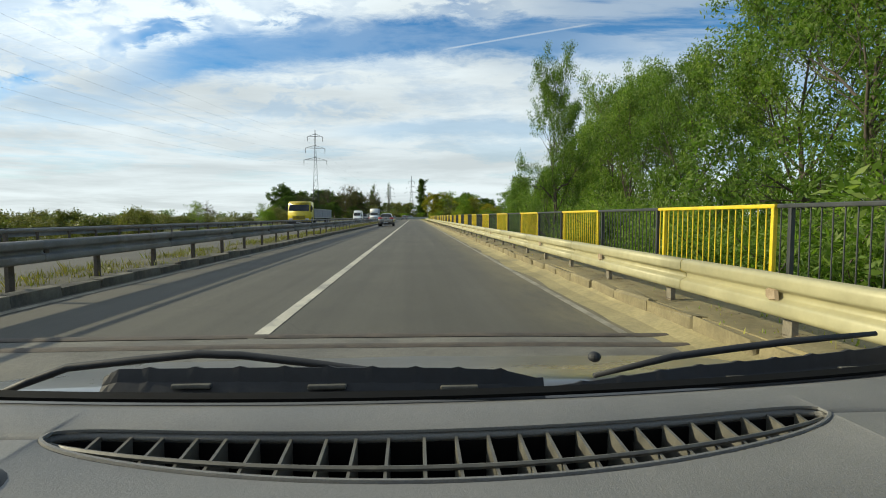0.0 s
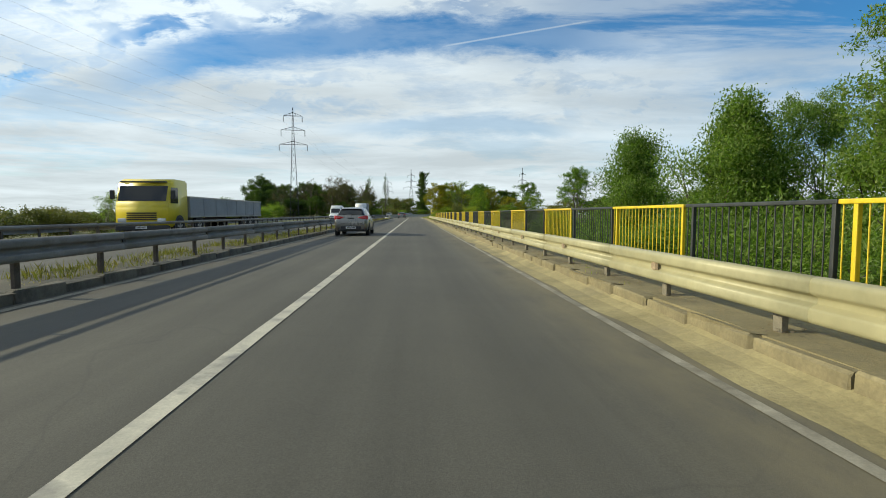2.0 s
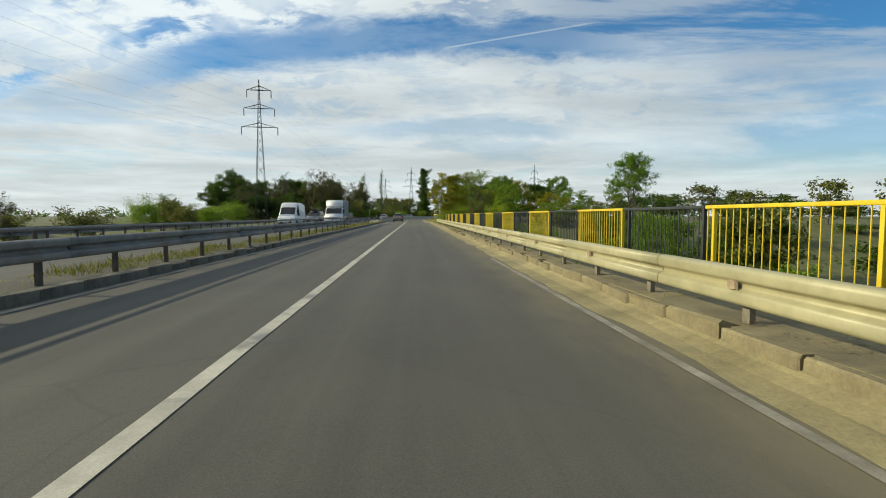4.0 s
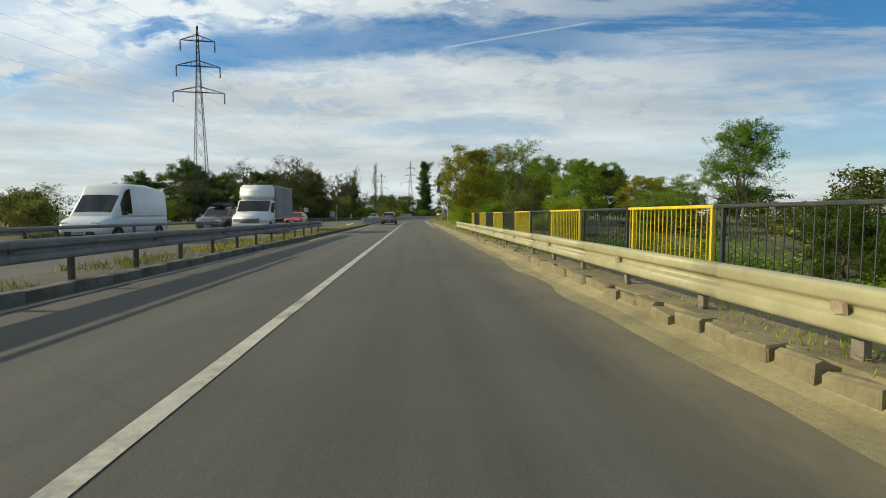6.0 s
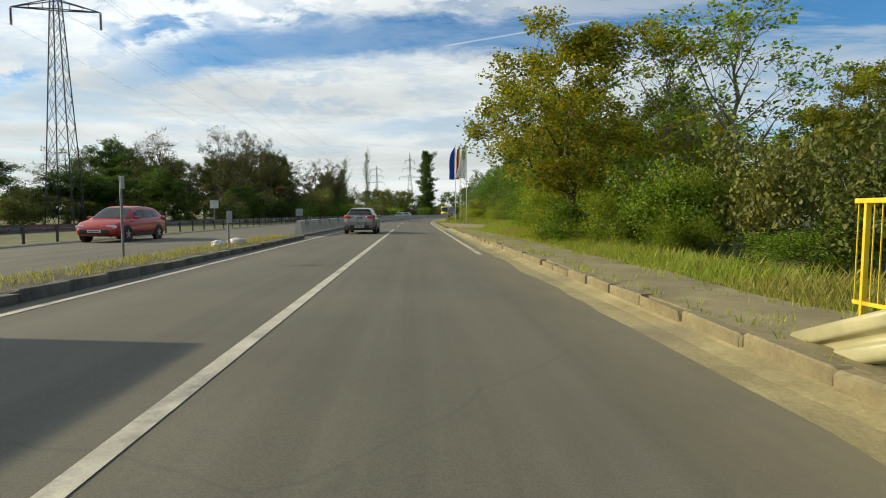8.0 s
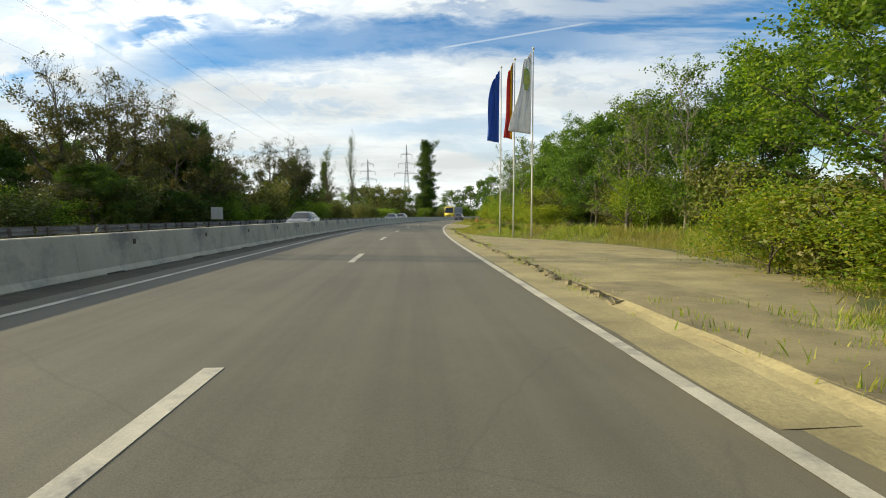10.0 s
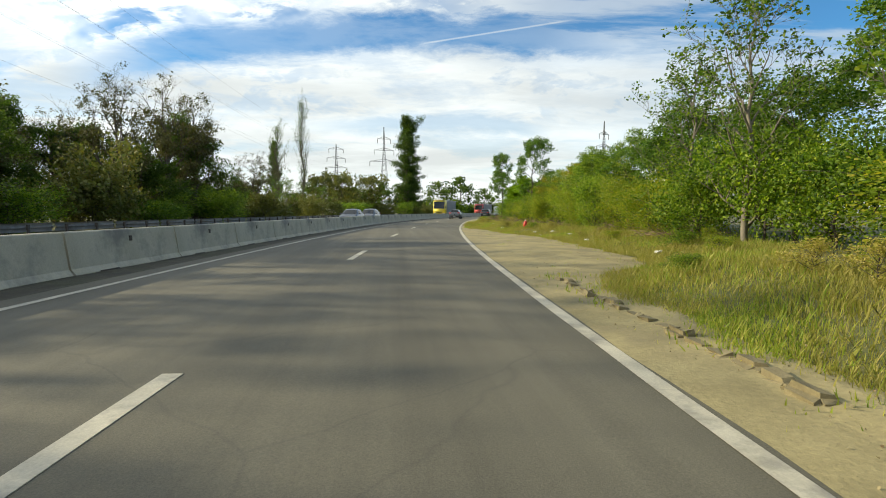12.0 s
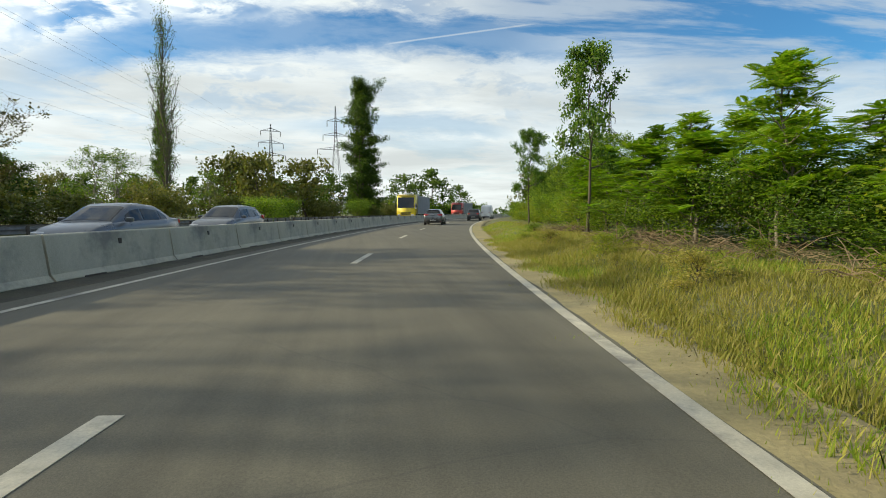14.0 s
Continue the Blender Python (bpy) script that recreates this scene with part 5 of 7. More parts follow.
def car(kind, name, label, category, paint, roof_box=False):
    d = CAR[kind]
    t = empty(name, None, label, category)
    bm = bmesh.new()
    secs = []
    for y, zb, zt, w in d["body"]:
        h = zt - zb
        half = [(0, zb), (w * .82, zb), (w * .95, zb + h * .12), (w, zb + h * .42), (w * .985, zb + h * .72), (w * .93, zt - .02), (w * .80, zt + .012), (0, zt + .03)]
        secs.append([(x, y, z) for x, z in half] + [(-x, y, z) for x, z in half[-2:0:-1]])
    loft(bm, secs)
    body = smooth(part("body", bm, paint, t))
    bm = bmesh.new()
    secs = []
    for y, zb, zt, wb, wt in d["cabin"]:
        half = [(0, zb - .04), (wb, zb - .04), (wb - .005, zb), (wt + .05, zt - .13 * min(1, (zt - zb) / .3)), (wt, zt - .035), (wt - .10, zt), (0, zt + .02)]
        secs.append([(x, y, z) for x, z in half] + [(-x, y, z) for x, z in half[-2:0:-1]])
    loft(bm, secs)
    smooth(part("cabin", bm, paint, t))
    c = d["cabin"]

    def side_point(y, f, sx, out):
        zb, zt, wb, wt = (interp(c, y, k) for k in (1, 2, 3, 4))
        top = zt - .13 * min(1, (zt - zb) / .3)
        return (sx * (wb - .005 + (wt + .05 - wb) * f + out), y, zb + (top - zb) * f)

    for a, b in d["side"]:
        for sx in (-1, 1):
            bm = bmesh.new()
            sheet(bm, [[side_point(a + (b - a) * j / 5, f, sx, 0.014) for j in range(6)] for f in (0.06, 0.5, 0.94)], 0.008)
            part("side_window", bm, V_GLASS, t)
    for nm, span in (("rear_window", d["rear"]), ("windscreen", d["front"])):
        if not span:
            continue
        bm = bmesh.new()
        grid = []
        for j in range(7):
            y = span[0] + (span[1] - span[0]) * j / 6
            zt, wt = interp(c, y, 2), interp(c, y, 4)
            grid.append([(wt * 0.93 * u, y, zt + 0.034 - 0.018 * abs(u) ** 3 - 0.02 * abs(u) ** 6) for u in (-1, -.85, -.5, 0, .5, .85, 1)])
        sheet(bm, grid, 0.008)
        part(nm, bm, V_GLASS, t)
    y0, y1 = d["body"][0][0], d["body"][-1][0]
    zt = interp(d["body"], y0 + .1, 2)
    for sx in (-1, 1):
        bm = bmesh.new()
        if kind == "hatch":
            rows = [(.872, -1.80, .98, 1.03), (.880, -1.92, .92, 1.05), (.868, -2.02, .865, 1.06), (.815, -2.095, .84, 1.055), (.70, -2.135, .84, 1.04), (.55, -2.15, .885, 1.01), (.42, -2.155, .94, .985)]
            loft(bm, [[(sx * x, y, lo), (sx * (x + .012), y - .014, (lo + hi) / 2), (sx * x, y + .02, hi), (sx * (x - .05), y + .07, hi), (sx * (x - .05), y + .05, lo)] for x, y, lo, hi in rows])
        else:
            box(bm, sx * .64, y0 + .085, zt - .06, .34, .12, .14, .03)
        part("tail_light", bm, V_TAIL, t, "red tail light")
        bm = bmesh.new()
        box(bm, sx * .60, y1 - .16, interp(d["body"], y1 - .14, 2) - .07, .36, .2, .13, .035)
        part("headlight", bm, V_HEAD, t, "clear headlight")
        bm = bmesh.new()
        w = interp(c, 0.6, 3)
        box(bm, sx * (w + .14), d["front"][1] - .42, interp(c, 0.6, 1) + .07, .2, .1, .13, .03)
        part("mirror", bm, V_TRIM if kind == "van" else paint, t)
        bm = bmesh.new()
        box(bm, sx * (interp(d["body"], 0, 3) + .004), 0, .30, .02, 1.7, .12, .008)
        part("sill", bm, V_TRIM, t, "black sill")
        for y in d["axle"]:
            bm = bmesh.new()
            bmesh.ops.create_cone(bm, cap_ends=True, segments=24, radius1=d["r"] + .055, radius2=d["r"] + .055, depth=.16, matrix=pose(sx * (interp(d["body"], y, 3) - .072), y, d["r"] + .01, 0, 90, 0))
            part("wheel_arch", bm, V_TRIM, t, "dark wheel arch")
            wheel(t, sx * (interp(d["body"], y, 3) - .09), y, d["r"], .21, sx)
    bm = bmesh.new()
    if kind == "hatch":
        box(bm, 0, y0 + .035, .40, 1.06, .12, .22, .04)
        box(bm, 0, y0 + .06, .31, 1.36, .14, .10, .03)
    else:
        box(bm, 0, y0 + .05, .40, 1.3, .14, .2, .04)
    part("rear_bumper", bm, V_TRIM, t, "black lower rear bumper")
    bm = bmesh.new()
    box(bm, 0, y1 - .05, .42, 1.15, .14, .18, .04)
    part("grille", bm, V_TRIM, t, "black front grille")
    plate(t, y0 - .035, .43 if kind == "hatch" else .53 if kind != "van" else .7, 1)
    plate(t, y1 + .025, .45, -1)
    if kind in ("hatch",):
        bm = bmesh.new()
        box(bm, 0, y0 - .004, .655, 1.16, .02, .012, .003)
        part("tailgate_seam", bm, V_TRIM, t, "dark tailgate seam")
        for sx in (-1, 1):
            bm = bmesh.new()
            tube(bm, [(sx * .58, y0 - .004, .655), (sx * .66, y0 + .012, .74), (sx * .70, y0 + .035, .87)], .007, 5)
            part("tailgate_seam", bm, V_TRIM, t)
            bm = bmesh.new()
            box(bm, sx * .70, y0 + .035, .40, .05, .03, .11, .012)
            part("bumper_reflector", bm, V_TAIL, t, "small red bumper reflector")
        bm = bmesh.new()
        box(bm, 0, y0 + .022, .915, .34, .03, .05, .012)
        part("tailgate_handle", bm, V_TRIM, t, "dark handle recess on the tailgate")
        bm = bmesh.new()
        bmesh.ops.create_cone(bm, cap_ends=True, segments=20, radius1=.05, radius2=.046, depth=.02, matrix=pose(0, y0 + .045, .985, 90, 0, 0) @ Matrix.Diagonal((1.3, .9, 1, 1)))
        part("badge", bm, V_RIM, t, "plain chrome oval badge")
        bm = bmesh.new()
        tube(bm, [(0, -2.06, 1.09), (.14, -2.02, 1.125), (.34, -2.015, 1.115)], .012, 6)
        part("rear_wiper", bm, V_TRIM, t)
        bm = bmesh.new()
        tube(bm, [(0, -1.35, 1.47), (0, -1.5, 1.66)], [.008, .004], 6)
        part("aerial", bm, V_TRIM, t)
        bm = bmesh.new()
        box(bm, 0, -1.68, 1.405, 1.04, .22, .03, .014)
        part("spoiler", bm, paint, t)
    if roof_box:
        bm = bmesh.new()
        box(bm, 0, -.3, 1.84, .72, 1.6, .22, .08)
        part("roof_box", bm, V_TRIM, t, "black roof box")
        for y in (-.9, .25):
            bm = bmesh.new()
            tube(bm, [(-.66, y, 1.70), (.66, y, 1.70)], .022, 6)
            part("roof_bar", bm, V_TRIM, t)
    return t


def truck(name, label, cab_mat, box_mat, cab_len, cab_h, box_len, box_h, wide=2.45, nose=0.0, fairing=False):
    """A lorry with its front at y = 0, pointing to +y. nose: how far a bonnet stands before the windscreen."""
    t = empty(name, None, label, "truck")
    w = wide / 2
    if nose:
        top, foot, belt = (-nose - .62, cab_h - .06), (-nose, 1.34), 1.22
        prof = [(-cab_len, .45), (-cab_len, cab_h), (top[0] - .25, cab_h), top, foot, (-.2, 1.14), (-.03, .98), (0, .5)]
    else:
        top, foot, belt = (-.34, cab_h - .30), (-.07, 1.72), 1.55
        prof = [(-cab_len, .55), (-cab_len, cab_h), (-.75, cab_h + .02), (-.42, cab_h - .12), top, foot, (-.01, 1.45), (0, .5)]
    bm = bmesh.new()
    loft(bm, [[(x * w, y, z) for y, z in prof] for x in (-1, 1)])
    bmesh.ops.bevel(bm, geom=list(bm.edges), offset=.075, segments=3, affect="EDGES")
    smooth(part("cab", bm, cab_mat, t))
    d = Vector((0, foot[0] - top[0], foot[1] - top[1]))
    nrm = Vector((0, -d.z, d.y)).normalized() * .014
    bm = bmesh.new()
    sheet(bm, [[Vector((u * w * .90, top[0], top[1])) + d * f + nrm * (1 - .5 * abs(u) ** 4) for u in (-1, -.8, -.4, 0, .4, .8, 1)] for f in (.04, .35, .7, .96)], .01)
    part("windscreen", bm, V_GLASS, t)
    for sx in (-1, 1):
        bm = bmesh.new()
        y1, y2 = foot[0] - .18, foot[0] - (1.0 if not nose else .95)
        sheet(bm, [[(sx * (w + .008), y1 - (.24 if nose else .1) * f, belt + .1 + (min(cab_h - .3, 2.4) - belt - .1) * f), (sx * (w + .008), y2, belt + .1 + (min(cab_h - .3, 2.4) - belt - .1) * f)] for f in (0, .5, 1)], .008)
        part("side_window", bm, V_GLASS, t)
        bm = bmesh.new()
        box(bm, sx * (w + .17), foot[0] - .1, belt + .5, .2, .12, .42, .04)
        tube(bm, [(sx * w, foot[0] - .15, belt + .35), (sx * (w + .12), foot[0] - .1, belt + .4)], .018, 6)
        part("mirror", bm, V_TRIM, t)
        bm = bmesh.new()
        box(bm, sx * w * .74, -.03, .84, .40, .14, .2, .05)
        part("headlight", bm, V_HEAD, t, "clear headlight")
    bm = bmesh.new()
    for k in range(4):
        box(bm, 0, .0, .88 + .1 * k if nose == 0 else .70 + .07 * k, wide * .56, .05, .06 if nose == 0 else .04, .012)
    part("grille", bm, V_TRIM, t, "black slatted grille")
    bm = bmesh.new()
    box(bm, 0, -.08, .48, wide * .99, .28, .26, .06)
    part("bumper", bm, cab_mat if nose else V_TRIM, t)
    if not nose:
        bm = bmesh.new()
        box(bm, 0, -.30, cab_h - .14, wide * .86, .2, .07, .02)
        part("sun_visor", bm, V_TRIM, t, "dark sun visor")
    y0 = -cab_len - .12
    bm = bmesh.new()
    box(bm, 0, y0 - box_len / 2, .95 + (box_h - .95) / 2, wide * 1.03, box_len, box_h - .95, .03)
    cargo = part("cargo_box", bm, box_mat, t)
    n = max(2, int(box_len / 1.6))
    for sx in (-1, 1):
        for z in (1.0, box_h - .04):
            bm = bmesh.new()
            box(bm, sx * (wide * .515 + .012), y0 - box_len / 2, z, .03, box_len, .08, .006)
            part("side_rail", bm, V_RIM, cargo)
        for k in range(n + 1):
            bm = bmesh.new()
            box(bm, sx * (wide * .515 + .01), y0 - .05 - (box_len - .1) * k / n, .95 + (box_h - .95) / 2, .02, .04, box_h - 1.1, .004)
            part("side_rib", bm, box_mat, cargo)
    if fairing:
        bm = bmesh.new()
        shape = [(y0 + .02, cab_h - .06), (y0 + .02, box_h + .02), (y0 + .55, box_h), (top[0] - .12, cab_h + .42), (top[0] + .02, cab_h - .04)]
        loft(bm, [[(x * w * .98, y, z) for y, z in shape] for x in (-1, 1)])
        bmesh.ops.bevel(bm, geom=list(bm.edges), offset=.13, segments=3, affect="EDGES")
        smooth(part("roof_fairing", bm, cab_mat, t))
    bm = bmesh.new()
    box(bm, 0, -(cab_len + box_len) / 2, .75, 1.0, cab_len + box_len - .8, .25, .01)
    part("chassis", bm, V_TRIM, t)
    r = .5 if wide > 2.3 else .36
    ys = [-1.2 if not nose else -.85, y0 - box_len + 1.2] + ([y0 - box_len + 2.5, y0 - box_len + 3.8, -3.6] if box_len > 9 else [])
    for y in ys:
        for sx in (-1, 1):
            bm = bmesh.new()
            bmesh.ops.create_cone(bm, cap_ends=True, segments=22, radius1=r + .07, radius2=r + .07, depth=.1, matrix=pose(sx * (w - .045), y, r + .02, 0, 90, 0))
            part("wheel_arch", bm, V_TRIM, t, "dark wheel arch")
            wheel(t, sx * (w - .12), y, r, .28, sx)
    plate(t, .08, .5, -1)
    return t


def on_road(t, s, off, oncoming=False, z=0.02):
    t.matrix_basis = Matrix.Translation(P(s, off, z)) @ pose(0, 0, 0, 0, 0, heading(s) + (180 if oncoming else 0))
    return t


on_road(car("hatch", "hatchback_car", "silver-grey hatchback car with red tail lights on asphalt", "car", V_SILVER), 63.8, -3.3)
on_road(car("hatch", "leading_car", "silver-grey hatchback driving ahead in the median lane", "car", V_SILVER), 167, -3.1)
on_road(car("hatch", "dark_hatchback", "dark grey hatchback car far ahead on the road", "car", V_GREY), 294, -1.8)
on_road(car("suv", "dark_suv", "nearly black car driving far ahead near the bend", "car", V_DARK), 322, 0.4)
on_road(car("van", "delivery_van", "white delivery van far ahead near the bend", "van", V_WHITE), 342, 0.5)
on_road(truck("curtain_truck", "yellow-fronted lorry with long low grey trailer", V_YELLOW, V_TARP, 2.2, 2.8, 12.6, 2.05), 59.5, -12.8, True)
on_road(car("van", "panel_van", "plain white panel van on the opposite carriageway", "van", V_WHITE), 125, -13.2, True)
on_road(car("suv", "estate_car", "dark grey car carrying a black roof box", "car", V_GREY, True), 136.5, -12.8, True)
on_road(truck("box_truck", "white light lorry with high roof fairing and box", V_WHITE, V_TARP, 2.1, 2.15, 4.6, 3.1, 2.15, 0.75, True), 134, -10.2, True)
on_road(car("hatch", "red_car", "red hatchback car on the opposite carriageway", "car", V_RED), 158.8, -12.8, True)
on_road(car("sedan", "silver_saloon", "silver saloon car behind the concrete barrier", "car", V_SILVER), 210.5, -9.0, True)
on_road(car("sedan", "grey_saloon", "dull grey saloon car behind the concrete barrier", "car", V_GREY), 258, -9.2, True)
on_road(car("hatch", "blue_grey_car", "dark blue-grey car following along the barrier", "car", V_GREY), 266, -9.2, True)
on_road(truck("yellow_truck", "bright yellow lorry with dark trailer near the bend", V_YELLOW, V_TARP, 2.2, 3.55, 10.5, 3.5), 312, -8.0, True)
on_road(truck("red_truck", "red lorry with pale trailer far down the road", V_RED, V_TARP, 2.2, 3.4, 10.5, 3.5), 362, -9.4, True)

# ---- the car that carries the camera, standing where the drive begins ----
D_PLASTIC = worn("grained_grey_dashboard", (0.15, 0.147, 0.138), (0.20, 0.195, 0.182), 5.0, 0.6, grain=420, relief=0.22)
# vent inside and windscreen seal: near-black, well below the other trim, little reflection
D_BLACK = worn("near_black_vent_and_seal", (0.003, 0.003, 0.003), (0.006, 0.006, 0.006), 30, 0.9, relief=0.0)
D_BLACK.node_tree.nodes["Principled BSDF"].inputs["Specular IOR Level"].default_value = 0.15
D_FIN = worn("dark_fin_plastic", (0.09, 0.086, 0.072), (0.15, 0.142, 0.115), 40, 0.5, relief=0.05)


def camera_car():
    d = CAR["hatch"]
    t = empty("camera_car", pose(0, -0.45, 0.02), "silver hatchback car with grey dashboard, wipers at rest", "car")
    bm = bmesh.new()
    secs = []
    # the body is let down where the footwell and the dashboard sit
    rows = [r for r in d["body"] if r[0] < -0.3] + [(-0.2, .19, .78, .895), (0.8, .19, .78, .895), (1.10, .2, .78, .89)] + [(1.17, .2, .905, .887)] + [r for r in d["body"] if r[0] > 1.2]
    for y, zb, zt, w in rows:
        h = zt - zb
        half = [(0, zb), (w * .82, zb), (w * .95, zb + h * .12), (w, zb + h * .42), (w * .985, zb + h * .72), (w * .93, zt - .02), (w * .80, zt + .004), (0, zt + .012)]
        secs.append([(x, y, z) for x, z in half] + [(-x, y, z) for x, z in half[-2:0:-1]])
    loft(bm, secs)
    smooth(part("body", bm, V_SILVER, t))
    # closed rear half of the cabin, roof front and pillars
    bm = bmesh.new()
    secs = []
    for y, zb, zt, wb, wt in [r for r in d["cabin"] if r[0] < -0.2] + [(0.0, .935, 1.465, .832, .622)]:
        half = [(0, zb - .04), (wb, zb - .04), (wb - .005, zb), (wt + .05, zt - .13 * min(1, (zt - zb) / .3)), (wt, zt - .035), (wt - .10, zt), (0, zt + .02)]
        secs.append([(x, y, z) for x, z in half] + [(-x, y, z) for x, z in half[-2:0:-1]])
    loft(bm, secs)
    smooth(part("cabin", bm, V_SILVER, t))
    bm = bmesh.new()
    sheet(bm, [[(u * .62, y, z - .05 * abs(u) ** 4) for u in (-1, -.8, -.4, 0, .4, .8, 1)] for y, z in ((0.0, 1.48), (.2, 1.465), (.34, 1.42))], .03)
    part("roof_front", bm, V_SILVER, t)
    for sx in (-1, 1):
        bm = bmesh.new()
        tube(bm, [(sx * .62, .30, 1.39), (sx * .71, .75, 1.17), (sx * .80, 1.22, .92)], [.03, .035, .04], 8)
        part("front_pillar", bm, V_SILVER, t)
        bm = bmesh.new()
        box(bm, sx * .64, -2.055, .80, .34, .12, .14, .03)
        part("tail_light", bm, V_TAIL, t, "red tail light")
        bm = bmesh.new()
        box(bm, sx * .60, 1.98, .61, .36, .2, .13, .035)
        part("headlight", bm, V_HEAD, t, "clear headlight")
        bm = bmesh.new()
        box(bm, sx * .96, .72, 1.0, .2, .1, .13, .03)
        part("mirror", bm, V_SILVER, t)
        for y in d["axle"]:
            bm = bmesh.new()
            bmesh.ops.create_cone(bm, cap_ends=True, segments=24, radius1=.37, radius2=.37, depth=.16, matrix=pose(sx * (interp(d["body"], y, 3) - .072), y, .325, 0, 90, 0))
            part("wheel_arch", bm, V_TRIM, t, "dark wheel arch")
            wheel(t, sx * (interp(d["body"], y, 3) - .09), y, .315, .21, sx)
    bm = bmesh.new()
    grid = []
    for j in range(7):
        y = -1.95 + .33 * j / 6
        zt, wt = interp(d["cabin"], y, 2), interp(d["cabin"], y, 4)
        grid.append([(wt * 0.93 * u, y, zt + 0.034 - 0.038 * abs(u) ** 4) for u in (-1, -.85, -.5, 0, .5, .85, 1)])
    sheet(bm, grid, .008)
    part("rear_window", bm, V_GLASS, t)

    # dashboard: a grained top with a long curved vent let into it
    Y0, ZT = 0.45, 0.96
    XC, HL = 0.0425, 0.3775
    fore = lambda x: Y0 + .574 + .155 * (x + .06) ** 2
    up0 = lambda x: Y0 + .478 + .26 * (x + .02) ** 2
    lo0 = lambda x: Y0 + .389 + .63 * (x - .02) ** 2

    def hole(x):
        u = abs((x - XC) / HL)
        mid, half = (up0(x) + lo0(x)) / 2, (up0(x) - lo0(x)) / 2
        if u >= 1 or half <= 0:
            c = (up0(max(-.335, min(.42, x))) + lo0(max(-.335, min(.42, x)))) / 2
            return c, c
        k = half * (1 - u ** 14) ** .5
        return mid + k, mid - k

    xs = [-.72 + 1.44 * i / 160 for i in range(161)] + [XC - HL * (1 - e) for e in (0, .002, .006, .015)] + [XC + HL * (1 - e) for e in (0, .002, .006, .015)]
    xs = sorted(xs)
    bm = bmesh.new()
    cols = []
    for x in xs:
        a, b = hole(x)
        f = fore(x)
        cols.append([(x, f + .012, ZT - .03), (x, f, ZT - .006), (x, f - .03, ZT), (x, a + .008, ZT + .0015), (x, a, ZT - .004), (x, a + .001, ZT - .010)])
    sheet(bm, cols, .004)
    bm2 = bmesh.new()
    cols = []
    for x in xs:
        a, b = hole(x)
        cols.append([(x, b - .001, ZT - .010), (x, b, ZT - .004), (x, b - .008, ZT + .0015), (x, (b + Y0 + .2) / 2, ZT + .002), (x, Y0 + .2, ZT - .012), (x, Y0 + .17, ZT - .05), (x, Y0 + .16, ZT - .3)])
    sheet(bm2, cols, .004)
    dash = smooth(part("dashboard", bm, D_PLASTIC, t, "grey grained plastic dashboard top"))
    smooth(part("dashboard_rear", bm2, D_PLASTIC, t))
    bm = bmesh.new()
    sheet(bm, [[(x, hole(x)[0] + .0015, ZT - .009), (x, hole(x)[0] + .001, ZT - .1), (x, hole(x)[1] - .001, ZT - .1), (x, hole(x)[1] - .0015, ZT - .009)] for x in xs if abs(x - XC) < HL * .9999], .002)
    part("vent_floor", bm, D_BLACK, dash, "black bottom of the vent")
    for k in range(24):
        x = -.291 + .0298 * k
        a, b = hole(x)
        bm = bmesh.new()
        v = [(x, a + .002, ZT - .004), (x, b - .002, ZT - .009), (x, b - .002, ZT - .05), (x, a + .002, ZT - .05)]
        sheet(bm, [[v[0], v[1]], [v[3], v[2]]], .0028)
        part("vent_fin", bm, D_FIN, dash)
    bm = bmesh.new()
    pts = [(x, hole(x)[1] + (hole(x)[0] - hole(x)[1]) * .36, ZT - .006) for x in [XC - HL * .985 + 2 * HL * .985 * i / 40 for i in range(41)]]
    tube(bm, pts, .0026, 6)
    part("vent_bar", bm, D_FIN, dash)
    bm = bmesh.new()
    ring = [(x, hole(x)[0] + .003, ZT + .001) for x in xs if abs(x - XC) <= HL * .9995] + [(x, hole(x)[1] - .003, ZT + .001) for x in reversed(xs) if abs(x - XC) <= HL * .9995]
    tube(bm, ring + ring[:1], .0022, 5, False)
    part("vent_rim", bm, D_PLASTIC, dash)

    # black band at the foot of the windscreen, scuttle and wipers
    bm = bmesh.new()
    sheet(bm, [[(x, fore(x) - .004, ZT + .002), (x, fore(x) + .012, ZT + .004), (x, fore(x) + .04, ZT - .006)] for x in [-.74 + 1.48 * i / 30 for i in range(31)]], .004)
    part("windscreen_seal", bm, D_BLACK, t, "black band at the windscreen's foot")
    bm = bmesh.new()
    sheet(bm, [[(x, fore(x) + .03, ZT - .03), (x, fore(x) + .08, ZT - .045), (x, fore(x) + .15, ZT - .065), (x, fore(x) + .20, ZT - .09)] for x in [-.76 + 1.52 * i / 30 for i in range(31)]], .006)
    part("scuttle", bm, V_TRIM, t, "black plastic scuttle panel")

    def along(line, x):
        for (x0, v0), (x1, v1) in zip(line, line[1:]):
            if x <= x1:
                return v0 + (v1 - v0) * max(0, (x - x0) / (x1 - x0))
        return line[-1][1]

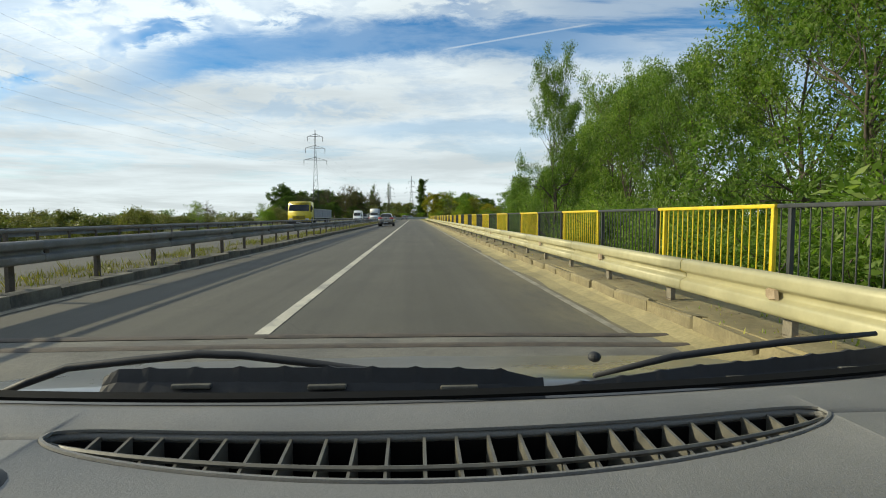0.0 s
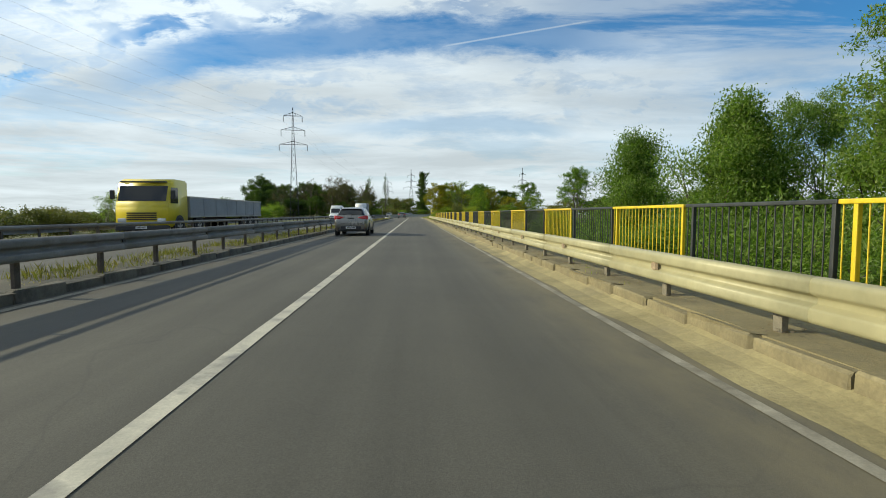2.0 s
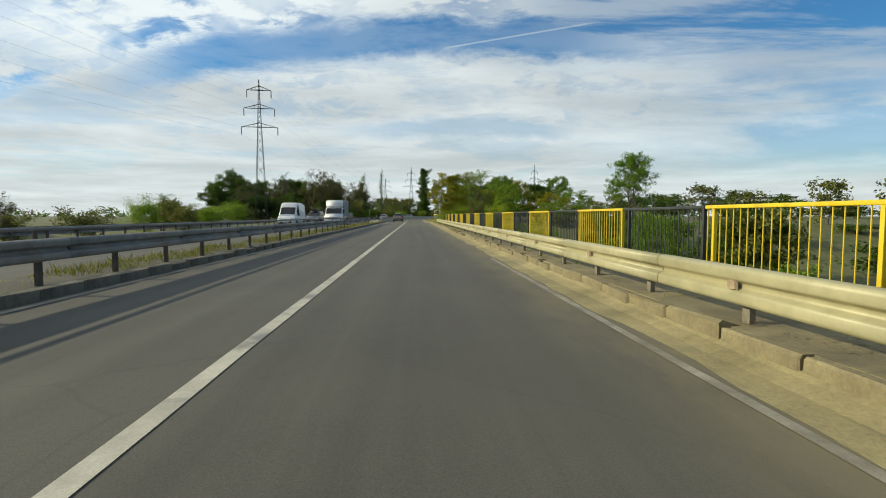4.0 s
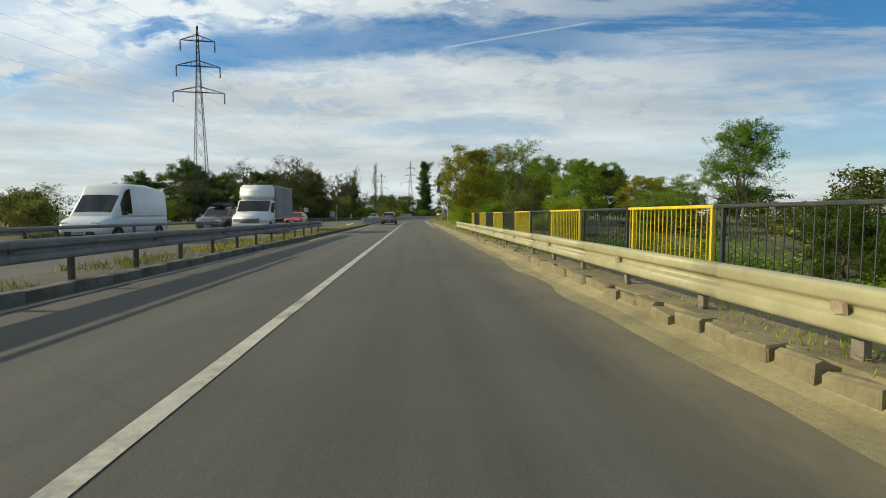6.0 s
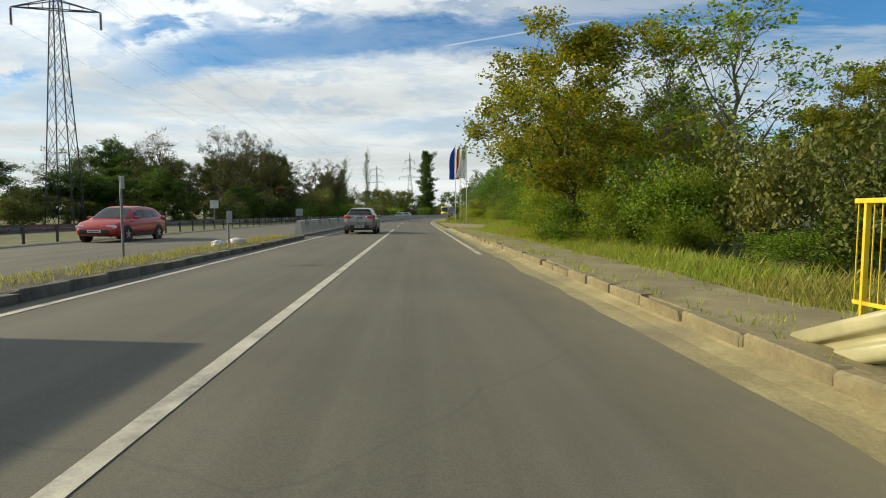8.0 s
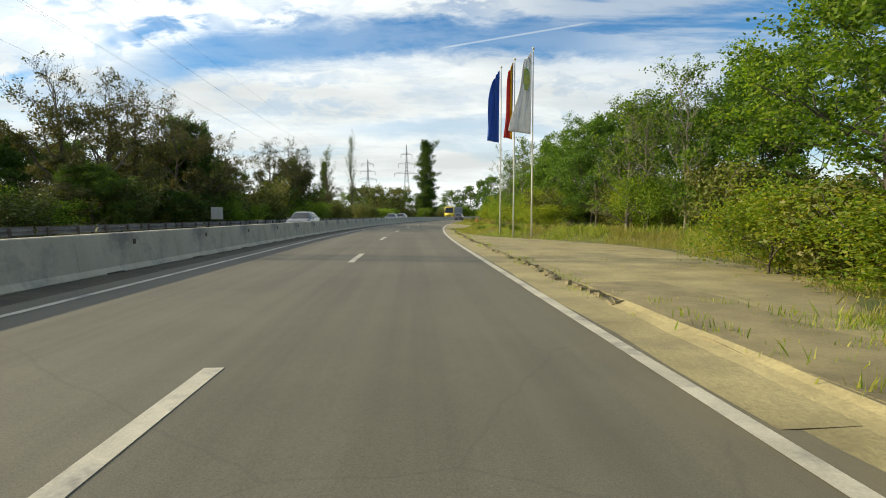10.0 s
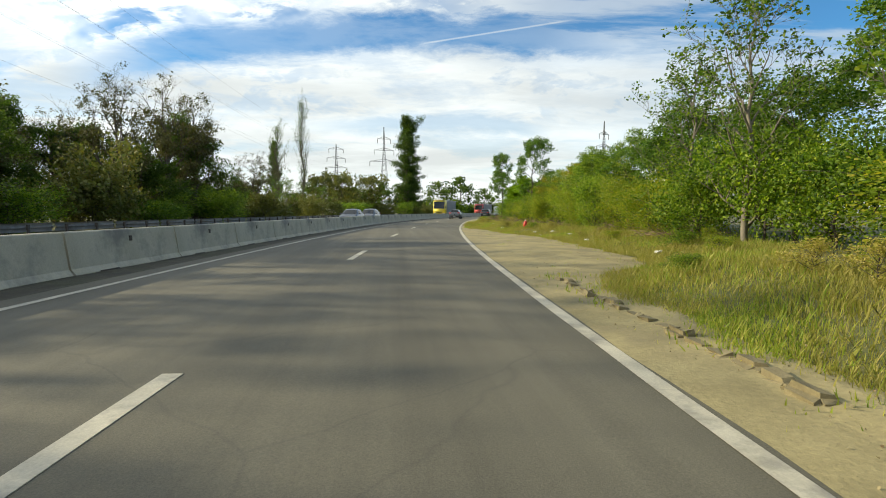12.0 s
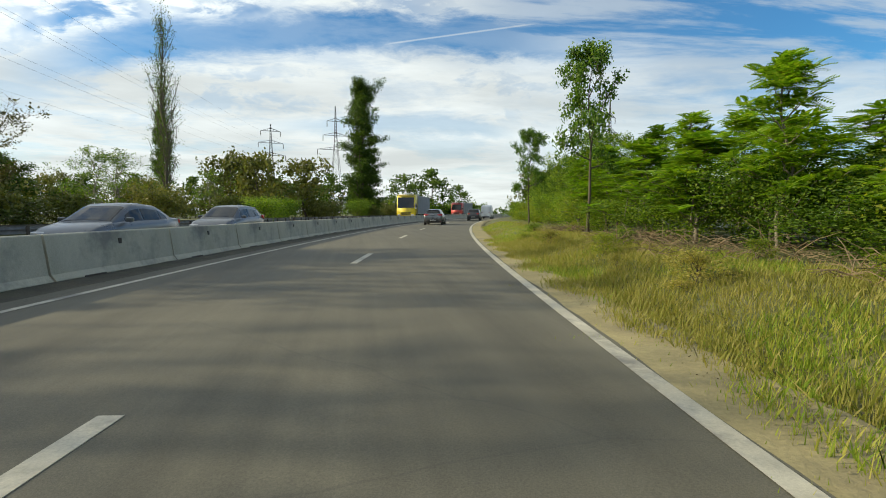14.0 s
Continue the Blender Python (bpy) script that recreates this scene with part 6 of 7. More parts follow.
    # each wiper: a curved arm over a tall rubber blade that lies along the screen's foot
    for arm, top_edge, low_edge, y_lo, y_hi in (
            ([(-.57, .745, -.043), (-.535, .75, -.029), (-.489, .76, -.013), (-.388, .76, -.003), (-.309, .76, .004), (-.246, .76, .001), (-.158, .755, -.009), (-.028, .74, -.024), (.10, .73, -.03)],
             [(-.405, -.012), (-.39, .001), (-.175, .0), (.038, -.004), (.119, -.008), (.175, -.022)], [(-.405, -.03), (.038, -.042), (.175, -.045)], .70, .70),
            ([(.27, .77, -.04), (.406, .80, -.021), (.507, .80, -.009), (.599, .80, .001), (.74, .80, .012)],
             [(.18, -.044), (.30, -.032), (.396, -.021), (.585, -.010), (.78, .004)], [(.18, -.062), (.40, -.052), (.78, -.04)], .73, .765)):
        bm = bmesh.new()
        tube(bm, [(x, Y0 + y, ZT + z) for x, y, z in arm], [.004] + [.006] * (len(arm) - 2) + [.004], 8)
        w = smooth(part("wiper", bm, V_TRIM, t, "black wiper resting on the windscreen"))
        x0, x1 = top_edge[0][0], top_edge[-1][0]
        bm = bmesh.new()
        rows = []
        for i in range(61):
            x = x0 + (x1 - x0) * i / 60
            y = Y0 + y_lo + (y_hi - y_lo) * i / 60
            zt, zb = along(top_edge, x), along(low_edge, x)
            zt += .0025 * (i % 6 == 0)
            rows.append([(x, y - .016, ZT + zb), (x, y - .006, ZT + (zt + zb) * .5), (x, y, ZT + zt), (x, y + .008, ZT + zt - .002), (x, y + .014, ZT + zb)])
        sheet(bm, rows, .003)
        part("blade", bm, V_TRIM, w)
        for f in (.2, .5, .8):
            x = x0 + (x1 - x0) * f
            bm = bmesh.new()
            box(bm, x, Y0 + y_lo + (y_hi - y_lo) * f - .012, ZT + along(low_edge, x) * .6 + along(top_edge, x) * .4, .05, .008, .006, .002)
            part("clip", bm, D_FIN, w, "thin grey blade clip")
    bm = bmesh.new()
    bmesh.ops.create_uvsphere(bm, u_segments=24, v_segments=14, radius=1.0, matrix=Matrix.LocRotScale((-.345, Y0 + .385, ZT - .03), None, (.06, .06, .045)))
    smooth(part("instrument_hood", bm, V_TRIM, t, "dark rounded instrument hood"))
    bm = bmesh.new()
    bmesh.ops.create_uvsphere(bm, u_segments=14, v_segments=8, radius=.011, matrix=Matrix.LocRotScale((.298, Y0 + .85, .927), None, (1, 1, .8)))
    part("washer_nozzle", bm, V_TRIM, t, "small black washer nozzle")


camera_car()

# ---- flags ----
def cloth(name, label, stops):
    m, n, l, b = material(name, 0.75)
    c = n.new("ShaderNodeTexCoord")
    sep = n.new("ShaderNodeSeparateXYZ")
    l.new(c.outputs["Object"], sep.inputs[0])
    mp = n.new("ShaderNodeMapRange")
    mp.inputs["From Min"].default_value, mp.inputs["From Max"].default_value = -0.55, 0.0
    l.new(sep.outputs["X"], mp.inputs["Value"])
    r = n.new("ShaderNodeValToRGB")
    r.color_ramp.interpolation = "CONSTANT"
    e = r.color_ramp.elements
    while len(e) < len(stops):
        e.new(0.9)
    for el, (at, col) in zip(e, stops):
        el.position, el.color = at, (*col, 1)
    l.new(mp.outputs[0], r.inputs["Fac"])
    weave = noise_fac(n, l, 4, 5, 0.6)
    col = blend(n, l, 0.35, r.outputs["Color"], ramp(n, l, weave, [(0.3, (0.7, 0.7, 0.7)), (0.7, (1.2, 1.2, 1.2))]), "MULTIPLY")
    l.new(col, b.inputs["Base Color"])
    tr = n.new("ShaderNodeBsdfTranslucent")
    l.new(col, tr.inputs["Color"])
    mix = n.new("ShaderNodeMixShader")
    mix.inputs[0].default_value = 0.35
    l.new(b.outputs[0], mix.inputs[1])
    l.new(tr.outputs[0], mix.inputs[2])
    l.new(mix.outputs[0], n["Material Output"].inputs["Surface"])
    return m


M_POLE = worn("white_pole_paint", (0.50, 0.48, 0.42), (0.70, 0.68, 0.60), 3, 0.5, relief=0.05, stain=(0.34, 0.30, 0.22))


def flagpole(s, off, mat, label, flag_label, drop, width, phase, emblem=None):
    t = empty("flagpole", Matrix.Translation(P(s, off, land(s, off) - 0.02)), label, "flagpole", "flagpoles by the layby")
    bm = bmesh.new()
    tube(bm, [(0, 0, 0), (0, 0, 2.5), (0, 0, 6.0), (0, 0, 9.3)], [.043, .04, .034, .027], 12)
    smooth(part("pole", bm, M_POLE, t))
    bm = bmesh.new()
    bmesh.ops.create_uvsphere(bm, u_segments=12, v_segments=8, radius=.07, matrix=Matrix.Translation((0, 0, 9.34)))
    part("finial", bm, M_POLE, t)
    bm = bmesh.new()
    n, k = 30, 14
    grid = []
    for i in range(n + 1):
        v = i / n
        row = []
        for j in range(k + 1):
            u = j / k
            # the cloth hangs limp, gathered at the pole, its free edge swinging out lower down
            reach = width * u * (0.30 + 0.62 * v ** 0.7 + 0.08 * math.sin(5 * v + phase))
            fold = 0.10 * math.sin(9 * u + 4 * v + phase) * u + 0.05 * math.sin(17 * u - 3 * v + phase)
            row.append((fold - 0.25 * reach, -reach * 0.35 - 0.04, 9.2 - drop * v * (1 - 0.1 * u) - 0.55 * u * (1 - 0.4 * v)))
        grid.append(row)
    # swing the cloth towards the road
    grid = [[((y * 2.4 + x * 0.5), (y * 0.5 + x), z) for x, y, z in row] for row in grid]
    sheet(bm, grid, .006)
    f = smooth(part("flag", bm, mat, t, flag_label))
    if emblem:
        bm = bmesh.new()
        cx = sum(p[0] for p in grid[9][6:9]) / 3
        bmesh.ops.create_uvsphere(bm, u_segments=14, v_segments=8, radius=1.0, matrix=Matrix.LocRotScale((cx, grid[9][7][1] - .06, grid[9][7][2]), None, (.2, .03, .55)))
        part("emblem", bm, emblem, f, "green and yellow plain emblem patch")
    return t


F_BLUE = cloth("blue_flag_cloth", "", [(0.0, (0.03, 0.11, 0.46))])
F_WHITE = cloth("white_flag_cloth", "", [(0.0, (0.74, 0.74, 0.74))])
F_TRI = cloth("three_colour_flag_cloth", "", [(0.0, (0.55, 0.04, 0.03)), (0.55, (0.68, 0.42, 0.02)), (0.78, (0.02, 0.05, 0.28))])
F_EMBLEM = worn("emblem_cloth", (0.10, 0.28, 0.10), (0.55, 0.45, 0.08), 5, 0.8, relief=0)
flagpole(199.0, 4.85, F_BLUE, "tall white flagpole with a limp blue flag", "limp plain blue flag", 4.0, 0.95, 0.4)
flagpole(197.2, 5.3, F_TRI, "tall white flagpole with a three-coloured flag", "limp blue, yellow and red flag", 4.0, 0.6, 1.7)
flagpole(195.4, 5.9, F_WHITE, "tall white flagpole with a limp white flag", "limp white flag with emblem", 4.0, 1.25, 2.9, F_EMBLEM)


# ---- kerb stones along the footway, broken stones along the layby ----
def stone(seed, lx, ly, lz, rough, round_off=0.10):
    rng = random.Random(seed)
    bm = bmesh.new()
    bmesh.ops.create_cube(bm, size=1.0, matrix=Matrix.Diagonal((lx, ly, lz, 1)))
    bmesh.ops.bevel(bm, geom=list(bm.edges), offset=min(lx, lz) * round_off, segments=1 if round_off < 0.2 else 2, affect="EDGES")
    for v in bm.verts:
        v.co += Vector((rng.uniform(-1, 1), rng.uniform(-1, 1), rng.uniform(-1, 1))) * rough
    me = bpy.data.meshes.new("kerb_stone")
    bm.to_mesh(me)
    bm.free()
    me.materials.append(M_KERB)
    return me


median_kerb = empty("median_kerb", pose(0, 0, 0), "worn concrete kerb stones along the median", "kerb", kind="structure")
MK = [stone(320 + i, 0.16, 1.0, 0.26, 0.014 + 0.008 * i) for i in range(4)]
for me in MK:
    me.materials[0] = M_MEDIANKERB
rm = random.Random(9)
for k in range(165):
    shared("kerb_stone", rm.choice(MK), median_kerb, pose(-5.26 + rm.uniform(-.01, .01), -4.5 + k, 0.035 + rm.uniform(-.015, .01), rm.uniform(-.5, .5), rm.uniform(-2, 2), rm.uniform(-.8, .8)))
kerb = empty("kerb", pose(0, 0, 0), "worn concrete kerb stones along the footway", "kerb", kind="structure")
KS = [stone(300 + i, 0.2, 0.985, 0.32, 0.012 + 0.011 * (i % 3)) for i in range(7)]
rk = random.Random(8)
for k in range(180):
    s = -4.5 + k
    h = 0.2 * (1 - 0.7 * smoothstep(150, 176, s))
    if 96 <= s <= 108:
        for f in (-.26, .26):
            shared("kerb_stone", rk.choice(KS), kerb, pose(2.80 + rk.uniform(-.05, .01), s + f, h - 0.17 + rk.uniform(-.04, .01), rk.uniform(-5, 5), rk.uniform(-7, 4), rk.uniform(-8, 8)) @ Matrix.Diagonal((1.0, 0.46, 0.95, 1)))
        continue
    shared("kerb_stone", rk.choice(KS), kerb, pose(2.82 + rk.uniform(-.015, .015), s, h - 0.165 + rk.uniform(-.02, .006), rk.uniform(-.6, .6), rk.uniform(-2, 2), rk.uniform(-1, 1)))
edge = empty("broken_edge", pose(0, 0, 0), "row of broken concrete edge stones in dirt", "kerb", kind="structure")
BS = [stone(340 + i, 0.19, 0.30, 0.13, 0.022, 0.3) for i in range(8)]
for k in range(118):
    s = 176 + k * 0.34
    if rk.random() < 0.07 or s > 214.5:
        continue
    p = P(s, 2.72 + 0.05 * math.sin(s * 0.7) + rk.uniform(-.05, .05), -0.003 + rk.uniform(-.03, .014))
    shared("kerb_stone", rk.choice(BS), edge, Matrix.Translation(p) @ pose(0, 0, 0, rk.uniform(-3, 3), rk.uniform(-5, 5), heading(s) + rk.uniform(-9, 9)))


# ---- grass, weeds, litter ----
def blades(name, label, places, tall, wide, mat, seed):
    """Grass: tufts of narrow upright blades."""
    rng = np.random.default_rng(seed)
    v, n = [], 0
    for p, k in places:
        for _ in range(8):
            h = tall * k * rng.uniform(0.5, 1.2)
            x, y = rng.normal(0, 0.09 * max(1, k), 2)
            lean = rng.normal(0, 0.27 * h, 2)
            a = rng.uniform(0, math.pi)
            w = wide * rng.uniform(0.6, 1.4)
            b = np.array([p.x + x, p.y + y, p.z - 0.02])
            side = np.array([math.cos(a) * w, math.sin(a) * w, 0])
            v += [b - side, b + side, b + np.array([lean[0] * .5, lean[1] * .5, h * .62]) + side * .6, b + np.array([lean[0], lean[1], h])]
            n += 1
    v = np.array(v, dtype=np.float32)
    me = bpy.data.meshes.new(name)
    me.vertices.add(4 * n)
    me.loops.add(4 * n)
    me.polygons.add(n)
    me.vertices.foreach_set("co", v.ravel())
    me.loops.foreach_set("vertex_index", np.arange(4 * n, dtype=np.int32))
    me.polygons.foreach_set("loop_start", np.arange(0, 4 * n, 4, dtype=np.int32))
    me.update(calc_edges=True)
    me.materials.append(mat)
    return tagged(new(name, me), label, "grass", kind="stuff")


rg = random.Random(21)
green, dry = [], []
for _ in range(25000):
    s = 138 + 150 * rg.random() ** 1.15
    depth = abs(rg.gauss(0, 1.5)) - (0.9 * rg.random() if rg.random() < 0.3 else 0)
    o = verge(s) - 0.1 + depth + 0.22 * math.sin(s * 1.9) + 0.15 * math.sin(s * 4.7)
    if s < 172:
        o = 4.5 + depth
    p = P(s, o, land(s, o))
    patch = noise.noise(Vector((s * 0.25, o * 0.4, 1.0)))
    k = rg.uniform(0.5, 1.0) * (0.55 + 0.5 * smoothstep(0, 1.5, depth)) * (1.0 if s < 200 else 0.52 if s < 240 else 0.36)
    (dry if patch + (0.26 if s > 212 else 0.12) > 0.22 else green).append((p, k))
# short dry turf that thins out towards the dirt
for _ in range(30000):
    s = 203 + 62 * rg.random()
    o = verge(s) - 0.35 + 3.2 * rg.random() ** 1.3 + 0.2 * math.sin(s * 2.3)
    (green if noise.noise(Vector((s * 0.45, o * 0.7, 5.0))) > 0.22 else dry).append((P(s, o, land(s, o)), rg.uniform(0.16, 0.42)))
blades("roadside_grass", "tall green roadside grass", green, 0.40, 0.0052, M_GRASS, 1)
blades("dry_roadside_grass", "yellowed dry roadside grass", dry, 0.40, 0.0052, M_GRASSDRY, 2)
weeds = []
for _ in range(900):
    s = rg.choice([rg.uniform(103, 140), rg.uniform(103, 140), rg.uniform(0, 140)])
    o = rg.choice([2.95, 3.3, 4.1]) + rg.uniform(-.05, .3)
    if noise.noise(Vector((s * 0.3, 0, 9))) > -0.05 or s > 112:
        weeds.append((P(s, o, 0.2), rg.uniform(0.25, 0.8) * (0.8 if 112 < s < 138 else 0.45)))
for _ in range(500):
    s = rg.uniform(140, 176)
    weeds.append((P(s, rg.choice([3.0, 3.9, 4.2]) + rg.uniform(-.15, .3), 0.2 * (1 - 0.7 * smoothstep(150, 176, s))), rg.uniform(0.15, 0.5)))
for _ in range(420):
    s = rg.uniform(174, 216)
    if noise.noise(Vector((s * 0.6, 0, 2))) > -0.1:
        weeds.append((P(s, 2.72 + 0.05 * math.sin(s * 0.7) + rg.choice([-.12, .15, .3]) + rg.uniform(-.1, .1), 0.02), rg.uniform(0.12, 0.36)))
for _ in range(160):
    s = rg.uniform(176, 245)
    weeds.append((P(s, 2.9 + (verge(s) - 2.9) * rg.random(), 0.03), rg.uniform(0.08, 0.22)))
blades("footway_weeds", "small green weeds growing from the footway", weeds, 0.30, 0.007, M_GRASS, 3)
med = []
for _ in range(2400):
    s = rg.choice([rg.uniform(-4, 160), rg.uniform(116, 160), rg.uniform(116, 160)])
    o = rg.uniform(-6.75, -5.5)
    if s < 116 and noise.noise(Vector((s * 0.2, 3, 4))) < -0.1:
        continue
    med.append((P(s, o, 0.12), rg.uniform(0.25, 0.9) * (1.0 if s > 116 else 0.5)))
scrub = []
for _ in range(4200):
    s = rg.uniform(-4, 132)
    if noise.noise(Vector((s * 0.35, 7, 1))) > -0.2:
        scrub.append((P(s, rg.uniform(-6.85, -5.5), 0.11), rg.uniform(0.3, 0.85)))
blades("median_weeds", "dull dark weeds on the median", scrub, 0.26, 0.009, M_LEAFDRY, 6)
blades("median_grass", "dry yellow grass on the median", med, 0.20, 0.006, M_GRASSDRY, 4)


rl = np.random.default_rng(77)
spots = [(3.05 + 1.3 * rl.random() ** 2, -4 + 142 * rl.random(), 0.212) for _ in range(700)] + [(3.06, -14.4 + 2.0 * k + 0.5, 0.214) for k in range(5, 76) for _ in range(3)]
litter = leaf_mesh("leaf_litter", spots, [0.10] * len(spots), 9, 0.035, M_TWIG, rl)
co = np.empty(len(litter.vertices) * 3, dtype=np.float32)
litter.vertices.foreach_get("co", co)
co = co.reshape(-1, 3)
co[:, 2] = 0.212 + np.abs(co[:, 2] - 0.212) * 0.12
litter.vertices.foreach_set("co", co.ravel())
tagged(shared("leaf_litter", litter, None), "dry brown leaf litter lying on the footway", "litter", kind="stuff")


for name, label, mat, k in (("gravel", "pale loose gravel scattered on the dirt shoulder", M_KERB, 5200), ("dry_debris", "brown dry debris scattered on the dirt shoulder", M_TWIG, 900)):
    spots = []
    for _ in range(k):
        s = 176 + 76 * rl.random()
        o = 2.2 + (verge(s) + 0.4 - 2.2) * rl.random()
        if noise.noise(Vector((s * 0.5, o * 0.9, 6.0))) > -0.25:
            spots.append(tuple(P(s, o, 0.006 + 0.03 * smoothstep(2.2, 3.0, o))))
    tagged(shared(name, leaf_mesh(name, spots, [0.012] * len(spots), 1, 0.015, mat, rl, 1.2), None), label, "gravel", kind="stuff")


def brush_pile(s, off, seed, r):
    rng = random.Random(seed)
    bm = bmesh.new()
    for _ in range(150):
        a, d = rng.uniform(0, 6.3), r * math.sqrt(rng.random())
        p = Vector((d * math.cos(a), d * math.sin(a), rng.uniform(0, 0.42) * (1 - d / r * 0.8)))
        q = Vector((rng.gauss(0, 1), rng.gauss(0, 1), rng.uniform(-.2, .4))).normalized() * rng.uniform(.3, .8)
        tube(bm, [p, p + q * .5 + Vector((0, 0, .06)), p + q], [.008, .006, .003], 4, False)
    ob = part("brush_pile", bm, M_TWIG, None)
    ob.matrix_basis = Matrix.Translation(P(s, off, land(s, off)))
    tagged(ob, "heap of dry brown cut twigs on grass", "brush pile", kind="stuff")


for i, (s, off, r) in enumerate([(251.5, 5.6, 1.5), (254.5, 5.2, 1.1), (257, 5.8, 1.2), (238, 6.9, 1.4), (241, 6.6, 1.2), (263, 5.4, 1.0), (248, 6.0, 1.2), (245, 5.4, 1.0), (233, 8.2, 1.3), (227, 8.4, 1.2), (221.5, 7.9, 1.1), (209, 6.6, 1.0)]):
    brush_pile(s, off, 500 + i, r)

M_REDPLASTIC = worn("red_plastic", (0.50, 0.035, 0.02), (0.64, 0.06, 0.03), 6, 0.4, relief=0.05)
M_LITTER = worn("white_litter", (0.55, 0.54, 0.50), (0.75, 0.74, 0.70), 9, 0.6, relief=0.1)
bag = empty("red_canister", Matrix.Translation(P(235.6, 5.5, land(235.6, 5.5))) @ pose(0, 0, 0.02, 0, 8, 20) @ Matrix.Scale(0.85, 4), "bright red plastic canister standing in grass", "canister")
bm = bmesh.new()
tube(bm, [(0, 0, 0), (0, 0, .05), (0, 0, .30), (0, 0, .38), (0, 0, .42)], [.10, .125, .12, .07, .04], 12)
smooth(part("body", bm, M_REDPLASTIC, bag))
bm = bmesh.new()
tube(bm, [(0, 0, .42), (0, 0, .47)], .038, 10)
part("cap", bm, M_LITTER, bag, "pale screw cap")
bm = bmesh.new()
tube(bm, [(.09, 0, .32), (.15, 0, .34), (.14, 0, .24), (.11, 0, .20)], .012, 6)
part("handle", bm, M_REDPLASTIC, bag)


def scrap(seed):
    rng = random.Random(seed)
    bm = bmesh.new()
    bmesh.ops.create_icosphere(bm, subdivisions=2, radius=1.0)
    for v in bm.verts:
        v.co = v.co * (0.75 + 0.5 * rng.random())
        v.co.z *= 0.45
    me = bpy.data.meshes.new("litter")
    bm.to_mesh(me)
    bm.free()
    me.materials.append(M_LITTER)
    return me


SC = [scrap(700 + i) for i in range(3)]
for i, (s, off, r) in enumerate([(233.2, 5.7, .10), (236.8, 5.2, .08), (232, 6.4, .12), (239.5, 4.6, .09), (229.5, 6.7, .10), (226, 6.5, .12), (243, 4.3, .08), (219.5, 6.6, .12), (231, 5.6, .06)]):
    ob = shared("litter_scrap", SC[i % 3], None, Matrix.Translation(P(s, off, max(0.04, land(s, off)) + r * 0.3)) @ pose(0, 0, 0, 0, 0, 70 * i) @ Matrix.Diagonal((r, r * 1.3, r, 1)))
    tagged(ob, "crumpled scrap of white litter in dry grass", "litter", "roadside litter")

# ---- signs on the far side and on the median ----
def sign(name, s, off, z, wide, tall, bottom, label, legs=1, turn=0.0):
    t = empty(name, Matrix.Translation(P(s, off, z)) @ pose(0, 0, 0, 0, 0, heading(s) + turn), label, "road sign")
    for k in range(legs):
        bm = bmesh.new()
        x = 0 if legs == 1 else (-wide / 2 + wide * k)
        tube(bm, [(x, 0, -.2), (x, 0, bottom + tall)], .03, 8)
        part("post", bm, M_RAILGREY, t)
    bm = bmesh.new()
    box(bm, 0, -.045, bottom + tall / 2, wide, .02, tall, .006)
    part("plate", bm, M_SIGN, t, "pale metal sign plate")
    for z0 in (.25, .75):
        bm = bmesh.new()
        box(bm, 0, -.022, bottom + tall * z0, wide * .9, .022, .04, .003)
        part("bracket", bm, M_RAILGREY, t)


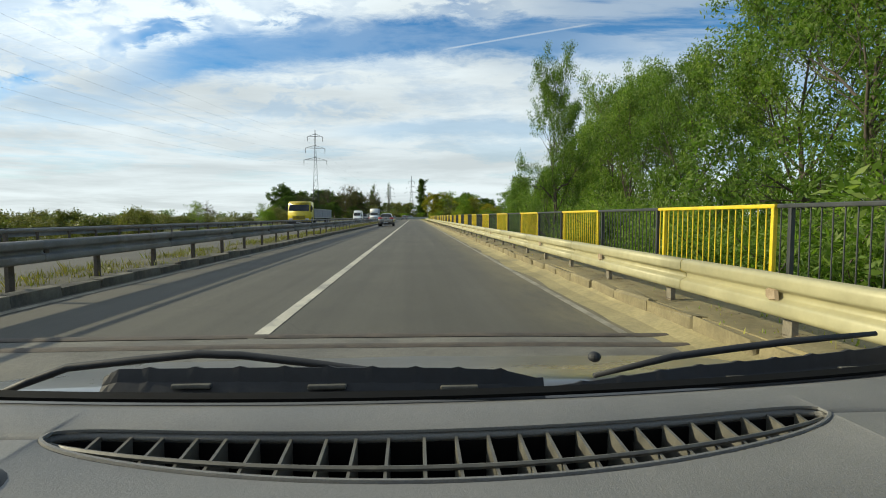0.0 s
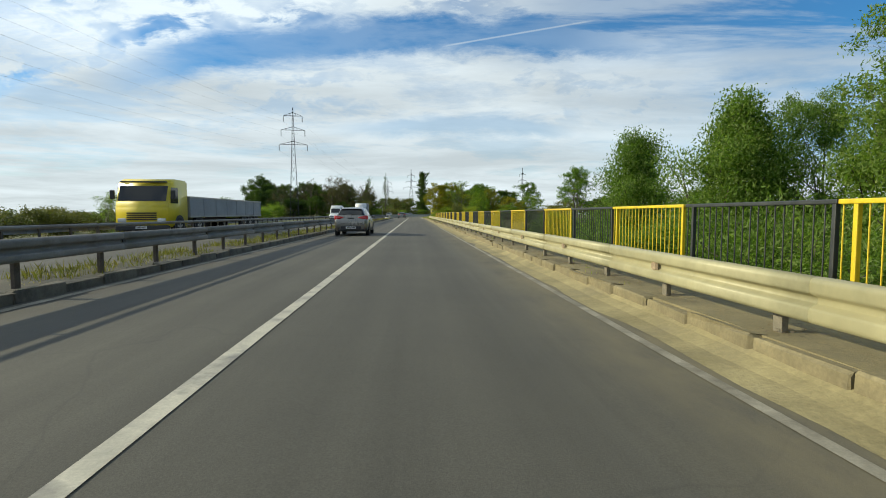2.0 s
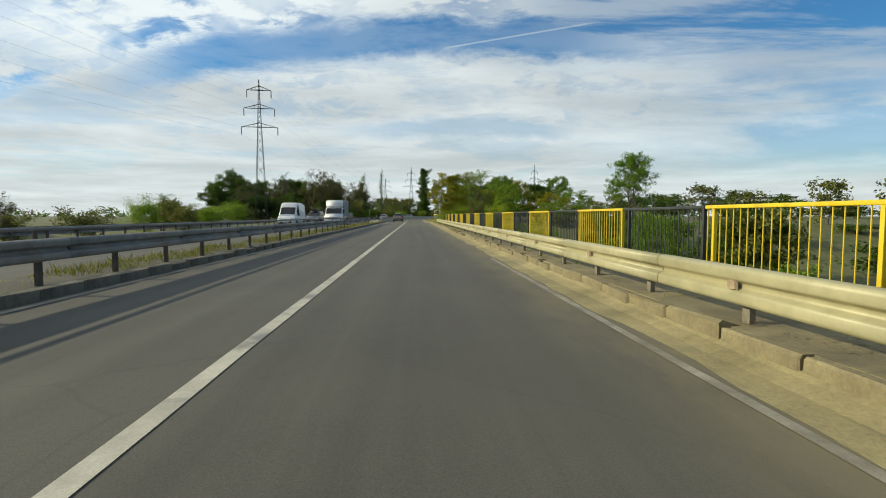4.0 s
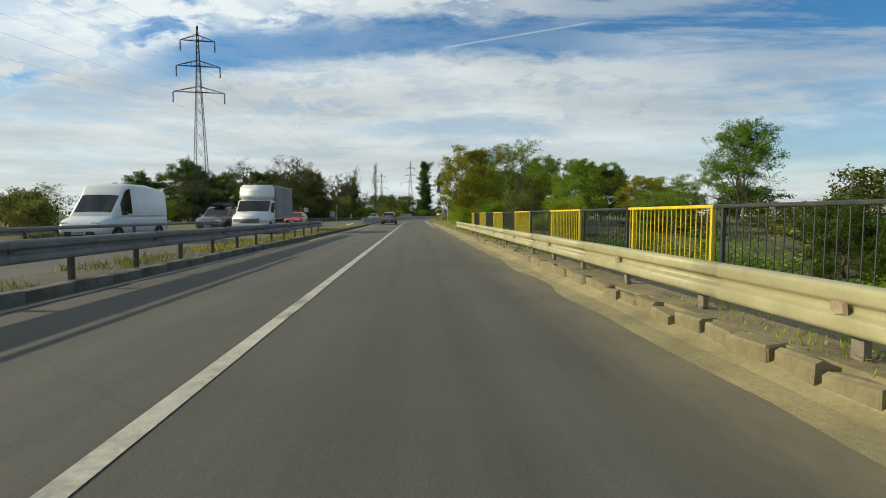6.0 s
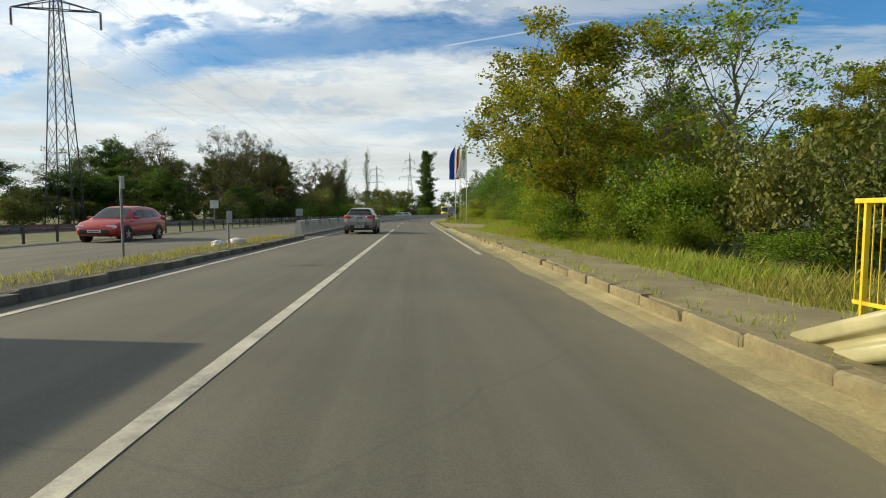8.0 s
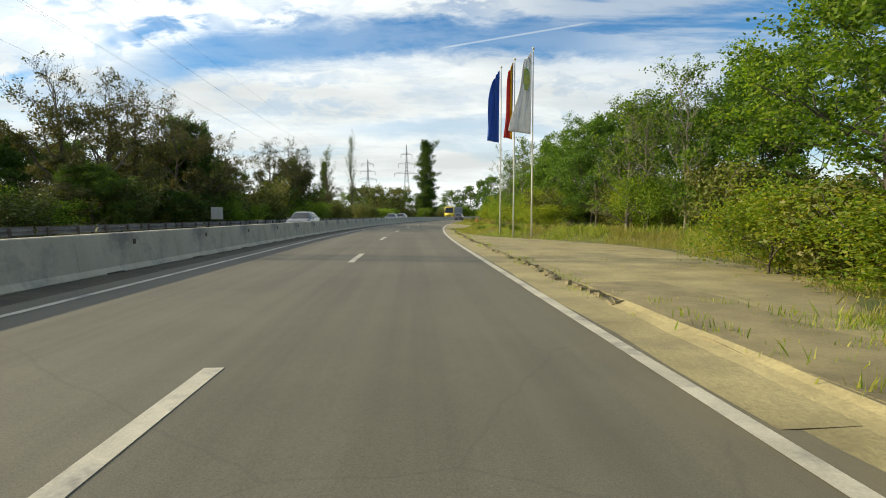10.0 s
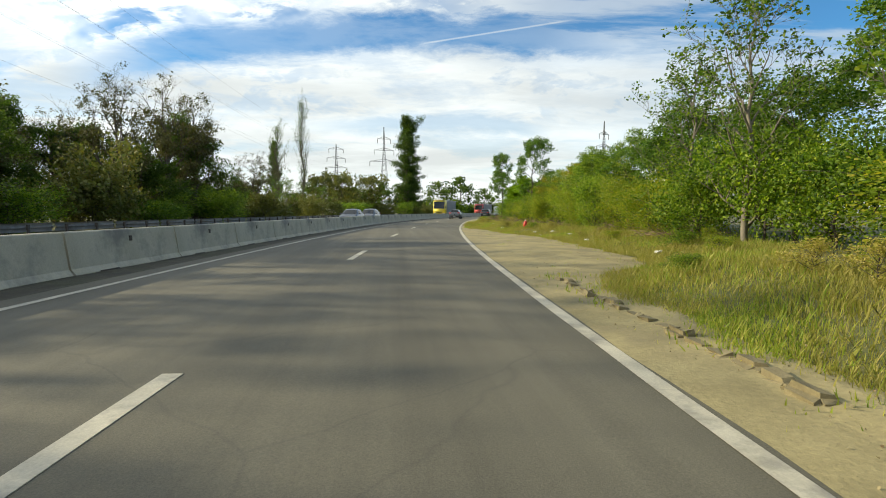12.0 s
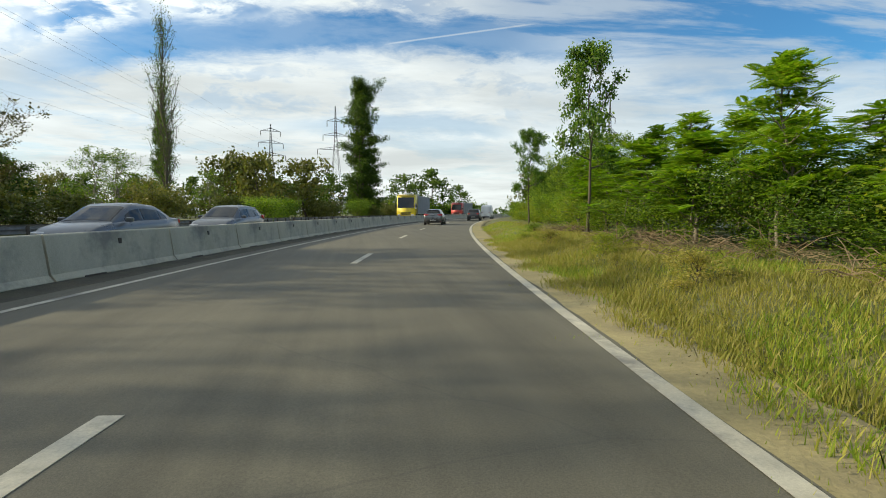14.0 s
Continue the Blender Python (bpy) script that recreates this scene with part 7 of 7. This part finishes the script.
M_SIGN = worn("pale_sign_metal", (0.40, 0.40, 0.38), (0.55, 0.55, 0.53), 3, 0.5, 0.2, relief=0.03)
sign("notice_board", 219, -19.5, land(219, -19.5), 1.1, 1.15, 0.9, "pale notice board on two thin posts", 2, 0)
sign("road_sign", 147.5, -6.8, 0.1, .12, .3, 1.65, "thin grey sign post seen edge-on", 1, 80)
sign("road_sign", 152.8, -6.2, 0.12, .3, .4, 0.75, "small grey sign on a short post", 1, 78)
sign("road_sign", 176, -15.2, land(176, -15.2), .6, .6, 1.7, "small pale sign beside the far lane", 1, 10)
for i, (s, off, h) in enumerate([(152.2, -6.35, .34), (153.4, -6.1, .4), (153.9, -6.45, .3)]):
    ob = shared("white_stone", SC[i], None, Matrix.Translation(P(s, off, .12 + h * .18)) @ Matrix.Diagonal((h * .6, h * .6, h, 1)))
    tagged(ob, "rough white painted stone on the median", "stone", "white stones")

# ---- a low white building far across the fields ----
shed = empty("white_building", Matrix.Translation(P(172, 71, land(172, 71) - 0.1)) @ pose(0, 0, 0, 0, 0, -30), "long low white building across the fields", "building")
bm = bmesh.new()
box(bm, 0, 0, 2.2, 11, 5, 4.4, .03)
part("wall", bm, M_LITTER, shed)
bm = bmesh.new()
box(bm, 0, 0, 4.5, 11.5, 5.5, .2, .03)
part("roof", bm, M_RAILGREY, shed, "flat grey roof")
for k in range(7):
    bm = bmesh.new()
    box(bm, -4.5 + 1.5 * k, -2.5, 3.35, 1.15, .06, .75, .01)
    part("window", bm, V_GLASS, shed, "dark window")

# ---- wires between the pylons ----
def wire(a, b, sag):
    bm = bmesh.new()
    a, b = Vector(a), Vector(b)
    tube(bm, [a.lerp(b, i / 16) - Vector((0, 0, sag * 4 * (i / 16) * (1 - i / 16))) for i in range(17)], .008, 4, False)
    ob = part("power_line", bm, M_INSULATOR)
    tagged(ob, "thin dark power line between pylons", "power line", "power lines")


for (z, r), (z2, r2) in zip([(20.7, 3.9), (24.6, 3.3), (28.4, 2.6)], [(15.2, 3.5), (18.2, 3.0), (21.1, 2.3)]):
    for side in (-1, 1):
        c, sn = math.cos(radians(8)), math.sin(radians(8))
        a = (-34.7 + side * r * c, 189.5 + side * r * sn, z * 1.06 - 2.7)
        wire(a, (-17 + side * r2 * math.cos(radians(20)), 378 + side * r2 * math.sin(radians(20)), z2 - 2), 3.5)
        wire(a, (-52 + side * r, -40, z - 3), 4.5)

# models of which no plant was stood anywhere
for t in [o for o in scene.objects if o.parent is None and o.type == "EMPTY" and o.get("category") in ("tree", "shrub", "weed") and o.name not in placed and o.matrix_basis.translation.length < 1e-6]:
    for o in (*t.children_recursive, t):
        bpy.data.objects.remove(o)
